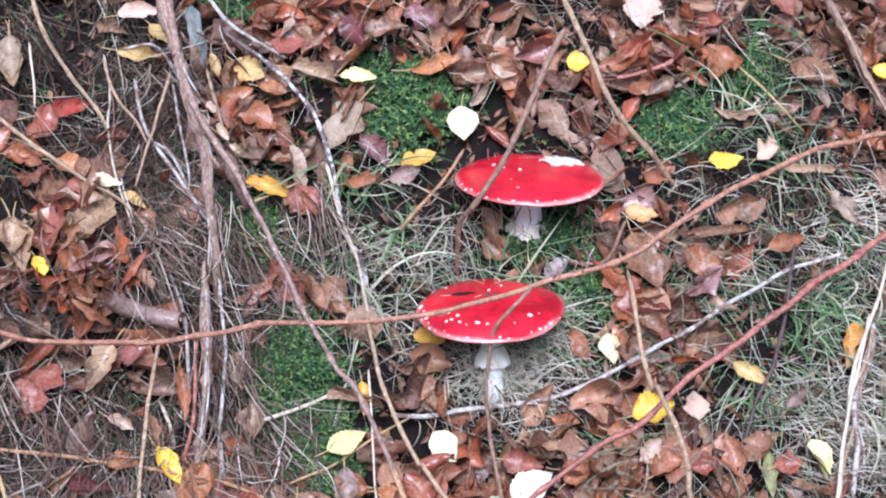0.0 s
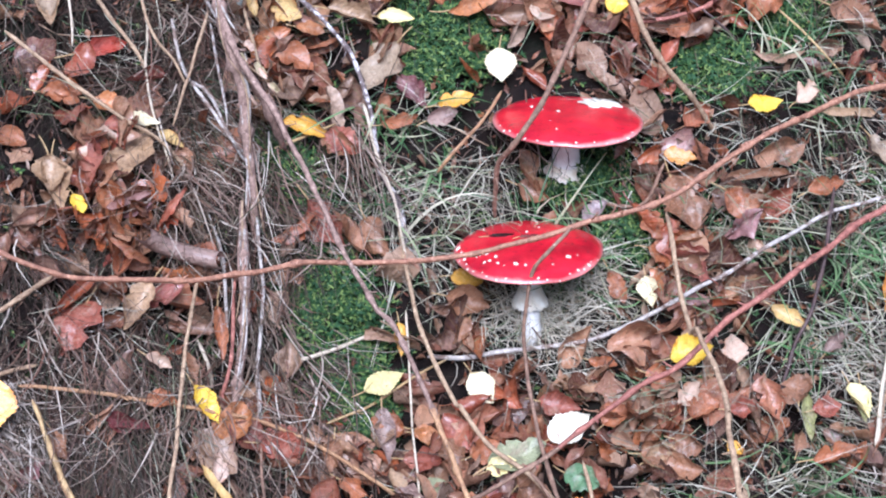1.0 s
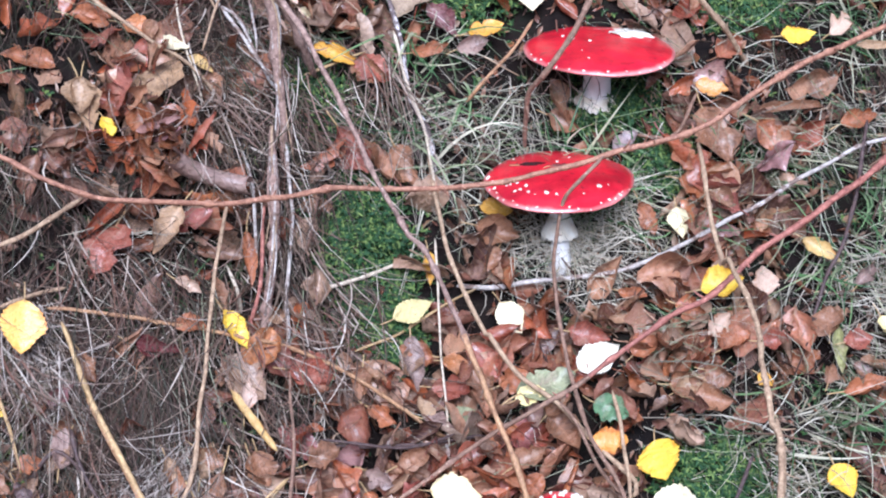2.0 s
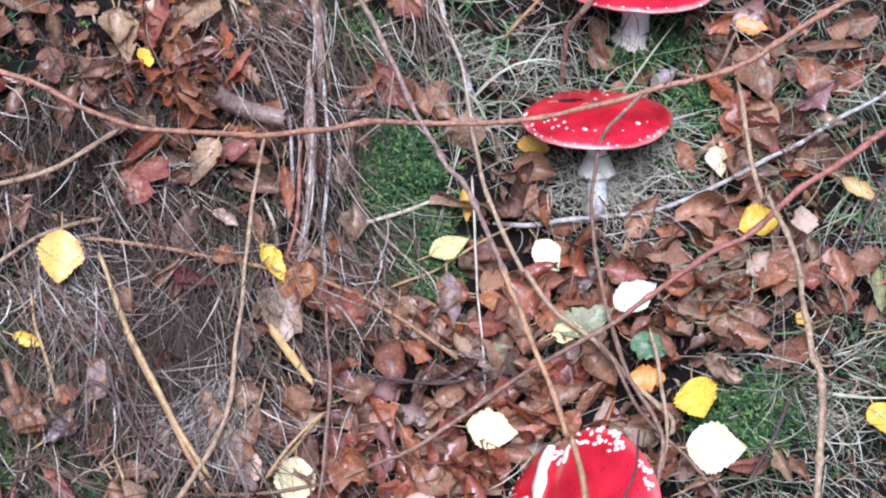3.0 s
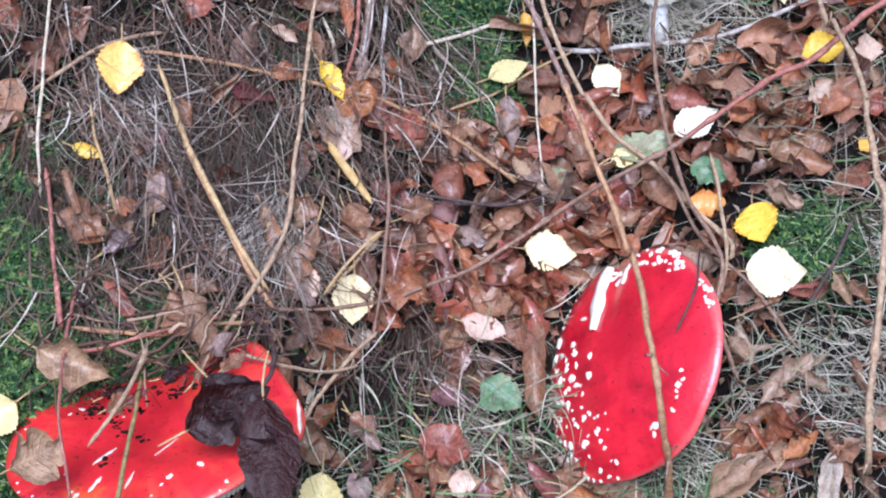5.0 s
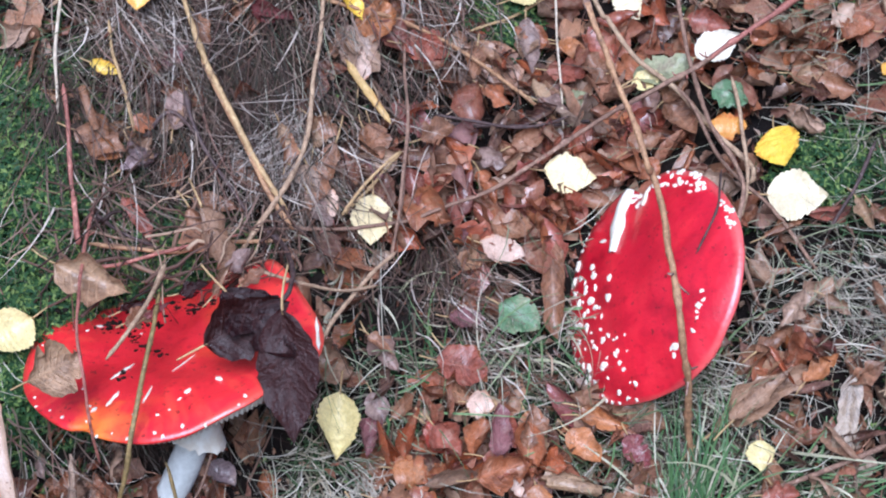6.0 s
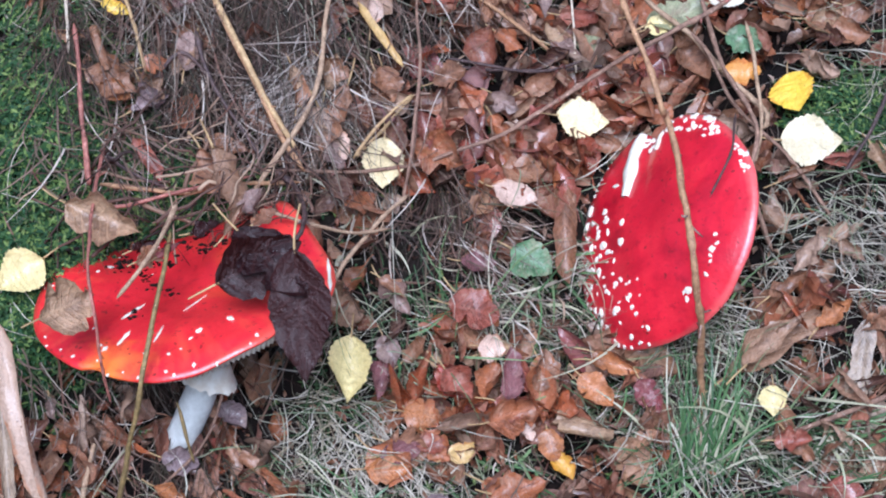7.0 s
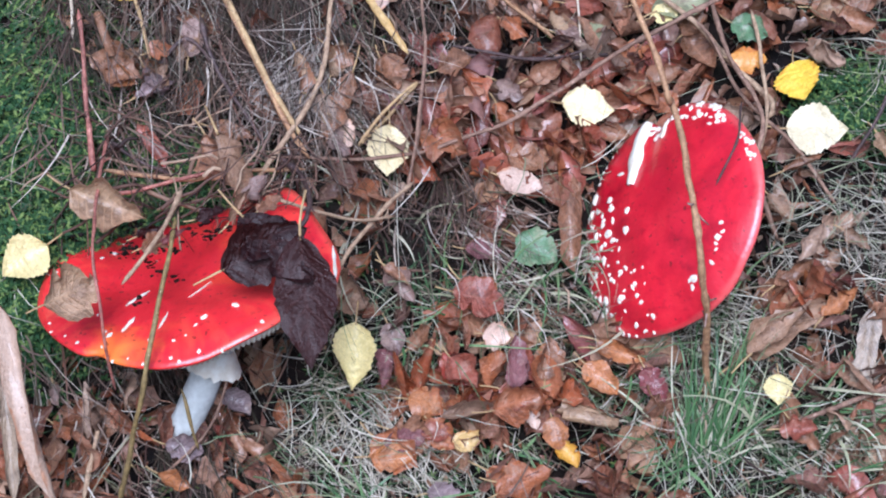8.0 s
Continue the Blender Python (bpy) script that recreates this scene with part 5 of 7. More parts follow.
fallen_leaf("roll", "brown_grey", -0.149, 0.169, 0.027, 0.089, 0.021, -21, 1.00, "rolled grey-brown leaf like a cigar")
fallen_leaf("oval", "tan", -0.189, 0.120, 0.027, 0.052, 0.024, -125, 0.57, "tan veined leaf on edge")
fallen_leaf("oval", "red_brown", -0.244, 0.104, 0.027, 0.052, 0.042, -122, 0.8, "wet reddish-brown crumpled leaf")
fallen_leaf("oval", "rust", -0.115, 0.094, 0.027, 0.055, 0.014, -94, 0.80, "rust narrow leaf beside grass")
fallen_leaf("oval", "brown", 0.130, 0.106, 0.027, 0.045, 0.032, -24, 0.52, "brown oval leaf below a red cap")
fallen_leaf("oval", "brown", 0.119, 0.080, 0.027, 0.032, 0.016, -133, 0.72, "brown folded leaf below a toadstool")
fallen_leaf("oval", "rust", 0.010, 0.375, 0.027, 0.044, 0.030, -47, 0.47, "rust-red oval leaf on litter")
fallen_leaf("maple", "grey_tan", 0.095, 0.357, 0.027, 0.068, 0.045, -131, 0.40, "grey-tan drooping leaf beside a birch twig")
fallen_leaf("oval", "deep_red", -0.180, 0.386, 0.027, 0.057, 0.019, 13, 0.52, "deep red wet leaf on litter")
fallen_leaf("oval", "rust", -0.221, 0.338, 0.027, 0.034, 0.024, -21, 0.52, "rust oval leaf on litter")
fallen_leaf("oval", "purple", 0.122, 0.327, 0.027, 0.049, 0.024, -63, 0.72, "purple-brown curled leaf on litter")
fallen_leaf("maple", "brown", 0.353, 0.159, 0.027, 0.069, 0.050, -81, 0.40, "large brown leaf beneath a cane")
fallen_leaf("oval", "rust", 0.385, 0.373, 0.027, 0.056, 0.022, -6, 0.62, "rust leaf below a yellow one")
fallen_leaf("oval", "rust", 0.408, 0.146, 0.027, 0.048, 0.028, -46, 0.72, "curled rust leaf in grass")
fallen_leaf("oval", "brown", 0.215, 0.204, 0.027, 0.036, 0.025, -36, 0.52, "brown leaf between two toadstools")
fallen_leaf("oval", "mauve", 0.268, 0.173, 0.027, 0.034, 0.020, 29, 0.52, "mauve-grey leaf beside a red cap")
fallen_leaf("maple", "red_brown", 0.005, 0.198, 0.027, 0.058, 0.038, -55, 0.50, "dark red curled leaf on litter")
fallen_leaf("oval", "brown", 0.054, 0.181, 0.027, 0.046, 0.027, -64, 0.62, "brown leaf behind a twig")
fallen_leaf("maple", "grey_tan", 0.566, 0.182, 0.027, 0.044, 0.032, -65, 0.50, "grey-tan withered leaf in grass")
fallen_leaf("oval", "rust", 0.241, 0.021, 0.027, 0.030, 0.013, -28, 0.42, "small rust leaf in grass")
fallen_leaf("oval", "tan", -0.221, 0.443, 0.027, 0.068, 0.024, -98, 0.42, "tan narrow leaf hanging on litter")
fallen_leaf("oval", "brown", 0.587, 0.336, 0.027, 0.060, 0.033, -39, 0.62, "brown leaf on grass")
fallen_leaf("maple", "rust", 0.322, 0.115, 0.027, 0.036, 0.038, -32, 0.50, "folded rust leaf under a cane")
fallen_leaf("oval", "rust", 0.395, 0.344, 0.027, 0.034, 0.021, -173, 0.62, "rust-brown curled leaf on litter")
fallen_leaf("oval", "brown", 0.033, 0.275, 0.027, 0.038, 0.027, -38, 0.72, "dark brown leaf under a straw")
fallen_leaf("oval", "rust", 0.272, 0.092, 0.027, 0.038, 0.019, -79, 0.72, "rust folded leaf in grass")
fallen_leaf("oval", "maroon", -0.216, 0.020, 0.027, 0.038, 0.019, -15, 0.62, "maroon leaf in matted grass")
fallen_leaf("oval", "red_brown", -0.070, -0.007, 0.027, 0.043, 0.030, -31, 0.42, "red-brown leaf with a small hole")
fallen_leaf("maple", "orange_brown", -0.123, 0.005, 0.027, 0.030, 0.030, -78, 0.40, "orange-brown leaf under a yellow one")
fallen_leaf("oval", "brown", -0.030, -0.025, 0.027, 0.032, 0.020, -105, 0.52, "brown leaf beside moss")
fallen_leaf("oval", "rust", 0.028, -0.002, 0.027, 0.033, 0.021, 156, 0.62, "rust leaf among dead leaves")
fallen_leaf("oval", "red_brown", -0.124, -0.356, 0.027, 0.039, 0.026, -59, 0.72, "glossy red-brown leaf in a pile")
fallen_leaf("maple", "rust", -0.152, -0.382, 0.027, 0.035, 0.037, -40, 0.50, "rust crumpled leaf in a pile")
fallen_leaf("maple", "red_brown", -0.069, -0.387, 0.027, 0.048, 0.037, -26, 0.50, "wet reddish leaf in a pile")
fallen_leaf("oval", "brown", -0.003, -0.382, 0.027, 0.037, 0.023, -49, 0.52, "brown oval leaf below a red cap")
fallen_leaf("oval", "brown", 0.016, -0.362, 0.027, 0.046, 0.018, -31, 0.72, "brown folded leaf below a red cap")
fallen_leaf("oval", "grey_brown", -0.201, -0.280, 0.027, 0.039, 0.036, -23, 0.62, "papery grey-brown leaf beside a torn cap")
fallen_leaf("oval", "rust", -0.088, -0.295, 0.027, 0.047, 0.033, -46, 0.47, "reddish oval leaf in grass")
fallen_leaf("maple", "brown_grey", -0.156, -0.278, 0.027, 0.042, 0.033, -60, 0.40, "withered brown leaf hanging in grass")
fallen_leaf("strip", "brown", 0.001, -0.238, 0.027, 0.094, 0.025, -96, 0.60, "long brown pleated leaf beside a red cap")
fallen_leaf("maple", "grey_brown", 0.143, -0.367, 0.027, 0.103, 0.039, 24, 0.65, "long curled brown leaf in grass")
fallen_leaf("strip", "grey_tan", 0.203, -0.395, 0.027, 0.073, 0.020, -110, 0.35, "tan curled strip of dead leaf")
fallen_leaf("maple", "brown", -0.187, -0.124, 0.027, 0.070, 0.031, -118, 0.60, "brown withered leaf cluster")
fallen_leaf("oval", "brown", -0.136, -0.094, 0.027, 0.033, 0.023, -66, 0.62, "brown drooping leaf under a stalk")
fallen_leaf("maple", "brown", -0.363, -0.075, 0.027, 0.049, 0.027, -75, 0.60, "curled brown leaf on matted grass")
fallen_leaf("oval", "grey_brown", -0.306, -0.064, 0.027, 0.035, 0.018, -124, 0.72, "grey-brown narrow leaf in thatch")
fallen_leaf("oval", "brown", -0.021, -0.180, 0.027, 0.044, 0.029, -27, 0.62, "brown leaf lying in litter")
fallen_leaf("oval", "rust", -0.038, -0.140, 0.027, 0.035, 0.017, -79, 0.72, "rust pointed leaf on litter")
fallen_leaf("oval", "deep_red", -0.341, -0.149, 0.027, 0.035, 0.012, -64, 0.72, "dark red leaf standing on edge")
fallen_leaf("maple", "brown", -0.147, -0.323, 0.027, 0.033, 0.021, 40, 0.50, "brown leaf lying in grass")
fallen_leaf("oval", "mauve", -0.303, -0.361, 0.027, 0.029, 0.020, -53, 0.62, "mauve-grey leaf beside a thick stem")
fallen_leaf("roll", "tan", -0.027, -0.406, 0.027, 0.046, 0.016, -43, 1.00, "curled tan leaf in a pile")
fallen_leaf("maple", "rust", -0.183, -0.416, 0.027, 0.045, 0.041, -45, 0.50, "rust leaf at a pile edge")
fallen_leaf("maple", "rust", -0.091, -0.455, 0.027, 0.051, 0.041, -35, 0.50, "rust leaf lying in grass")
fallen_leaf("oval", "red_brown", -0.066, -0.356, 0.027, 0.039, 0.021, -76, 0.72, "purple-red glossy leaf in a pile")
fallen_leaf("maple", "brown", 0.144, -0.454, 0.027, 0.036, 0.028, -59, 0.50, "reddish withered leaf near a twig")
fallen_leaf("oval", "brown", 0.148, -0.101, 0.027, 0.048, 0.030, -68, 0.62, "flat brown leaf in litter")
fallen_leaf("oval", "rust", 0.106, -0.144, 0.027, 0.029, 0.025, -62, 0.52, "rust leaf behind a red cap")
fallen_leaf("oval", "buff", 0.304, -0.031, 0.030, 0.031, 0.021, 35, 0.50, "pinkish buff leaf with a dark midrib in litter")
fallen_leaf("oval", "rust", 0.311, -0.045, 0.030, 0.033, 0.026, 20, 0.60, "rust leaf under a pinkish one")
fallen_leaf("oval", "buff", 0.356, 0.004, 0.030, 0.032, 0.027, 80, 0.50, "shiny pinkish leaf beside a cane")
fallen_leaf("maple", "red_brown", 0.346, -0.057, 0.030, 0.034, 0.029, -10, 0.60, "reddish-brown leaf among tan ones")
fallen_leaf("oval", "brown", 0.394, -0.051, 0.030, 0.033, 0.028, 70, 0.60, "brown leaf standing in grass")
fallen_leaf("oval", "red_brown", 0.417, -0.073, 0.030, 0.029, 0.022, 0, 0.60, "red-brown leaf behind grass blades")
fallen_leaf("birch", "lemon", 0.452, -0.071, 0.030, 0.039, 0.025, -80, 0.50, "pale yellow drooping leaf in grass")
fallen_leaf("oval", "tan", 0.263, -0.087, 0.030, 0.032, 0.027, 15, 0.60, "tan leaf in a drift of litter")
fallen_leaf("oval", "brown", 0.286, -0.082, 0.030, 0.029, 0.024, -30, 0.70, "brown curled leaf beside a stick")
fallen_leaf("oval", "rust", 0.409, -0.119, 0.030, 0.048, 0.019, -5, 0.70, "long rust leaf lying in grass")
fallen_leaf("maple", "brown", 0.380, -0.100, 0.030, 0.027, 0.023, 60, 0.70, "crumpled brown leaf in grass")
fallen_leaf("maple", "brown_grey", 0.449, -0.008, 0.030, 0.030, 0.025, 40, 0.90, "grey shrivelled leaf below a cane")
fallen_leaf("oval", "buff", 0.504, 0.256, 0.030, 0.033, 0.025, 20, 0.60, "buff leaf beside a dark twig")
fallen_leaf("oval", "rust", 0.494, 0.152, 0.030, 0.041, 0.020, 10, 0.60, "rust leaf between grass and a cane")
fallen_leaf("maple", "tan", 0.076, 0.416, 0.030, 0.054, 0.038, -25, 0.60, "large tan withered leaf on litter")
fallen_leaf("oval", "brown", 0.157, 0.459, 0.030, 0.049, 0.023, -8, 0.70, "brown folded leaf near moss")
fallen_leaf("oval", "maroon", 0.125, 0.460, 0.030, 0.043, 0.028, -70, 0.70, "dark maroon leaf on litter")
fallen_leaf("maple", "purple", 0.198, 0.462, 0.030, 0.044, 0.033, -40, 0.60, "purple-brown leaf above moss")
fallen_leaf("oval", "orange_brown", 0.199, 0.410, 0.030, 0.060, 0.020, 8, 0.50, "long orange-brown leaf beside moss")
fallen_leaf("oval", "red_brown", 0.039, 0.279, 0.030, 0.040, 0.031, -35, 0.60, "dark red-brown leaf under a straw")
fallen_leaf("oval", "rust", 0.101, 0.297, 0.030, 0.041, 0.014, 10, 0.60, "narrow rust leaf below a birch twig")
fallen_leaf("oval", "brown_grey", 0.143, 0.294, 0.030, 0.035, 0.019, 10, 0.50, "grey-brown leaf under a yellow one")
fallen_leaf("oval", "orange_brown", 0.031, 0.406, 0.030, 0.030, 0.019, -20, 0.60, "small orange-brown leaf beside a stem")
fallen_leaf("oval", "rust", -0.226, 0.329, 0.030, 0.038, 0.022, -15, 0.60, "rust leaf below a tan stick")
fallen_leaf("oval", "orange_brown", -0.181, 0.317, 0.030, 0.037, 0.023, -30, 0.60, "orange-brown leaf beneath a stick")
fallen_leaf("oval", "tan", -0.246, 0.247, 0.030, 0.040, 0.032, -100, 0.70, "tan cupped leaf over a dark hollow")
fallen_leaf("oval", "grey_tan", -0.221, 0.445, 0.030, 0.051, 0.023, -95, 0.40, "grey-tan long leaf hanging in shade")
fallen_leaf("oval", "brown_grey", 0.025, -0.012, 0.030, 0.056, 0.020, -95, 0.60, "long grey-brown leaf lying in litter")
fallen_leaf("oval", "tan", 0.028, -0.057, 0.030, 0.032, 0.015, -85, 0.60, "narrow tan leaf on litter")
fallen_leaf("oval", "orange_brown", 0.063, -0.017, 0.030, 0.027, 0.020, -15, 0.50, "orange-brown leaf under a stalk")
fallen_leaf("maple", "brown", 0.083, -0.040, 0.030, 0.038, 0.031, -60, 0.50, "flat pinkish-brown leaf in litter")
fallen_leaf("oval", "red_brown", 0.054, -0.040, 0.030, 0.037, 0.024, -10, 0.50, "damp red-brown leaf in litter")
fallen_leaf("maple", "rust", -0.015, -0.057, 0.030, 0.031, 0.024, -40, 0.60, "rust crumpled leaf below moss")
fallen_leaf("oval", "rust", 0.113, -0.041, 0.030, 0.033, 0.024, 20, 0.60, "rust leaf beside a curved twig")
fallen_leaf("oval", "pale_green", 0.058, -0.066, 0.030, 0.027, 0.019, 5, 0.40, "faded grey-green leaf in litter")
fallen_leaf("maple", "tan", -0.216, -0.085, 0.030, 0.025, 0.019, -80, 0.80, "tan crumpled scrap on thatch")
fallen_leaf("oval", "red_brown", 0.191, -0.012, 0.030, 0.042, 0.026, -25, 0.60, "red-brown leaf beneath a cane")
fallen_leaf("oval", "rust", 0.236, -0.034, 0.030, 0.031, 0.024, 25, 0.60, "rust leaf beyond a white one")
fallen_leaf("oval", "brown", 0.260, -0.086, 0.030, 0.036, 0.028, -15, 0.60, "brown leaf beside a tan stick")
fallen_leaf("oval", "brown", 0.145, -0.072, 0.030, 0.031, 0.023, 30, 0.70, "brown curled leaf under canes")
fallen_leaf("oval", "deep_red", -0.123, -0.356, 0.030, 0.036, 0.027, -50, 0.70, "glossy red leaf folded in a pile")
fallen_leaf("oval", "orange_brown", -0.152, -0.381, 0.030, 0.033, 0.029, -20, 0.50, "wet orange-brown leaf in a pile")
fallen_leaf("oval", "red_brown", -0.148, -0.404, 0.030, 0.029, 0.020, -15, 0.50, "glossy red-brown leaf low in a pile")
fallen_leaf("oval", "purple", -0.174, -0.407, 0.030, 0.038, 0.020, 5, 0.40, "dull purple-brown leaf at a pile edge")
fallen_leaf("maple", "red_brown", -0.071, -0.391, 0.030, 0.043, 0.023, 15, 0.60, "wet pinkish-red leaf in a pile")
fallen_leaf("oval", "cream_pink", -0.066, -0.405, 0.030, 0.019, 0.013, -80, 0.40, "small pale pink leaf on a pile")
fallen_leaf("oval", "orange_brown", -0.042, -0.360, 0.030, 0.034, 0.022, -70, 0.50, "orange-tan leaf standing in a pile")
fallen_leaf("oval", "purple", -0.068, -0.357, 0.030, 0.034, 0.014, -80, 0.70, "purple folded leaf in a pile")
fallen_leaf("oval", "orange_brown", -0.189, -0.421, 0.030, 0.037, 0.025, -10, 0.50, "orange-brown leaf beside straw")
fallen_leaf("maple", "rust", -0.087, -0.457, 0.030, 0.042, 0.028, -15, 0.60, "rust ragged leaf low in grass")
fallen_leaf("oval", "tan", -0.079, -0.332, 0.030, 0.027, 0.018, 5, 0.50, "tan leaf beneath grass blades")
fallen_leaf("oval", "mauve", -0.151, -0.455, 0.030, 0.029, 0.018, -5, 0.40, "mauve-brown leaf in grass")
fallen_leaf("birch", "orange_brown", -0.364, -0.088, 0.030, 0.031, 0.020, -25, 0.50, "orange-brown toothed leaf hanging over moss")
fallen_leaf("maple", "mauve", -0.337, -0.094, 0.030, 0.029, 0.027, -60, 0.80, "mauve shrivelled leaf in thatch")
fallen_leaf("roll", "brown", -0.372, -0.053, 0.030, 0.039, 0.009, -85, 0.90, "curled brown leaf hanging beside moss")
fallen_leaf("oval", "cream_pink", -0.185, -0.145, 0.030, 0.027, 0.021, -60, 0.60, "pale pink crumpled leaf above a cream one")
fallen_leaf("maple", "brown", -0.179, -0.079, 0.030, 0.031, 0.026, -40, 0.70, "crumpled brown leaf beside thatch")
fallen_leaf("oval", "brown", 0.053, -0.166, 0.030, 0.031, 0.019, -20, 0.60, "brown leaf behind a red cap")
fallen_leaf("maple", "brown_grey", -0.030, -0.114, 0.030, 0.030, 0.025, -35, 0.60, "grey-brown leaf in litter")
fallen_leaf("oval", "brown", 0.006, -0.101, 0.030, 0.035, 0.020, 15, 0.60, "brown leaf under a black twig")
fallen_leaf("oval", "brown_grey", -0.443, -0.338, 0.030, 0.018, 0.011, -80, 0.80, "grey-brown scrap in shade below a cap")
fallen_leaf("maple", "rust", -0.442, -0.367, 0.030, 0.021, 0.013, -50, 0.80, "rust scrap in shade below a cap")
fallen_leaf("maple", "brown", -0.296, -0.402, 0.030, 0.027, 0.018, -60, 0.70, "brown ragged leaf in straw")
fallen_leaf("maple", "orange_brown", -0.361, -0.416, 0.030, 0.031, 0.020, -30, 0.60, "orange-brown leaf at a stem foot")
fallen_leaf("birch", "yellow", 0.350, -0.204, 0.032, 0.035, 0.028, -80, 0.20, "bright yellow leaf beside dry grass")
fallen_leaf("maple", "tan", 0.259, -0.228, 0.032, 0.036, 0.027, -75, 0.60, "tan ragged leaf standing in pale grass")
fallen_leaf("oval", "brown", 0.275, -0.102, 0.032, 0.037, 0.026, -15, 0.60, "brown leaf at the edge of grass")
fallen_leaf("oval", "brown", 0.107, -0.118, 0.032, 0.036, 0.023, 20, 0.60, "brown curled leaf above a red cap")
fallen_leaf("maple", "brown_grey", 0.035, -0.072, 0.032, 0.034, 0.024, -25, 0.60, "grey-brown leaf beside a dark twig")
fallen_leaf("oval", "rust", 0.284, -0.009, 0.032, 0.032, 0.026, -35, 0.60, "rust leaf beneath a tan stick")
fallen_leaf("maple", "brown", 0.195, -0.226, 0.032, 0.039, 0.020, 10, 0.80, "dark brown leaf under a cream one")
fallen_leaf("maple", "grey_brown", 0.167, -0.262, 0.032, 0.034, 0.022, -60, 0.80, "grey-brown shredded leaf beside a red cap")
fallen_leaf("maple", "brown", 0.270, -0.235, 0.032, 0.033, 0.025, -70, 0.70, "brown withered leaf beside a tan stick")
fallen_leaf("maple", "grey_brown", 0.215, -0.303, 0.032, 0.029, 0.019, -50, 0.80, "grey-brown leaf scrap in straw")
fallen_leaf("maple", "brown", 0.162, -0.321, 0.032, 0.043, 0.021, 25, 0.80, "brown shredded leaf beside a red cap")
fallen_leaf("oval", "orange_brown", 0.190, -0.352, 0.032, 0.038, 0.018, 30, 0.70, "long orange-brown leaf in straw")
fallen_leaf("maple", "brown", -0.158, -0.272, 0.032, 0.028, 0.026, -50, 0.70, "withered brown leaf with a drooping edge")
fallen_leaf("oval", "purple", -0.081, -0.256, 0.032, 0.033, 0.019, -10, 0.70, "purple folded leaf above grass")
fallen_leaf("oval", "brown_grey", -0.171, -0.324, 0.032, 0.028, 0.021, -80, 0.70, "dark grey-brown leaf beside a yellow one")
fallen_leaf("oval", "orange_brown", -0.121, 0.014, 0.030, 0.044, 0.030, 60, 0.70, "glossy orange-brown folded leaf below a yellow one")
fallen_leaf("oval", "red_brown", -0.074, -0.012, 0.030, 0.048, 0.026, -10, 0.50, "dark red-brown leaf below a thin stick")
fallen_leaf("maple", "brown", -0.272, 0.005, 0.030, 0.032, 0.022, -70, 0.70, "brown withered leaf behind a split stick")
fallen_leaf("oval", "brown_grey", -0.302, -0.059, 0.030, 0.036, 0.024, 75, 0.60, "grey-brown folded leaf beside a dark twig")
fallen_leaf("oval", "rust", -0.330, -0.068, 0.030, 0.022, 0.017, 10, 0.50, "small rust leaf at the foot of a straw stalk")
fallen_leaf("maple", "brown", -0.366, -0.080, 0.030, 0.046, 0.030, -30, 0.70, "brown crumpled leaf in dark thatch")
fallen_leaf("maple", "mauve", -0.337, -0.100, 0.030, 0.036, 0.026, 20, 0.80, "mauve shrivelled leaf in dark thatch")
fallen_leaf("strip", "maroon", -0.211, 0.018, 0.030, 0.042, 0.014, -15, 0.60, "dark maroon narrow leaf in matted grass")
fallen_leaf("oval", "brown", -0.133, -0.093, 0.030, 0.034, 0.026, -75, 0.50, "brown leaf beneath a pale curled one")
fallen_leaf("oval", "tan", -0.182, -0.082, 0.030, 0.034, 0.022, 65, 0.60, "tan folded leaf beside a hanging twig")
fallen_leaf("maple", "brown", -0.214, -0.097, 0.030, 0.034, 0.022, 80, 0.70, "brown ragged leaf between two sticks")
fallen_leaf("oval", "buff", -0.198, -0.123, 0.030, 0.030, 0.020, -40, 0.60, "pinkish-buff leaf under crossing sticks")
fallen_leaf("maple", "brown_grey", -0.191, -0.153, 0.030, 0.034, 0.028, -60, 0.70, "grey-brown leaf above a torn cap")
fallen_leaf("strip", "red_brown", -0.345, -0.144, 0.030, 0.040, 0.012, -62, 0.50, "narrow red-brown leaf above a torn cap")
fallen_leaf("oval", "cream_pink", -0.138, -0.028, 0.030, 0.034, 0.018, 80, 0.60, "pinkish dry leaf in matted grass")
fallen_leaf("maple", "buff", -0.176, 0.069, 0.030, 0.028, 0.020, -30, 0.70, "pinkish-buff shrivelled leaf in dead grass")
fallen_leaf("maple", "brown", -0.281, -0.139, 0.030, 0.040, 0.024, -20, 0.80, "brown withered leaf above a torn cap")
fallen_leaf("maple", "purple", -0.298, -0.014, 0.030, 0.030, 0.018, 30, 0.80, "dark purplish leaf in matted grass")
fallen_leaf("maple", "brown", -0.077, -0.087, 0.030, 0.036, 0.030, 20, 0.60, "brown curled leaf beside a thin stalk")
fallen_leaf("oval", "rust", -0.178, 0.037, 0.030, 0.030, 0.018, -10, 0.60, "rust leaf under a thin stick")
fallen_leaf("oval", "orange_brown", 0.013, -0.363, 0.036, 0.044, 0.018, -25, 0.60, "glossy orange-brown leaf below a red cap")
fallen_leaf("oval", "orange_brown", -0.006, -0.381, 0.036, 0.040, 0.026, -55, 0.50, "light orange-brown leaf in grass below a cap")
fallen_leaf("oval", "red_brown", -0.094, -0.298, 0.036, 0.046, 0.036, -20, 0.50, "broad red-brown damp leaf beside grass")
fallen_leaf("strip", "purple", -0.074, -0.358, 0.036, 0.050, 0.020, 80, 0.70, "purplish folded damp leaf on a red pile")
fallen_leaf("oval", "rust", -0.077, -0.393, 0.036, 0.052, 0.034, 10, 0.60, "glossy rust-red damp leaf on a pile")
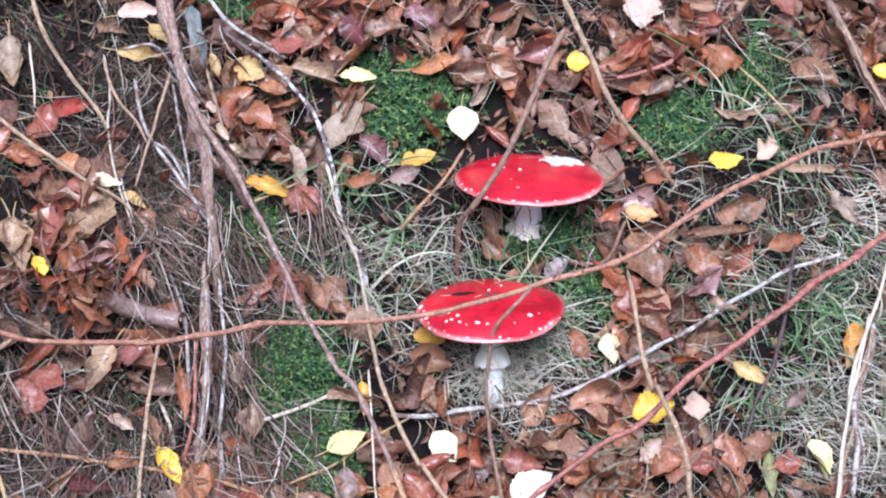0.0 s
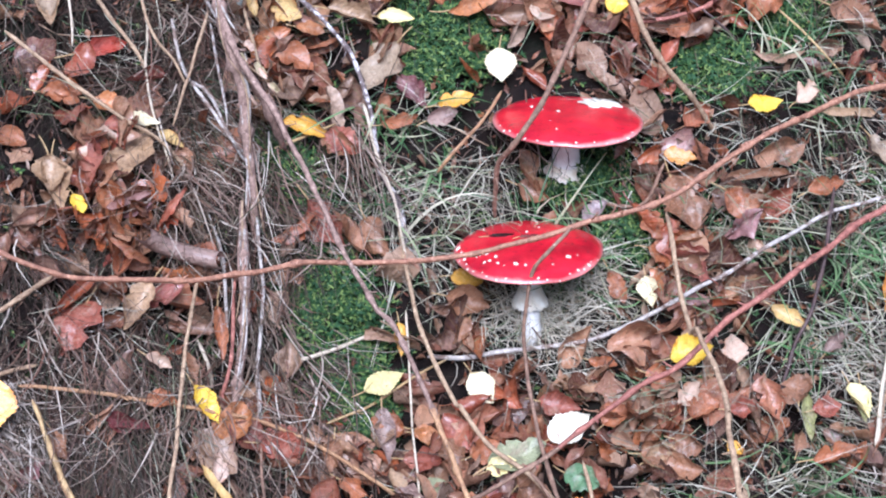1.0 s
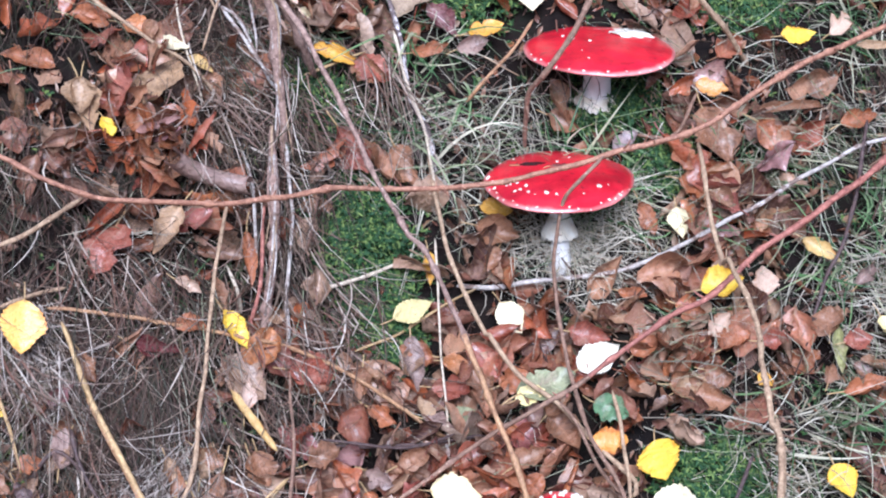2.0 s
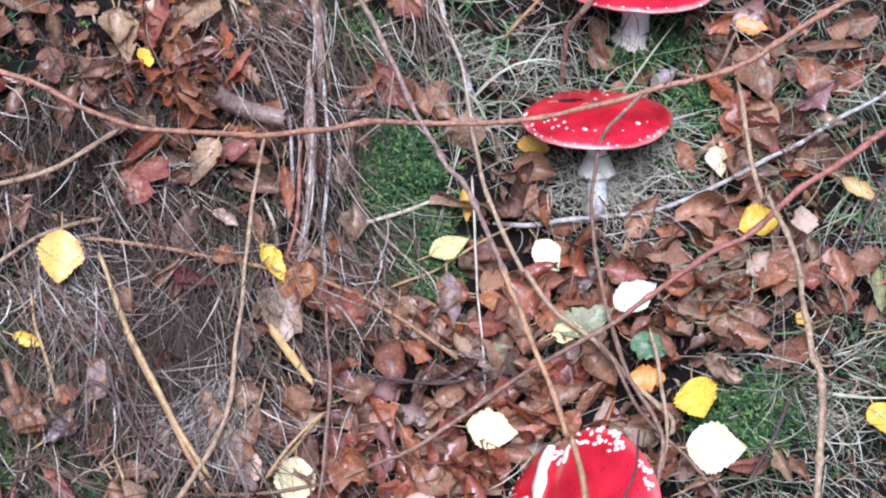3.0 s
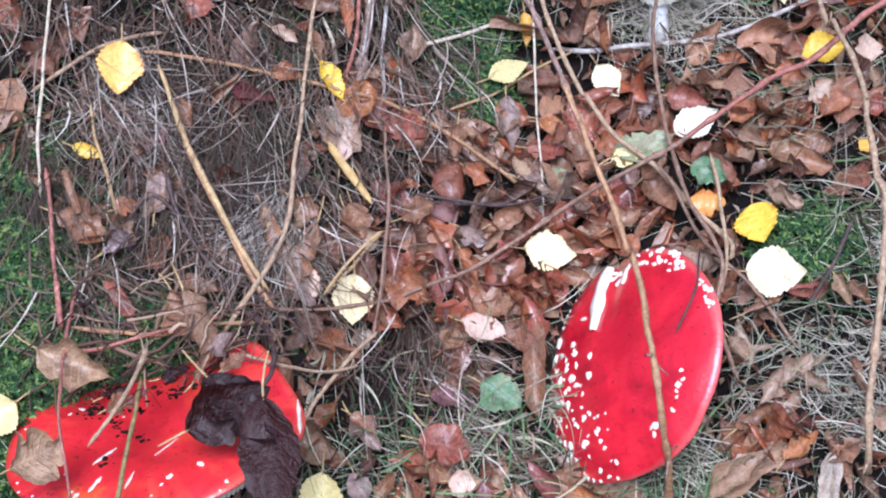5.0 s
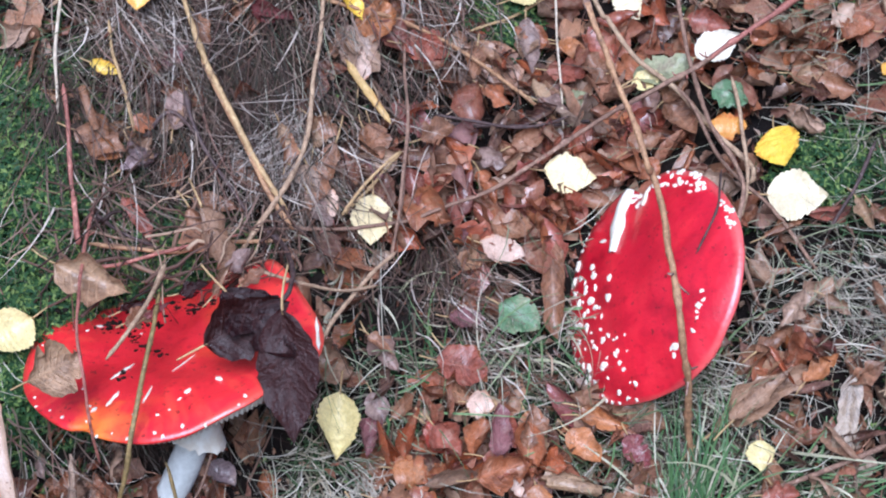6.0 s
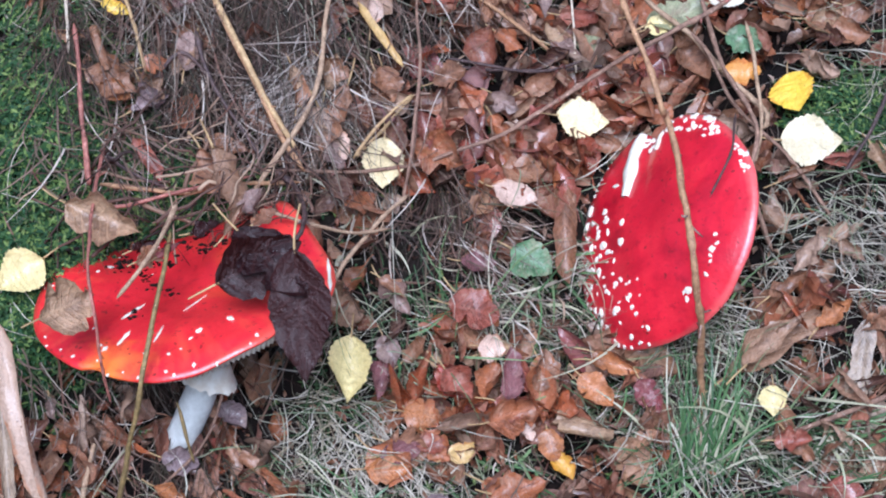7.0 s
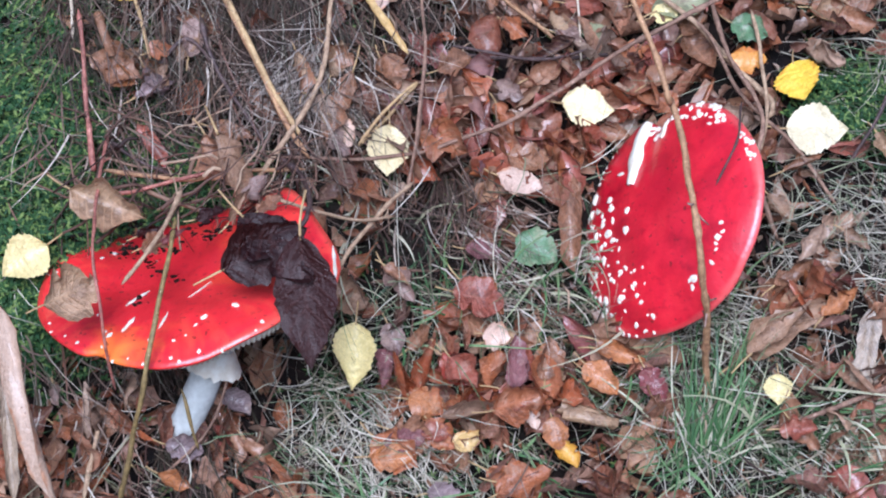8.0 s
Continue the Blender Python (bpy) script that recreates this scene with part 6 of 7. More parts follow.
fallen_leaf("oval", "brown", -0.045, -0.358, 0.036, 0.038, 0.024, 75, 0.60, "brown upright leaf behind a damp pile")
fallen_leaf("oval", "red_brown", -0.118, -0.360, 0.036, 0.036, 0.030, -60, 0.60, "red-brown damp leaf on a pile")
fallen_leaf("roll", "tan", -0.023, -0.413, 0.036, 0.046, 0.013, -28, 0.80, "tan rolled leaf across a pile")
fallen_leaf("maple", "rust", -0.086, -0.456, 0.036, 0.050, 0.040, 15, 0.60, "rust-red crumpled damp leaf low on the bank")
fallen_leaf("oval", "maroon", 0.034, -0.394, 0.036, 0.034, 0.022, -70, 0.60, "dark maroon leaf among grass blades")
fallen_leaf("maple", "grey_brown", 0.138, -0.367, 0.036, 0.070, 0.030, 32, 0.90, "large ragged grey-brown leaf in grass")
fallen_leaf("oval", "red_brown", 0.137, -0.447, 0.036, 0.032, 0.022, -10, 0.60, "dark red-brown leaf under a thin twig")


def leaf_at(kind, tint, p0, p1, width, curl, face, label, seed):
    """A leaf from one bank point to another, its face turned to the given direction."""
    a, b2 = bank(*p0), bank(*p1)
    x = (b2 - a).normalized()
    z = Vector(face)
    z = (z - x * z.dot(x)).normalized()
    verts, faces, uvs = leaf_data(kind, (b2 - a).length, width, curl, seed, 21, 8, False, kind != "maple")
    ob = new("fallen_leaf", mesh_from("fallen_leaf", verts, faces, MAT[tint], uvs=uvs))
    m = Matrix((x, z.cross(x), z)).transposed().to_4x4()
    m.translation = (a + b2) / 2
    ob.matrix_world = m
    if kind != "strip":
        leaf_stalk(ob, verts, 8, (b2 - a).length, seed)
    return tagged(ob, label, "leaf")


BACK = (-0.25, -0.85, 0.5)
leaf_at("birch", "black_brown", (-0.317, -0.285, 0.155), (-0.25, -0.262, 0.165), 0.05, 0.3, BACK, "wet black-brown leaf draped over a torn red cap", 11)
leaf_at("birch", "black_brown", (-0.259, -0.269, 0.18), (-0.261, -0.366, 0.155), 0.047, 0.35, (-0.15, -0.9, 0.4), "long dark rotting leaf hanging from a torn red cap", 15)
leaf_at("oval", "black_brown", (-0.295, -0.242, 0.155), (-0.251, -0.305, 0.175), 0.045, 0.4, BACK, "crumpled black-brown leaf folded over a torn cap", 19)
leaf_at("maple", "tan", (-0.415, -0.19, 0.085), (-0.361, -0.224, 0.1), 0.055, 0.45, BACK, "tan ragged leaf hanging above a torn cap", 20)
leaf_at("oval", "tan", (-0.447, -0.295, 0.150), (-0.406, -0.278, 0.139), 0.044, 0.35, BACK, "translucent tan leaf stuck on a torn red cap", 12)
leaf_at("maple", "grey_brown", (-0.304, -0.243, 0.135), (-0.283, -0.216, 0.132), 0.022, 0.8, BACK, "crumpled grey-brown leaf scrap on a torn cap", 70)
leaf_at("maple", "brown", (-0.282, -0.237, 0.135), (-0.26, -0.225, 0.132), 0.016, 0.8, BACK, "brown leaf scrap on a torn cap", 71)
leaf_at("maple", "brown_grey", (-0.288, -0.219, 0.115), (-0.266, -0.202, 0.112), 0.022, 0.8, BACK, "withered leaf scrap above a torn cap", 72)
leaf_at("maple", "maroon", (-0.356, -0.253, 0.135), (-0.336, -0.243, 0.132), 0.014, 0.8, BACK, "dark wet leaf scrap on a torn cap", 73)
leaf_at("maple", "black_brown", (-0.328, -0.235, 0.125), (-0.303, -0.228, 0.122), 0.016, 0.8, BACK, "black leaf scrap on a torn cap", 74)
leaf_at("maple", "black_brown", (-0.374, -0.244, 0.125), (-0.351, -0.236, 0.122), 0.014, 0.8, BACK, "black leaf scrap on a torn cap", 75)
leaf_at("oval", "black_brown", (0.144, 0.146, 0.05), (0.172, 0.145, 0.05), 0.004, 0.6, BACK, "dark wet leaf scrap on a red cap", 81)
leaf_at("oval", "maroon", (0.175, 0.143, 0.046), (0.195, 0.143, 0.046), 0.003, 0.6, BACK, "small dark leaf scrap on a red cap", 82)
leaf_at("strip", "buff", (-0.48, -0.275, 0.1), (-0.452, -0.434, 0.08), 0.024, 0.95, BACK, "long pale pinkish dry leaf curling upward", 23)
leaf_at("strip", "grey_tan", (-0.478, -0.295, 0.06), (-0.484, -0.421, 0.05), 0.012, 0.5, BACK, "narrow tan dry leaf beside a pale one", 14)
leaf_at("oval", "brown", (-0.373, -0.256, 0.138), (-0.349, -0.247, 0.127), 0.018, 0.4, BACK, "small brown leaf lying on a torn red cap", 16)
leaf_at("maple", "grey_brown", (-0.290, -0.155, 0.059), (-0.279, -0.233, 0.112), 0.034, 0.7, BACK, "crumpled grey-brown leaf behind a torn red cap", 17)
leaf_at("maple", "brown", (-0.302, -0.147, 0.051), (-0.290, -0.195, 0.065), 0.040, 0.8, BACK, "withered brown leaf above a torn red cap", 18)

leaf_at("strip", "cream", (-0.066, 0.335, 0.103), (-0.057, 0.327, 0.091), 0.007, 0.6, BACK, "scrap of pale bark peeling from a stem", 50)
leaf_at("strip", "cream", (-0.053, 0.322, 0.101), (-0.041, 0.316, 0.088), 0.008, 0.6, BACK, "scrap of pale bark peeling from a stem", 51)
leaf_at("strip", "cream", (-0.041, 0.302, 0.099), (-0.032, 0.299, 0.087), 0.007, 0.6, BACK, "scrap of pale bark peeling from a stem", 52)
leaf_at("strip", "cream_pink", (-0.066, 0.334, 0.1), (-0.059, 0.325, 0.094), 0.007, 0.7, BACK, "scrap of pale bark peeling from a stem", 60)
leaf_at("strip", "cream_pink", (-0.056, 0.347, 0.1), (-0.048, 0.339, 0.094), 0.007, 0.7, BACK, "scrap of pale bark peeling from a stem", 61)
leaf_at("strip", "cream_pink", (-0.05, 0.32, 0.095), (-0.041, 0.311, 0.089), 0.007, 0.7, BACK, "scrap of pale bark peeling from a stem", 62)
leaf_at("strip", "cream_pink", (-0.041, 0.307, 0.09), (-0.035, 0.298, 0.08399999999999999), 0.007, 0.7, BACK, "scrap of pale bark peeling from a stem", 63)
leaf_at("strip", "cream_pink", (-0.059, 0.302, 0.08), (-0.05, 0.293, 0.074), 0.007, 0.7, BACK, "scrap of pale bark peeling from a stem", 64)
leaf_at("strip", "cream_pink", (-0.071, 0.355, 0.105), (-0.062, 0.347, 0.09899999999999999), 0.007, 0.7, BACK, "scrap of pale bark peeling from a stem", 65)

def tangle(u, v, h, wide, tall, deep, count, seed, label):
    """A loose heap of thin dead twigs and stalks."""
    rng = random.Random(seed)
    bm = bmesh.new()
    for i in range(count):
        p = Vector((u + rng.uniform(-wide, wide), v + rng.uniform(-tall, tall), h + rng.uniform(-deep, deep)))
        n, a = rng.uniform(0.02, 0.08), rng.gauss(0.2, 0.8)
        pts = []
        for k in range(5):
            t = k / 4 - 0.5
            pts.append(bank(p.x + math.cos(a) * n * t + rng.gauss(0, 0.002), p.y + math.sin(a) * n * t + rng.gauss(0, 0.002), p.z + rng.gauss(0, 0.004)))
        r = min(0.0022, 0.0004 + rng.expovariate(2000))
        tube(bm, smooth_line(pts, 0.006), lambda s: r * (1 - 0.4 * s), 5, 0.2, i)
    return tagged(part("twig_tangle", bm, MAT["crumb"]), label, "twigs", kind="stuff")


tangle(-0.327, -0.200, 0.073, 0.085, 0.022, 0.025, 45, 41, "tangle of thin dead twigs behind a torn cap")
tangle(-0.264, -0.200, 0.072, 0.05, 0.03, 0.03, 32, 42, "tangle of thin dead stalks above a torn cap")
tangle(-0.354, -0.144, 0.045, 0.06, 0.03, 0.02, 30, 43, "dead stalks lying in moss and grass")


def soil_crumbs(spots, seed):
    """Crumbs of wet soil; spots: bank point, spread, how many."""
    rng = random.Random(seed)
    bm = bmesh.new()
    for p, wide, count in spots:
        for i in range(count):
            if i % 7 == 0:
                mid = (p[0] + rng.gauss(0, wide), p[1] + rng.gauss(0, wide * 0.5), p[2] + rng.gauss(0, 0.003))
            c = bank(mid[0] + rng.gauss(0, 0.0036), mid[1] + rng.gauss(0, 0.0026), mid[2] + rng.gauss(0, 0.001))
            r = min(0.0018, 0.0004 + rng.expovariate(1300))
            wide2 = rng.uniform(0.8, 1.8)
            got = bmesh.ops.create_icosphere(bm, subdivisions=1, radius=r, matrix=Matrix.Translation(c))
            for q in got["verts"]:
                d = q.co - c
                q.co = c + Vector((d.x * wide2, d.y, d.z * 0.6)) * (1 + 1.2 * noise.noise(q.co * 700))
    return tagged(part("soil_crumbs", bm, MAT["humus"]), "crumbs of wet dark soil on a torn cap", "soil", kind="stuff")


soil_crumbs([((-0.361, -0.258, 0.126), 0.02, 80), ((-0.391, -0.249, 0.119), 0.018, 50), ((-0.321, -0.240, 0.116), 0.022, 60), ((-0.354, -0.284, 0.137), 0.02, 22)], 9)


# ---- grass, moss and litter ----
PATCH = {}
PATCH["moss"] = [(0.528, 0.363, 0.036, 0.023), (-0.435, -0.148, 0.065, 0.108), (-0.463, -0.238, 0.032, 0.061), (0.005, 0.107, 0.036, 0.066), (0.007, 0.030, 0.027, 0.030), (0.165, 0.389, 0.041, 0.039), (0.428, 0.308, 0.035, 0.026), (0.026, 0.523, 0.030, 0.020), (0.306, 0.157, 0.023, 0.028), (0.260, -0.171, 0.031, 0.028), (0.274, 0.228, 0.035, 0.019), (0.254, 0.213, 0.029, 0.010), (-0.019, 0.258, 0.028, 0.037), (-0.319, -0.173, 0.043, 0.031)]
PATCH["green"] = [(0.085, 0.24, 0.055, 0.05), (0.2, 0.2, 0.04, 0.02), (0.325, -0.150, 0.05, 0.04), (0.514, 0.339, 0.06, 0.05), (0.262, -0.185, 0.03, 0.03), (-0.038, -0.313, 0.078, 0.075), (0.080, -0.395, 0.045, 0.06), (0.15, -0.46, 0.04, 0.035), (-0.112, -0.422, 0.071, 0.037), (0.340, -0.128, 0.057, 0.040), (0.531, 0.353, 0.066, 0.046), (0.497, 0.072, 0.074, 0.075), (-0.160, -0.308, 0.058, 0.058), (0.369, 0.109, 0.051, 0.050), (0.264, 0.134, 0.034, 0.037)]
PATCH["straw"] = [(0.265, -0.258, 0.04, 0.04), (0.213, -0.345, 0.03, 0.05), (0.42, 0.0, 0.05, 0.05), (0.202, -0.267, 0.044, 0.043), (-0.226, -0.388, 0.042, 0.036), (0.224, -0.283, 0.039, 0.080), (0.493, -0.038, 0.055, 0.073), (0.123, 0.240, 0.051, 0.050), (0.227, 0.090, 0.062, 0.049), (0.503, 0.228, 0.088, 0.039), (0.108, -0.399, 0.072, 0.063)]
PATCH["thatch"] = [(-0.333, 0.134, 0.05, 0.04), (-0.342, 0.182, 0.05, 0.03), (-0.284, 0.110, 0.04, 0.03), (-0.404, -0.379, 0.037, 0.025), (-0.102, 0.359, 0.095, 0.116), (-0.045, 0.176, 0.038, 0.144), (-0.257, -0.002, 0.119, 0.087), (-0.254, -0.042, 0.109, 0.087), (-0.102, -0.153, 0.061, 0.061), (-0.194, -0.069, 0.064, 0.054), (-0.345, -0.085, 0.076, 0.084), (-0.231, 0.067, 0.076, 0.044), (-0.124, -0.186, 0.045, 0.049)]
PATCH["clump"] = [(0.305, -0.225, 0.025, 0.03), (0.265, -0.262, 0.03, 0.035), (0.228, -0.31, 0.02, 0.04), (0.174, 0.102, 0.022, 0.018), (0.228, 0.119, 0.023, 0.031), (0.206, 0.071, 0.034, 0.025), (0.232, 0.103, 0.031, 0.025), (-0.221, -0.388, 0.042, 0.031), (-0.209, -0.432, 0.037, 0.021), (0.507, -0.028, 0.028, 0.049), (0.572, 0.162, 0.035, 0.039), (0.100, -0.353, 0.029, 0.011)]
PATCH["stalks"] = [(-0.125, 0.35, 0.045, 0.09), (-0.06, 0.28, 0.04, 0.1), (0.05, 0.25, 0.05, 0.06)]
PATCH["tuft"] = [(0.062, -0.441, 0.011, 0.011), (0.045, -0.423, 0.010, 0.011), (0.080, -0.430, 0.010, 0.011)]
PATCH["matted"] = [(-0.25, 0.04, 0.07, 0.04), (-0.2, -0.03, 0.06, 0.05), (-0.1, -0.13, 0.03, 0.03), (-0.06, 0.17, 0.02, 0.1)]
PATCH["pile"] = [(-0.101, -0.385, 0.062, 0.050), (0.118, -0.044, 0.123, 0.035), (0.342, 0.115, 0.034, 0.075), (0.163, -0.351, 0.029, 0.021), (-0.201, 0.241, 0.047, 0.069), (0.118, 0.476, 0.095, 0.026), (-0.010, -0.137, 0.119, 0.051), (0.425, 0.380, 0.096, 0.033), (-0.008, -0.170, 0.061, 0.039)]
PATCH["bare"] = [(-0.24, 0.275, 0.03, 0.028), (-0.16, 0.42, 0.06, 0.05), (-0.305, -0.155, 0.05, 0.03), (-0.199, 0.432, 0.050, 0.036), (-0.101, 0.493, 0.046, 0.025), (0.073, 0.370, 0.029, 0.025), (-0.227, 0.315, 0.048, 0.041), (-0.240, -0.082, 0.029, 0.021), (-0.152, 0.493, 0.028, 0.025), (-0.069, 0.200, 0.016, 0.036), (0.159, 0.276, 0.035, 0.019), (-0.417, -0.308, 0.028, 0.025), (-0.052, -0.078, 0.042, 0.020), (-0.112, -0.202, 0.025, 0.033), (0.290, 0.200, 0.034, 0.016), (-0.328, -0.134, 0.043, 0.021), (0.054, 0.272, 0.028, 0.025)]
PATCH["leafy"] = [(0.13, -0.42, 0.05, 0.04), (0.05, -0.36, 0.05, 0.03), (0.2, -0.41, 0.04, 0.05), (0.192, -0.237, 0.045, 0.049), (0.033, -0.148, 0.036, 0.034), (-0.416, -0.368, 0.064, 0.040), (-0.315, -0.395, 0.042, 0.030), (0.003, -0.420, 0.048, 0.058), (0.191, -0.462, 0.033, 0.047), (0.147, 0.471, 0.119, 0.046), (0.118, -0.044, 0.177, 0.059), (0.000, -0.138, 0.145, 0.074), (-0.096, -0.385, 0.077, 0.047), (0.344, 0.079, 0.067, 0.123), (-0.222, 0.242, 0.058, 0.063), (0.368, 0.396, 0.179, 0.052), (0.628, 0.401, 0.093, 0.041), (-0.006, -0.159, 0.101, 0.072), (0.185, -0.316, 0.058, 0.064), (-0.134, -0.089, 0.061, 0.033), (0.032, 0.400, 0.075, 0.076)]


def share(kind, u, v):
    """How much a spot belongs to moss, green grass, straw or leaves, 0 to 1."""
    best = 0.0
    for x, y, a, b2 in PATCH[kind]:
        best = max(best, math.exp(-0.5 * (((u - x) / a) ** 2 + ((v - y) / b2) ** 2) ** 1.5))
    return best


U0, U1, V0, V1 = -0.60, 0.80, -0.62, 0.62


def blades(name, count, material, density, length, width, lift, heading, label, category, seed, segs=4, droop=1.0, tuft=0.75, fan=16, sway=0.4, loose=0.012, rise=(0, 0), gaps=0.0, hump=0.0):
    """Many thin blades in tufts as one mesh. heading: (mean, spread) in degrees in the bank's plane; lift: how far they rise."""
    rng = random.Random(seed)
    verts, faces = [], []
    made, spot = 0, None
    while made < count:
        if spot is None or rng.random() > tuft:
            u, v = rng.uniform(U0, U1), rng.uniform(V0, V1)
            if rng.random() > density(u, v) * (1 - 0.5 * share("bare", u, v)) * (1 - 0.85 * share("moss", u, v)):
                continue
            if gaps and rng.random() < gaps * (0.5 - 1.6 * noise.noise(Vector((u * 38, v * 22, seed)))):
                continue
            g = noise.noise(Vector((u * 7, v * 7, seed)))
            spot = (u, v, rng.gauss(heading[0] + 40 * g, heading[1]))
        u, v = spot[0] + rng.gauss(0, loose), spot[1] + rng.gauss(0, loose)
        made += 1
        a = radians(rng.gauss(spot[2], fan))
        n = rng.uniform(*length) * (0.6 + 0.8 * rng.random())
        w = rng.uniform(*width)
        up = rng.uniform(*lift)
        z = relief(u, v) - 0.002 + rng.uniform(*rise) + hump * noise.noise(Vector((u * 32, v * 24, 2)))
        turn = rng.gauss(0, sway)
        for i in range(segs + 1):
            t = i / segs
            aa = a + turn * t
            cu, cv = math.cos(aa), math.sin(aa)
            uu, vv = u + cu * n * t, v + cv * n * t
            h = z + (relief(uu, vv) - relief(u, v) if t else 0) + up * n * (t * 1.6 - droop * t * t) + 0.004
            ww = w * (1 - t * 0.85) * (0.7 + 0.3 * (t > 0))
            p = bank(uu, vv, h)
            q = Vector((-cv, 0, 0)) + UP * cu
            q = q * 0.85 + OUT * rng.uniform(-0.4, 0.4) if i == 0 else last
            last = q
            verts += [p - q * ww, p + q * ww]
            if i:
                k = len(verts)
                faces.append((k - 4, k - 3, k - 1, k - 2))
    ob = new(name, mesh_from(name, verts, faces, MAT[material], smooth=True))
    return tagged(ob, label, category, kind="stuff")


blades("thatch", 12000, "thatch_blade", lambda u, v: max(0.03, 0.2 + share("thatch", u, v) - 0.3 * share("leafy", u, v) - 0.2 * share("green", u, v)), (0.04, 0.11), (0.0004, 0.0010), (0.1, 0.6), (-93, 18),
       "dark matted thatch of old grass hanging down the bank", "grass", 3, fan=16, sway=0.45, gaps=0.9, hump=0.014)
blades("withered_grass", 2500, "withered_blade", lambda u, v: max(0.0, share("thatch", u, v) - 0.3 * share("leafy", u, v)) + 0.04, (0.03, 0.085), (0.0005, 0.0015), (0.3, 0.9), (-91, 18),
       "grey-brown withered grass hanging over the thatch", "grass", 12, segs=5, fan=15, tuft=0.5, sway=0.8, loose=0.02, rise=(0.0, 0.018), gaps=1.5, hump=0.016)
blades("matted_straw", 480, "matted_blade", lambda u, v: share("matted", u, v), (0.03, 0.07), (0.0004, 0.0011), (0.2, 0.7), (-100, 22),
       "matted silver-grey dead grass", "grass", 19, segs=5, fan=18, tuft=0.5, sway=0.7, loose=0.015, rise=(0.004, 0.02), gaps=0.8, hump=0.014)
blades("loose_grass", 1500, "loose_blade", lambda u, v: 0.3 + 0.5 * share("green", u, v) + 0.5 * share("straw", u, v) - 0.5 * share("thatch", u, v) - share("moss", u, v), (0.025, 0.07), (0.0003, 0.0009), (0.3, 1.0), (-85, 50),
       "single thin grass blades standing between the fallen leaves", "grass", 14, segs=5, fan=40, tuft=0.6, sway=0.7, loose=0.018, rise=(0.006, 0.028))
blades("dry_grass", 2400, "dry_blade", lambda u, v: max(0.03, 0.14 + share("straw", u, v) - 0.2 * share("leafy", u, v)), (0.03, 0.085), (0.0004, 0.0011), (0.2, 0.8), (-90, 35),
       "pale withered grass blades among leaves", "grass", 4, fan=34, tuft=0.5, sway=0.8)
blades("green_grass", 3700, "green_blade", lambda u, v: 0.05 + share("green", u, v) - 0.7 * share("pile", u, v), (0.02, 0.055), (0.0006, 0.0015), (0.2, 0.9), (-80, 60),
       "short green grass growing between fallen leaves", "grass", 5, fan=40, tuft=0.55, sway=0.7)
blades("straw_stalks", 360, "dry_blade", lambda u, v: 0.12 + share("straw", u, v) + 0.9 * share("thatch", u, v), (0.06, 0.14), (0.0005, 0.0010), (0.15, 0.4), (-88, 24),
       "long bleached straw stalks hanging over the bank", "grass", 7, segs=5, tuft=0.3)
blades("dry_stalks", 60, "withered_blade", lambda u, v: share("stalks", u, v), (0.06, 0.13), (0.0006, 0.0012), (0.1, 0.5), (-84, 16),
       "long bleached stalks hanging round dead stems", "grass", 16, segs=5, tuft=0.2, fan=14, sway=0.4, rise=(0.005, 0.04))
blades("straw_clumps", 1500, "pale_blade", lambda u, v: share("clump", u, v) ** 1.5, (0.02, 0.05), (0.0004, 0.0011), (0.3, 0.9), (-88, 32),
       "clumps of pale bleached grass beside toadstools", "grass", 9, segs=6, fan=32, tuft=0.35, sway=1.1, loose=0.02, rise=(0.0, 0.014))
blades("grass_tuft", 90, "broad_blade", lambda u, v: share("tuft", u, v), (0.05, 0.1), (0.001, 0.002), (0.3, 0.8), (84, 14),
       "tuft of long green grass blades before a red cap", "grass", 17, segs=7, tuft=0.3, fan=14, sway=0.3, loose=0.01, hump=0.016)
blades("long_grass", 100, "broad_blade", lambda u, v: share("green", u, v) - 0.5 * share("pile", u, v), (0.05, 0.085), (0.0012, 0.0022), (0.4, 0.8), (-50, 45),
       "long bent blades of green grass", "grass", 18, segs=7, tuft=0.1, fan=30, sway=0.9, rise=(0.004, 0.015))
blades("broad_grass", 560, "broad_blade", lambda u, v: share("green", u, v) - 0.8 * share("pile", u, v), (0.03, 0.08), (0.0012, 0.0023), (0.3, 0.9), (-60, 80),
       "broad bluish-green grass blades among leaves", "grass", 6, segs=6, tuft=0.5, fan=45, sway=0.6)


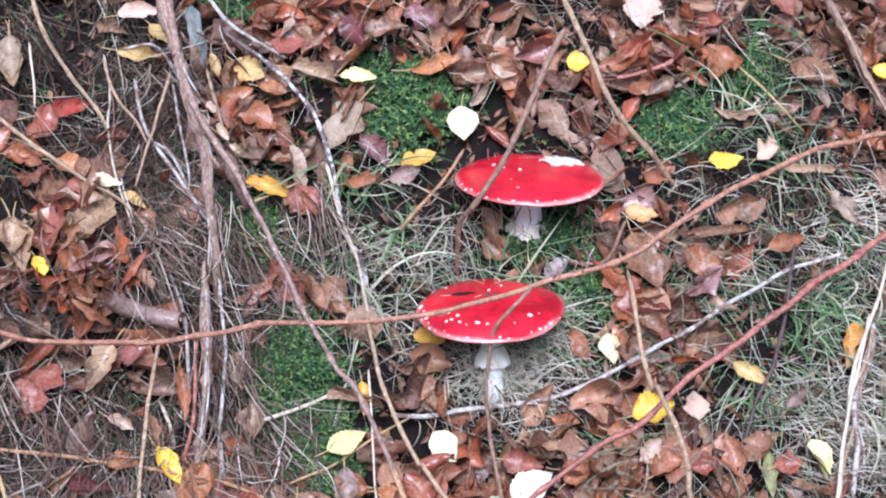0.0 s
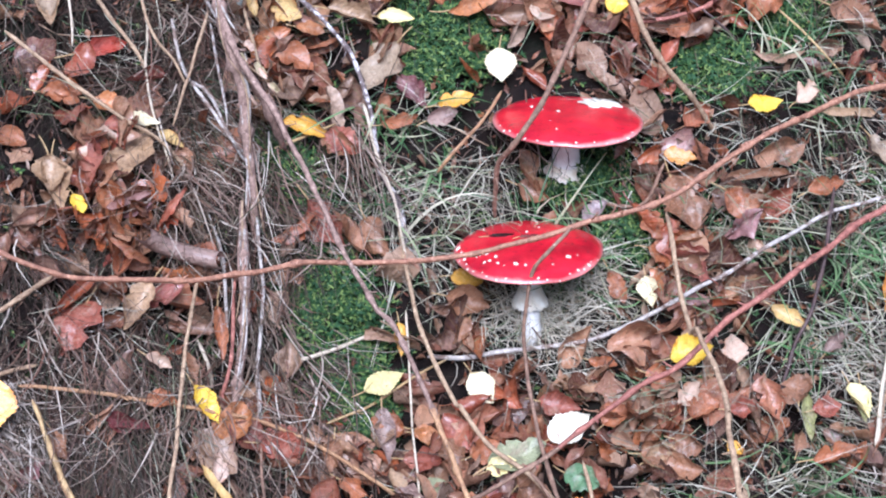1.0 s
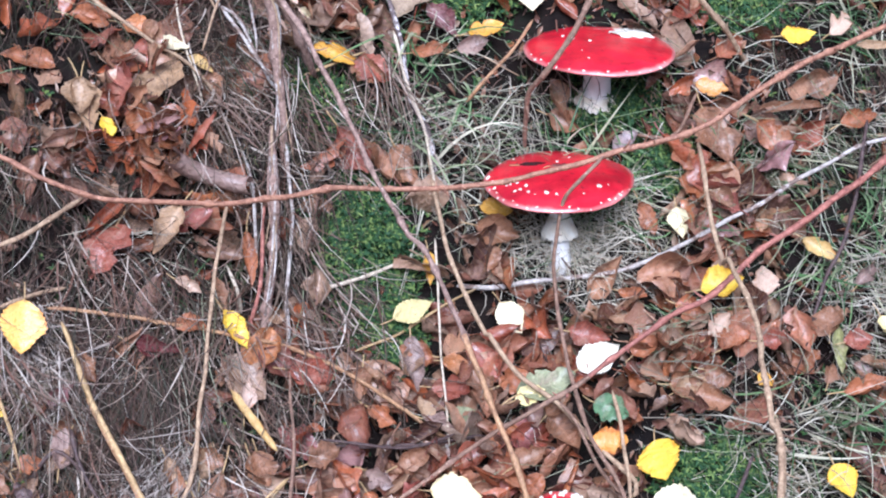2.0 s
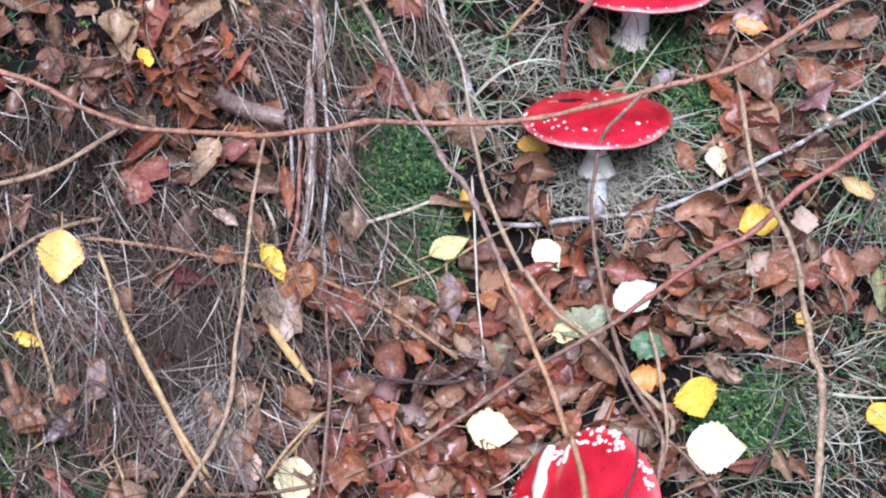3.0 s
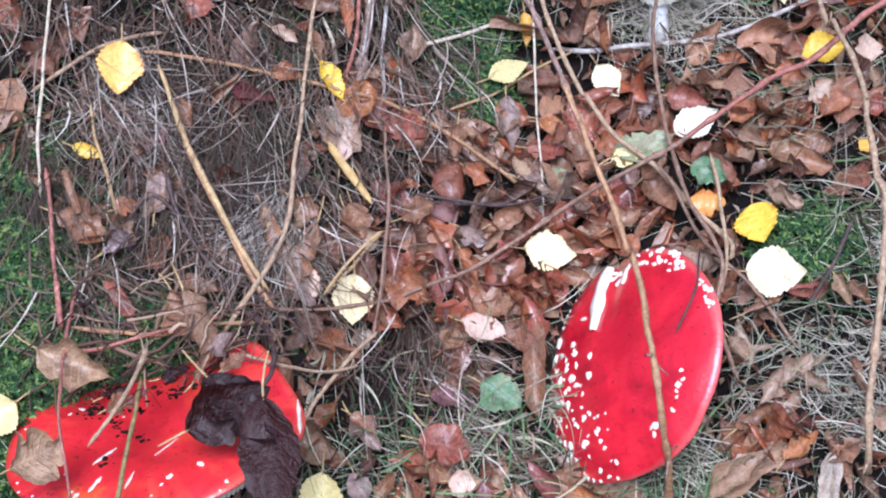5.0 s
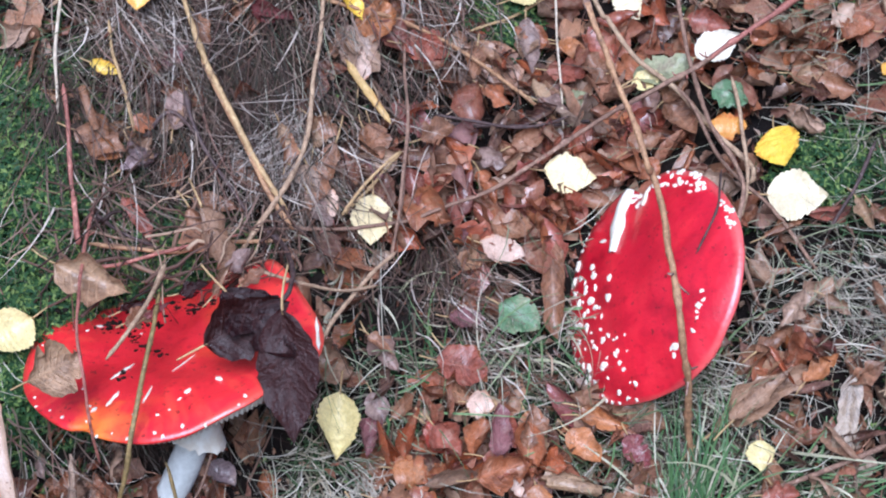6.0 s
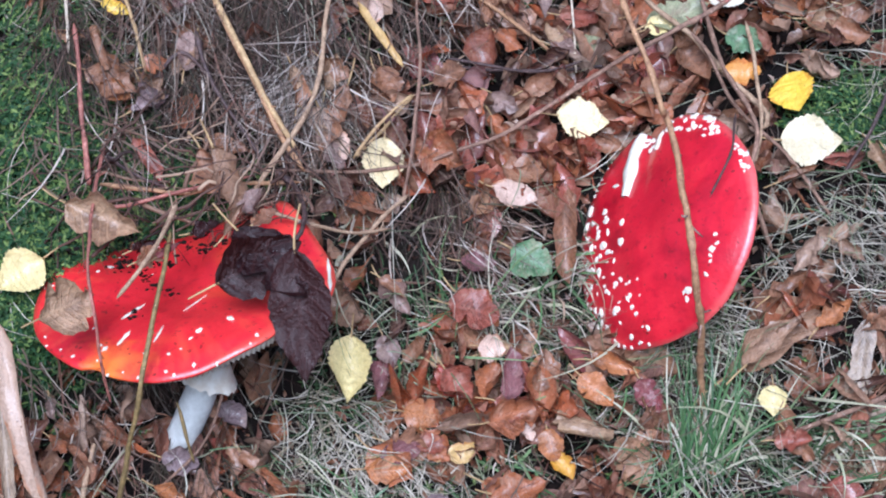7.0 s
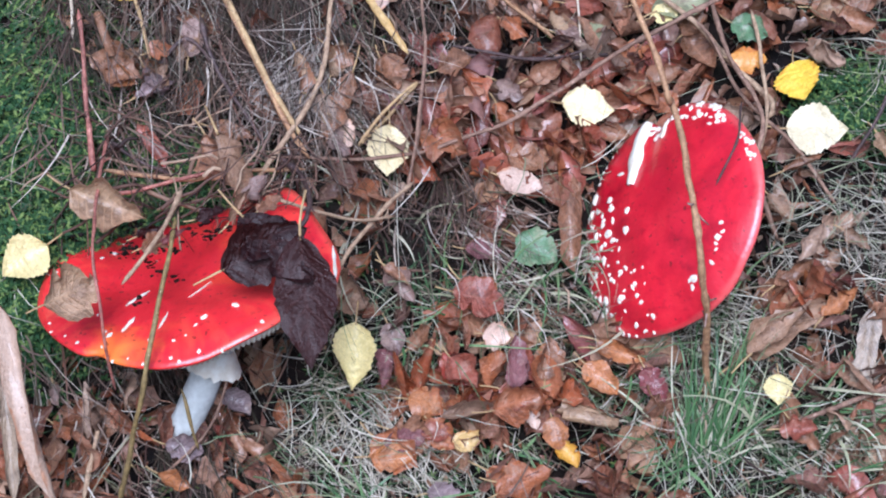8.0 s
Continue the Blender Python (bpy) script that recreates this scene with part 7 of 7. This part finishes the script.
def moss():
    """Feathery cushions: little stars of pointed leaves on shoots of uneven height."""
    rng = random.Random(8)
    verts, faces = [], []
    made = 0
    while made < 15000:
        u, v = rng.uniform(U0, U1), rng.uniform(V0, V1)
        m = share("moss", u, v)
        clump = noise.noise(Vector((u * 55, v * 55, 3))) + 0.5 * noise.noise(Vector((u * 170, v * 170, 5)))
        if rng.random() > (m * 1.2 + 0.01) * (0.75 + 0.9 * clump):
            continue
        made += 1
        tall = 0.004 + m * (0.009 + 0.021 * clump) + rng.uniform(-0.003, 0.003)
        root = bank(u, v, relief(u, v))
        lean = Vector((rng.gauss(0, 0.35), 0, 0)) + UP * rng.gauss(-0.25, 0.35) + OUT
        c = root + lean * max(0.001, tall)
        turn = rng.uniform(0, 6.3)
        for k in range(5):
            a = turn + k * 1.257 + rng.gauss(0, 0.25)
            d = (Vector((math.cos(a), 0, 0)) + UP * math.sin(a) + OUT * rng.uniform(-0.35, 0.9)).normalized()
            side = d.cross(OUT).normalized() + OUT * rng.uniform(-0.4, 0.4)
            n, w = rng.uniform(0.003, 0.008), rng.uniform(0.0007, 0.0014)
            i = len(verts)
            verts += [c - side * w * 0.5, c + side * w * 0.5, c + d * n * 0.5 + side * w, c + d * n - OUT * n * 0.2, c + d * n * 0.5 - side * w]
            faces.append((i, i + 1, i + 2, i + 3, i + 4))
    ob = new("moss", mesh_from("moss", verts, faces, MAT["moss"], smooth=False))
    return tagged(ob, "bright green feathery moss cushions on the bank", "moss", kind="stuff")


moss()


def litter(total=2600, single=300):
    rng = random.Random(21)
    kinds = ["oval"] * 12 + ["birch"] * 4 + ["maple"] * 9 + ["strip"] * 2
    shapes = []
    for i, kind in enumerate(kinds):
        curl = 0.35 + 0.85 * ((i * 7) % len(kinds)) / len(kinds)
        wide = {"oval": 0.72 - 0.015 * i, "birch": 0.78, "maple": 0.8, "strip": 0.3}[kind]
        shapes.append(leaf_data(kind, 0.04, wide * 0.04, curl, 300 + i, 11, 6, i % 3 == 0))
    heaps = {"litter": ([], [], []), "wet_litter": ([], [], [])}
    near = []

    def add(u, v, size, h, lean, wet=0.12):
        skin = "wet_litter" if rng.random() < wet else "litter"
        verts, faces, uvs = heaps[skin]
        m = lie(u, v, h, rng.uniform(0, 360), rng.gauss(0, lean), rng.gauss(0, lean)) @ Matrix.Diagonal((size / 0.04, size / 0.04 * rng.uniform(0.75, 1.2), size / 0.04, 1))
        i = rng.randrange(len(shapes))
        if size > 0.032 and h > 0.008 and -0.34 < u < 0.44 and -0.44 < v < 0.42 and len(near) < single:
            near.append((i, m, skin))
            return
        n0 = len(verts)
        verts.extend(m @ Vector(q) for q in shapes[i][0])
        faces.extend(tuple(n0 + k for k in f) for f in shapes[i][1])
        uvs.extend(shapes[i][2])

    made = 0
    while made < total:
        u, v = rng.uniform(U0, U1), rng.uniform(V0, V1)
        want = 0.36 + 0.75 * share("leafy", u, v) - 0.7 * share("moss", u, v) - 0.36 * share("green", u, v) - 0.4 * share("straw", u, v) - 0.14 * share("thatch", u, v) - 0.9 * share("bare", u, v) - 0.5 * share("clump", u, v)
        if rng.random() > want:
            continue
        if any((u - x) ** 2 + (v - y) ** 2 < r * r for x, y, r in CLEAR):
            continue
        made += 1
        add(u, v, rng.choice((rng.uniform(0.018, 0.034), rng.uniform(0.034, 0.05), rng.uniform(0.04, 0.062))), rng.uniform(0.001, 0.025), 33)
    # heaps where leaves have gathered
    for x, y, a, b2 in PATCH["pile"]:
        for i in range(int(9000 * a * b2) + 14):
            u, v = rng.gauss(x, a * 0.7), rng.gauss(y, b2 * 0.7)
            if not any((u - p) ** 2 + (v - q) ** 2 < (r * 1.1) ** 2 for p, q, r in CLEAR):
                add(u, v, rng.uniform(0.032, 0.056), rng.uniform(0.014, 0.036), 30, 0.55)
    # crumbs of broken leaves
    for i in range(700):
        u, v = rng.uniform(U0, U1), rng.uniform(V0, V1)
        add(u, v, rng.uniform(0.008, 0.019), rng.uniform(0.0, 0.014), 40)
    scraps = [leaf_data(k, 1.0, w, 0.7, 400 + n, 5, 2, False) for n, (k, w) in enumerate((("oval", 0.7), ("maple", 0.8), ("strip", 0.35), ("oval", 0.45)))]
    verts, faces, uvs = heaps["litter"]
    made = 0
    while made < 11000:
        u, v = rng.uniform(U0, U1), rng.uniform(V0, V1)
        if rng.random() < share("moss", u, v):
            continue
        made += 1
        size = rng.uniform(0.005, 0.016)
        m = lie(u, v, rng.uniform(0.0, 0.012), rng.uniform(0, 360), rng.gauss(0, 40), rng.gauss(0, 40)) @ Matrix.Diagonal((size, size, size, 1))
        shape = rng.choice(scraps)
        n0 = len(verts)
        verts.extend(m @ Vector(q) for q in shape[0])
        faces.extend(tuple(n0 + k for k in f) for f in shape[1])
        uvs.extend(shape[2])
    ob = new("leaf_litter", mesh_from("leaf_litter", *heaps["litter"][:2], MAT["litter"], uvs=heaps["litter"][2]))
    tagged(ob, "thick litter of damp brown dead leaves", "leaves", kind="stuff")
    wet = new("wet_leaf_litter", mesh_from("wet_leaf_litter", *heaps["wet_litter"][:2], MAT["wet_litter"], uvs=heaps["wet_litter"][2]))
    tagged(wet, "glossy wet reddish dead leaves among the litter", "leaves", kind="stuff")
    meshes = {skin: [mesh_from("dead_leaf", q[0], q[1], MAT[skin], uvs=q[2]) for q in shapes] for skin in heaps}
    for i, m, skin in near:
        leaf = new("dead_leaf", meshes[skin][i])
        leaf.parent = ob if skin == "litter" else wet
        leaf.matrix_basis = m
    return ob


litter()


def twig_crumbs():
    """Short broken twigs lying all over the litter."""
    rng = random.Random(33)
    bm = bmesh.new()
    for i in range(520):
        u, v = rng.uniform(U0, U1), rng.uniform(V0, V1)
        n, a = rng.uniform(0.02, 0.075), rng.uniform(0, 2 * math.pi)
        pts = []
        for k in range(4):
            uu, vv = u + math.cos(a) * n * k / 3 + rng.gauss(0, 0.0015), v + math.sin(a) * n * k / 3 + rng.gauss(0, 0.0015)
            pts.append(bank(uu, vv, relief(uu, vv) + 0.012 + 0.006 * math.sin(k) + rng.uniform(0, 0.008)))
        r = rng.uniform(0.0006, 0.0014)
        tube(bm, pts, lambda s: r * (1 - 0.4 * s), 4, 0.2, i)
    ob = part("twig_crumbs", bm, MAT["crumb"])
    return tagged(ob, "short broken dark twigs scattered in litter", "twigs", kind="stuff")


twig_crumbs()


def far_litter():
    """Sparser leaves and withered grass on the rest of the bank and at its foot."""
    rng = random.Random(77)
    leaf = leaf_data("oval", 1.0, 0.6, 0.6, 500, 5, 2, False)
    verts, faces, uvs = [], [], []
    while len(verts) < 6500 * 15:
        u, v = rng.gauss(0.1, 1.5), rng.gauss(0, 1.0)
        if (U0 < u < U1 and V0 < v < V1) or not -1.2 < v < 1.55:
            continue
        size = rng.uniform(0.03, 0.06)
        m = lie(u, v, rng.uniform(0.002, 0.02), rng.uniform(0, 360), rng.gauss(0, 25), rng.gauss(0, 25)) @ Matrix.Diagonal((size, size, size, 1))
        n0 = len(verts)
        verts += [m @ Vector(q) for q in leaf[0]]
        faces += [tuple(n0 + k for k in f) for f in leaf[1]]
        uvs += leaf[2]
    ob = new("far_leaf_litter", mesh_from("far_leaf_litter", verts, faces, MAT["litter"], uvs=uvs))
    tagged(ob, "scattered brown dead leaves further along the bank", "leaves", kind="stuff")
    verts, faces = [], []
    for i in range(9000):
        u, v = rng.gauss(0.1, 1.5), rng.gauss(0, 1.0)
        if (U0 < u < U1 and V0 < v < V1) or not -1.2 < v < 1.55:
            continue
        n, a = rng.uniform(0.05, 0.14), radians(rng.gauss(-90, 40))
        p = bank(u, v, relief(u, v))
        d = Vector((math.cos(a), 0, 0)) + UP * math.sin(a)
        q = Vector((-math.sin(a), 0, 0)) + UP * math.cos(a)
        k = len(verts)
        top = p + d * n * 0.6 + OUT * n * 0.3
        verts += [p - q * 0.001, p + q * 0.001, top + q * 0.0008, top - q * 0.0008, p + d * n + OUT * n * 0.15]
        faces += [(k, k + 1, k + 2, k + 3), (k + 3, k + 2, k + 4)]
    ob = new("far_grass", mesh_from("far_grass", verts, faces, MAT["thatch_blade"]))
    return tagged(ob, "withered grass further along the bank", "grass", kind="stuff")


far_litter()
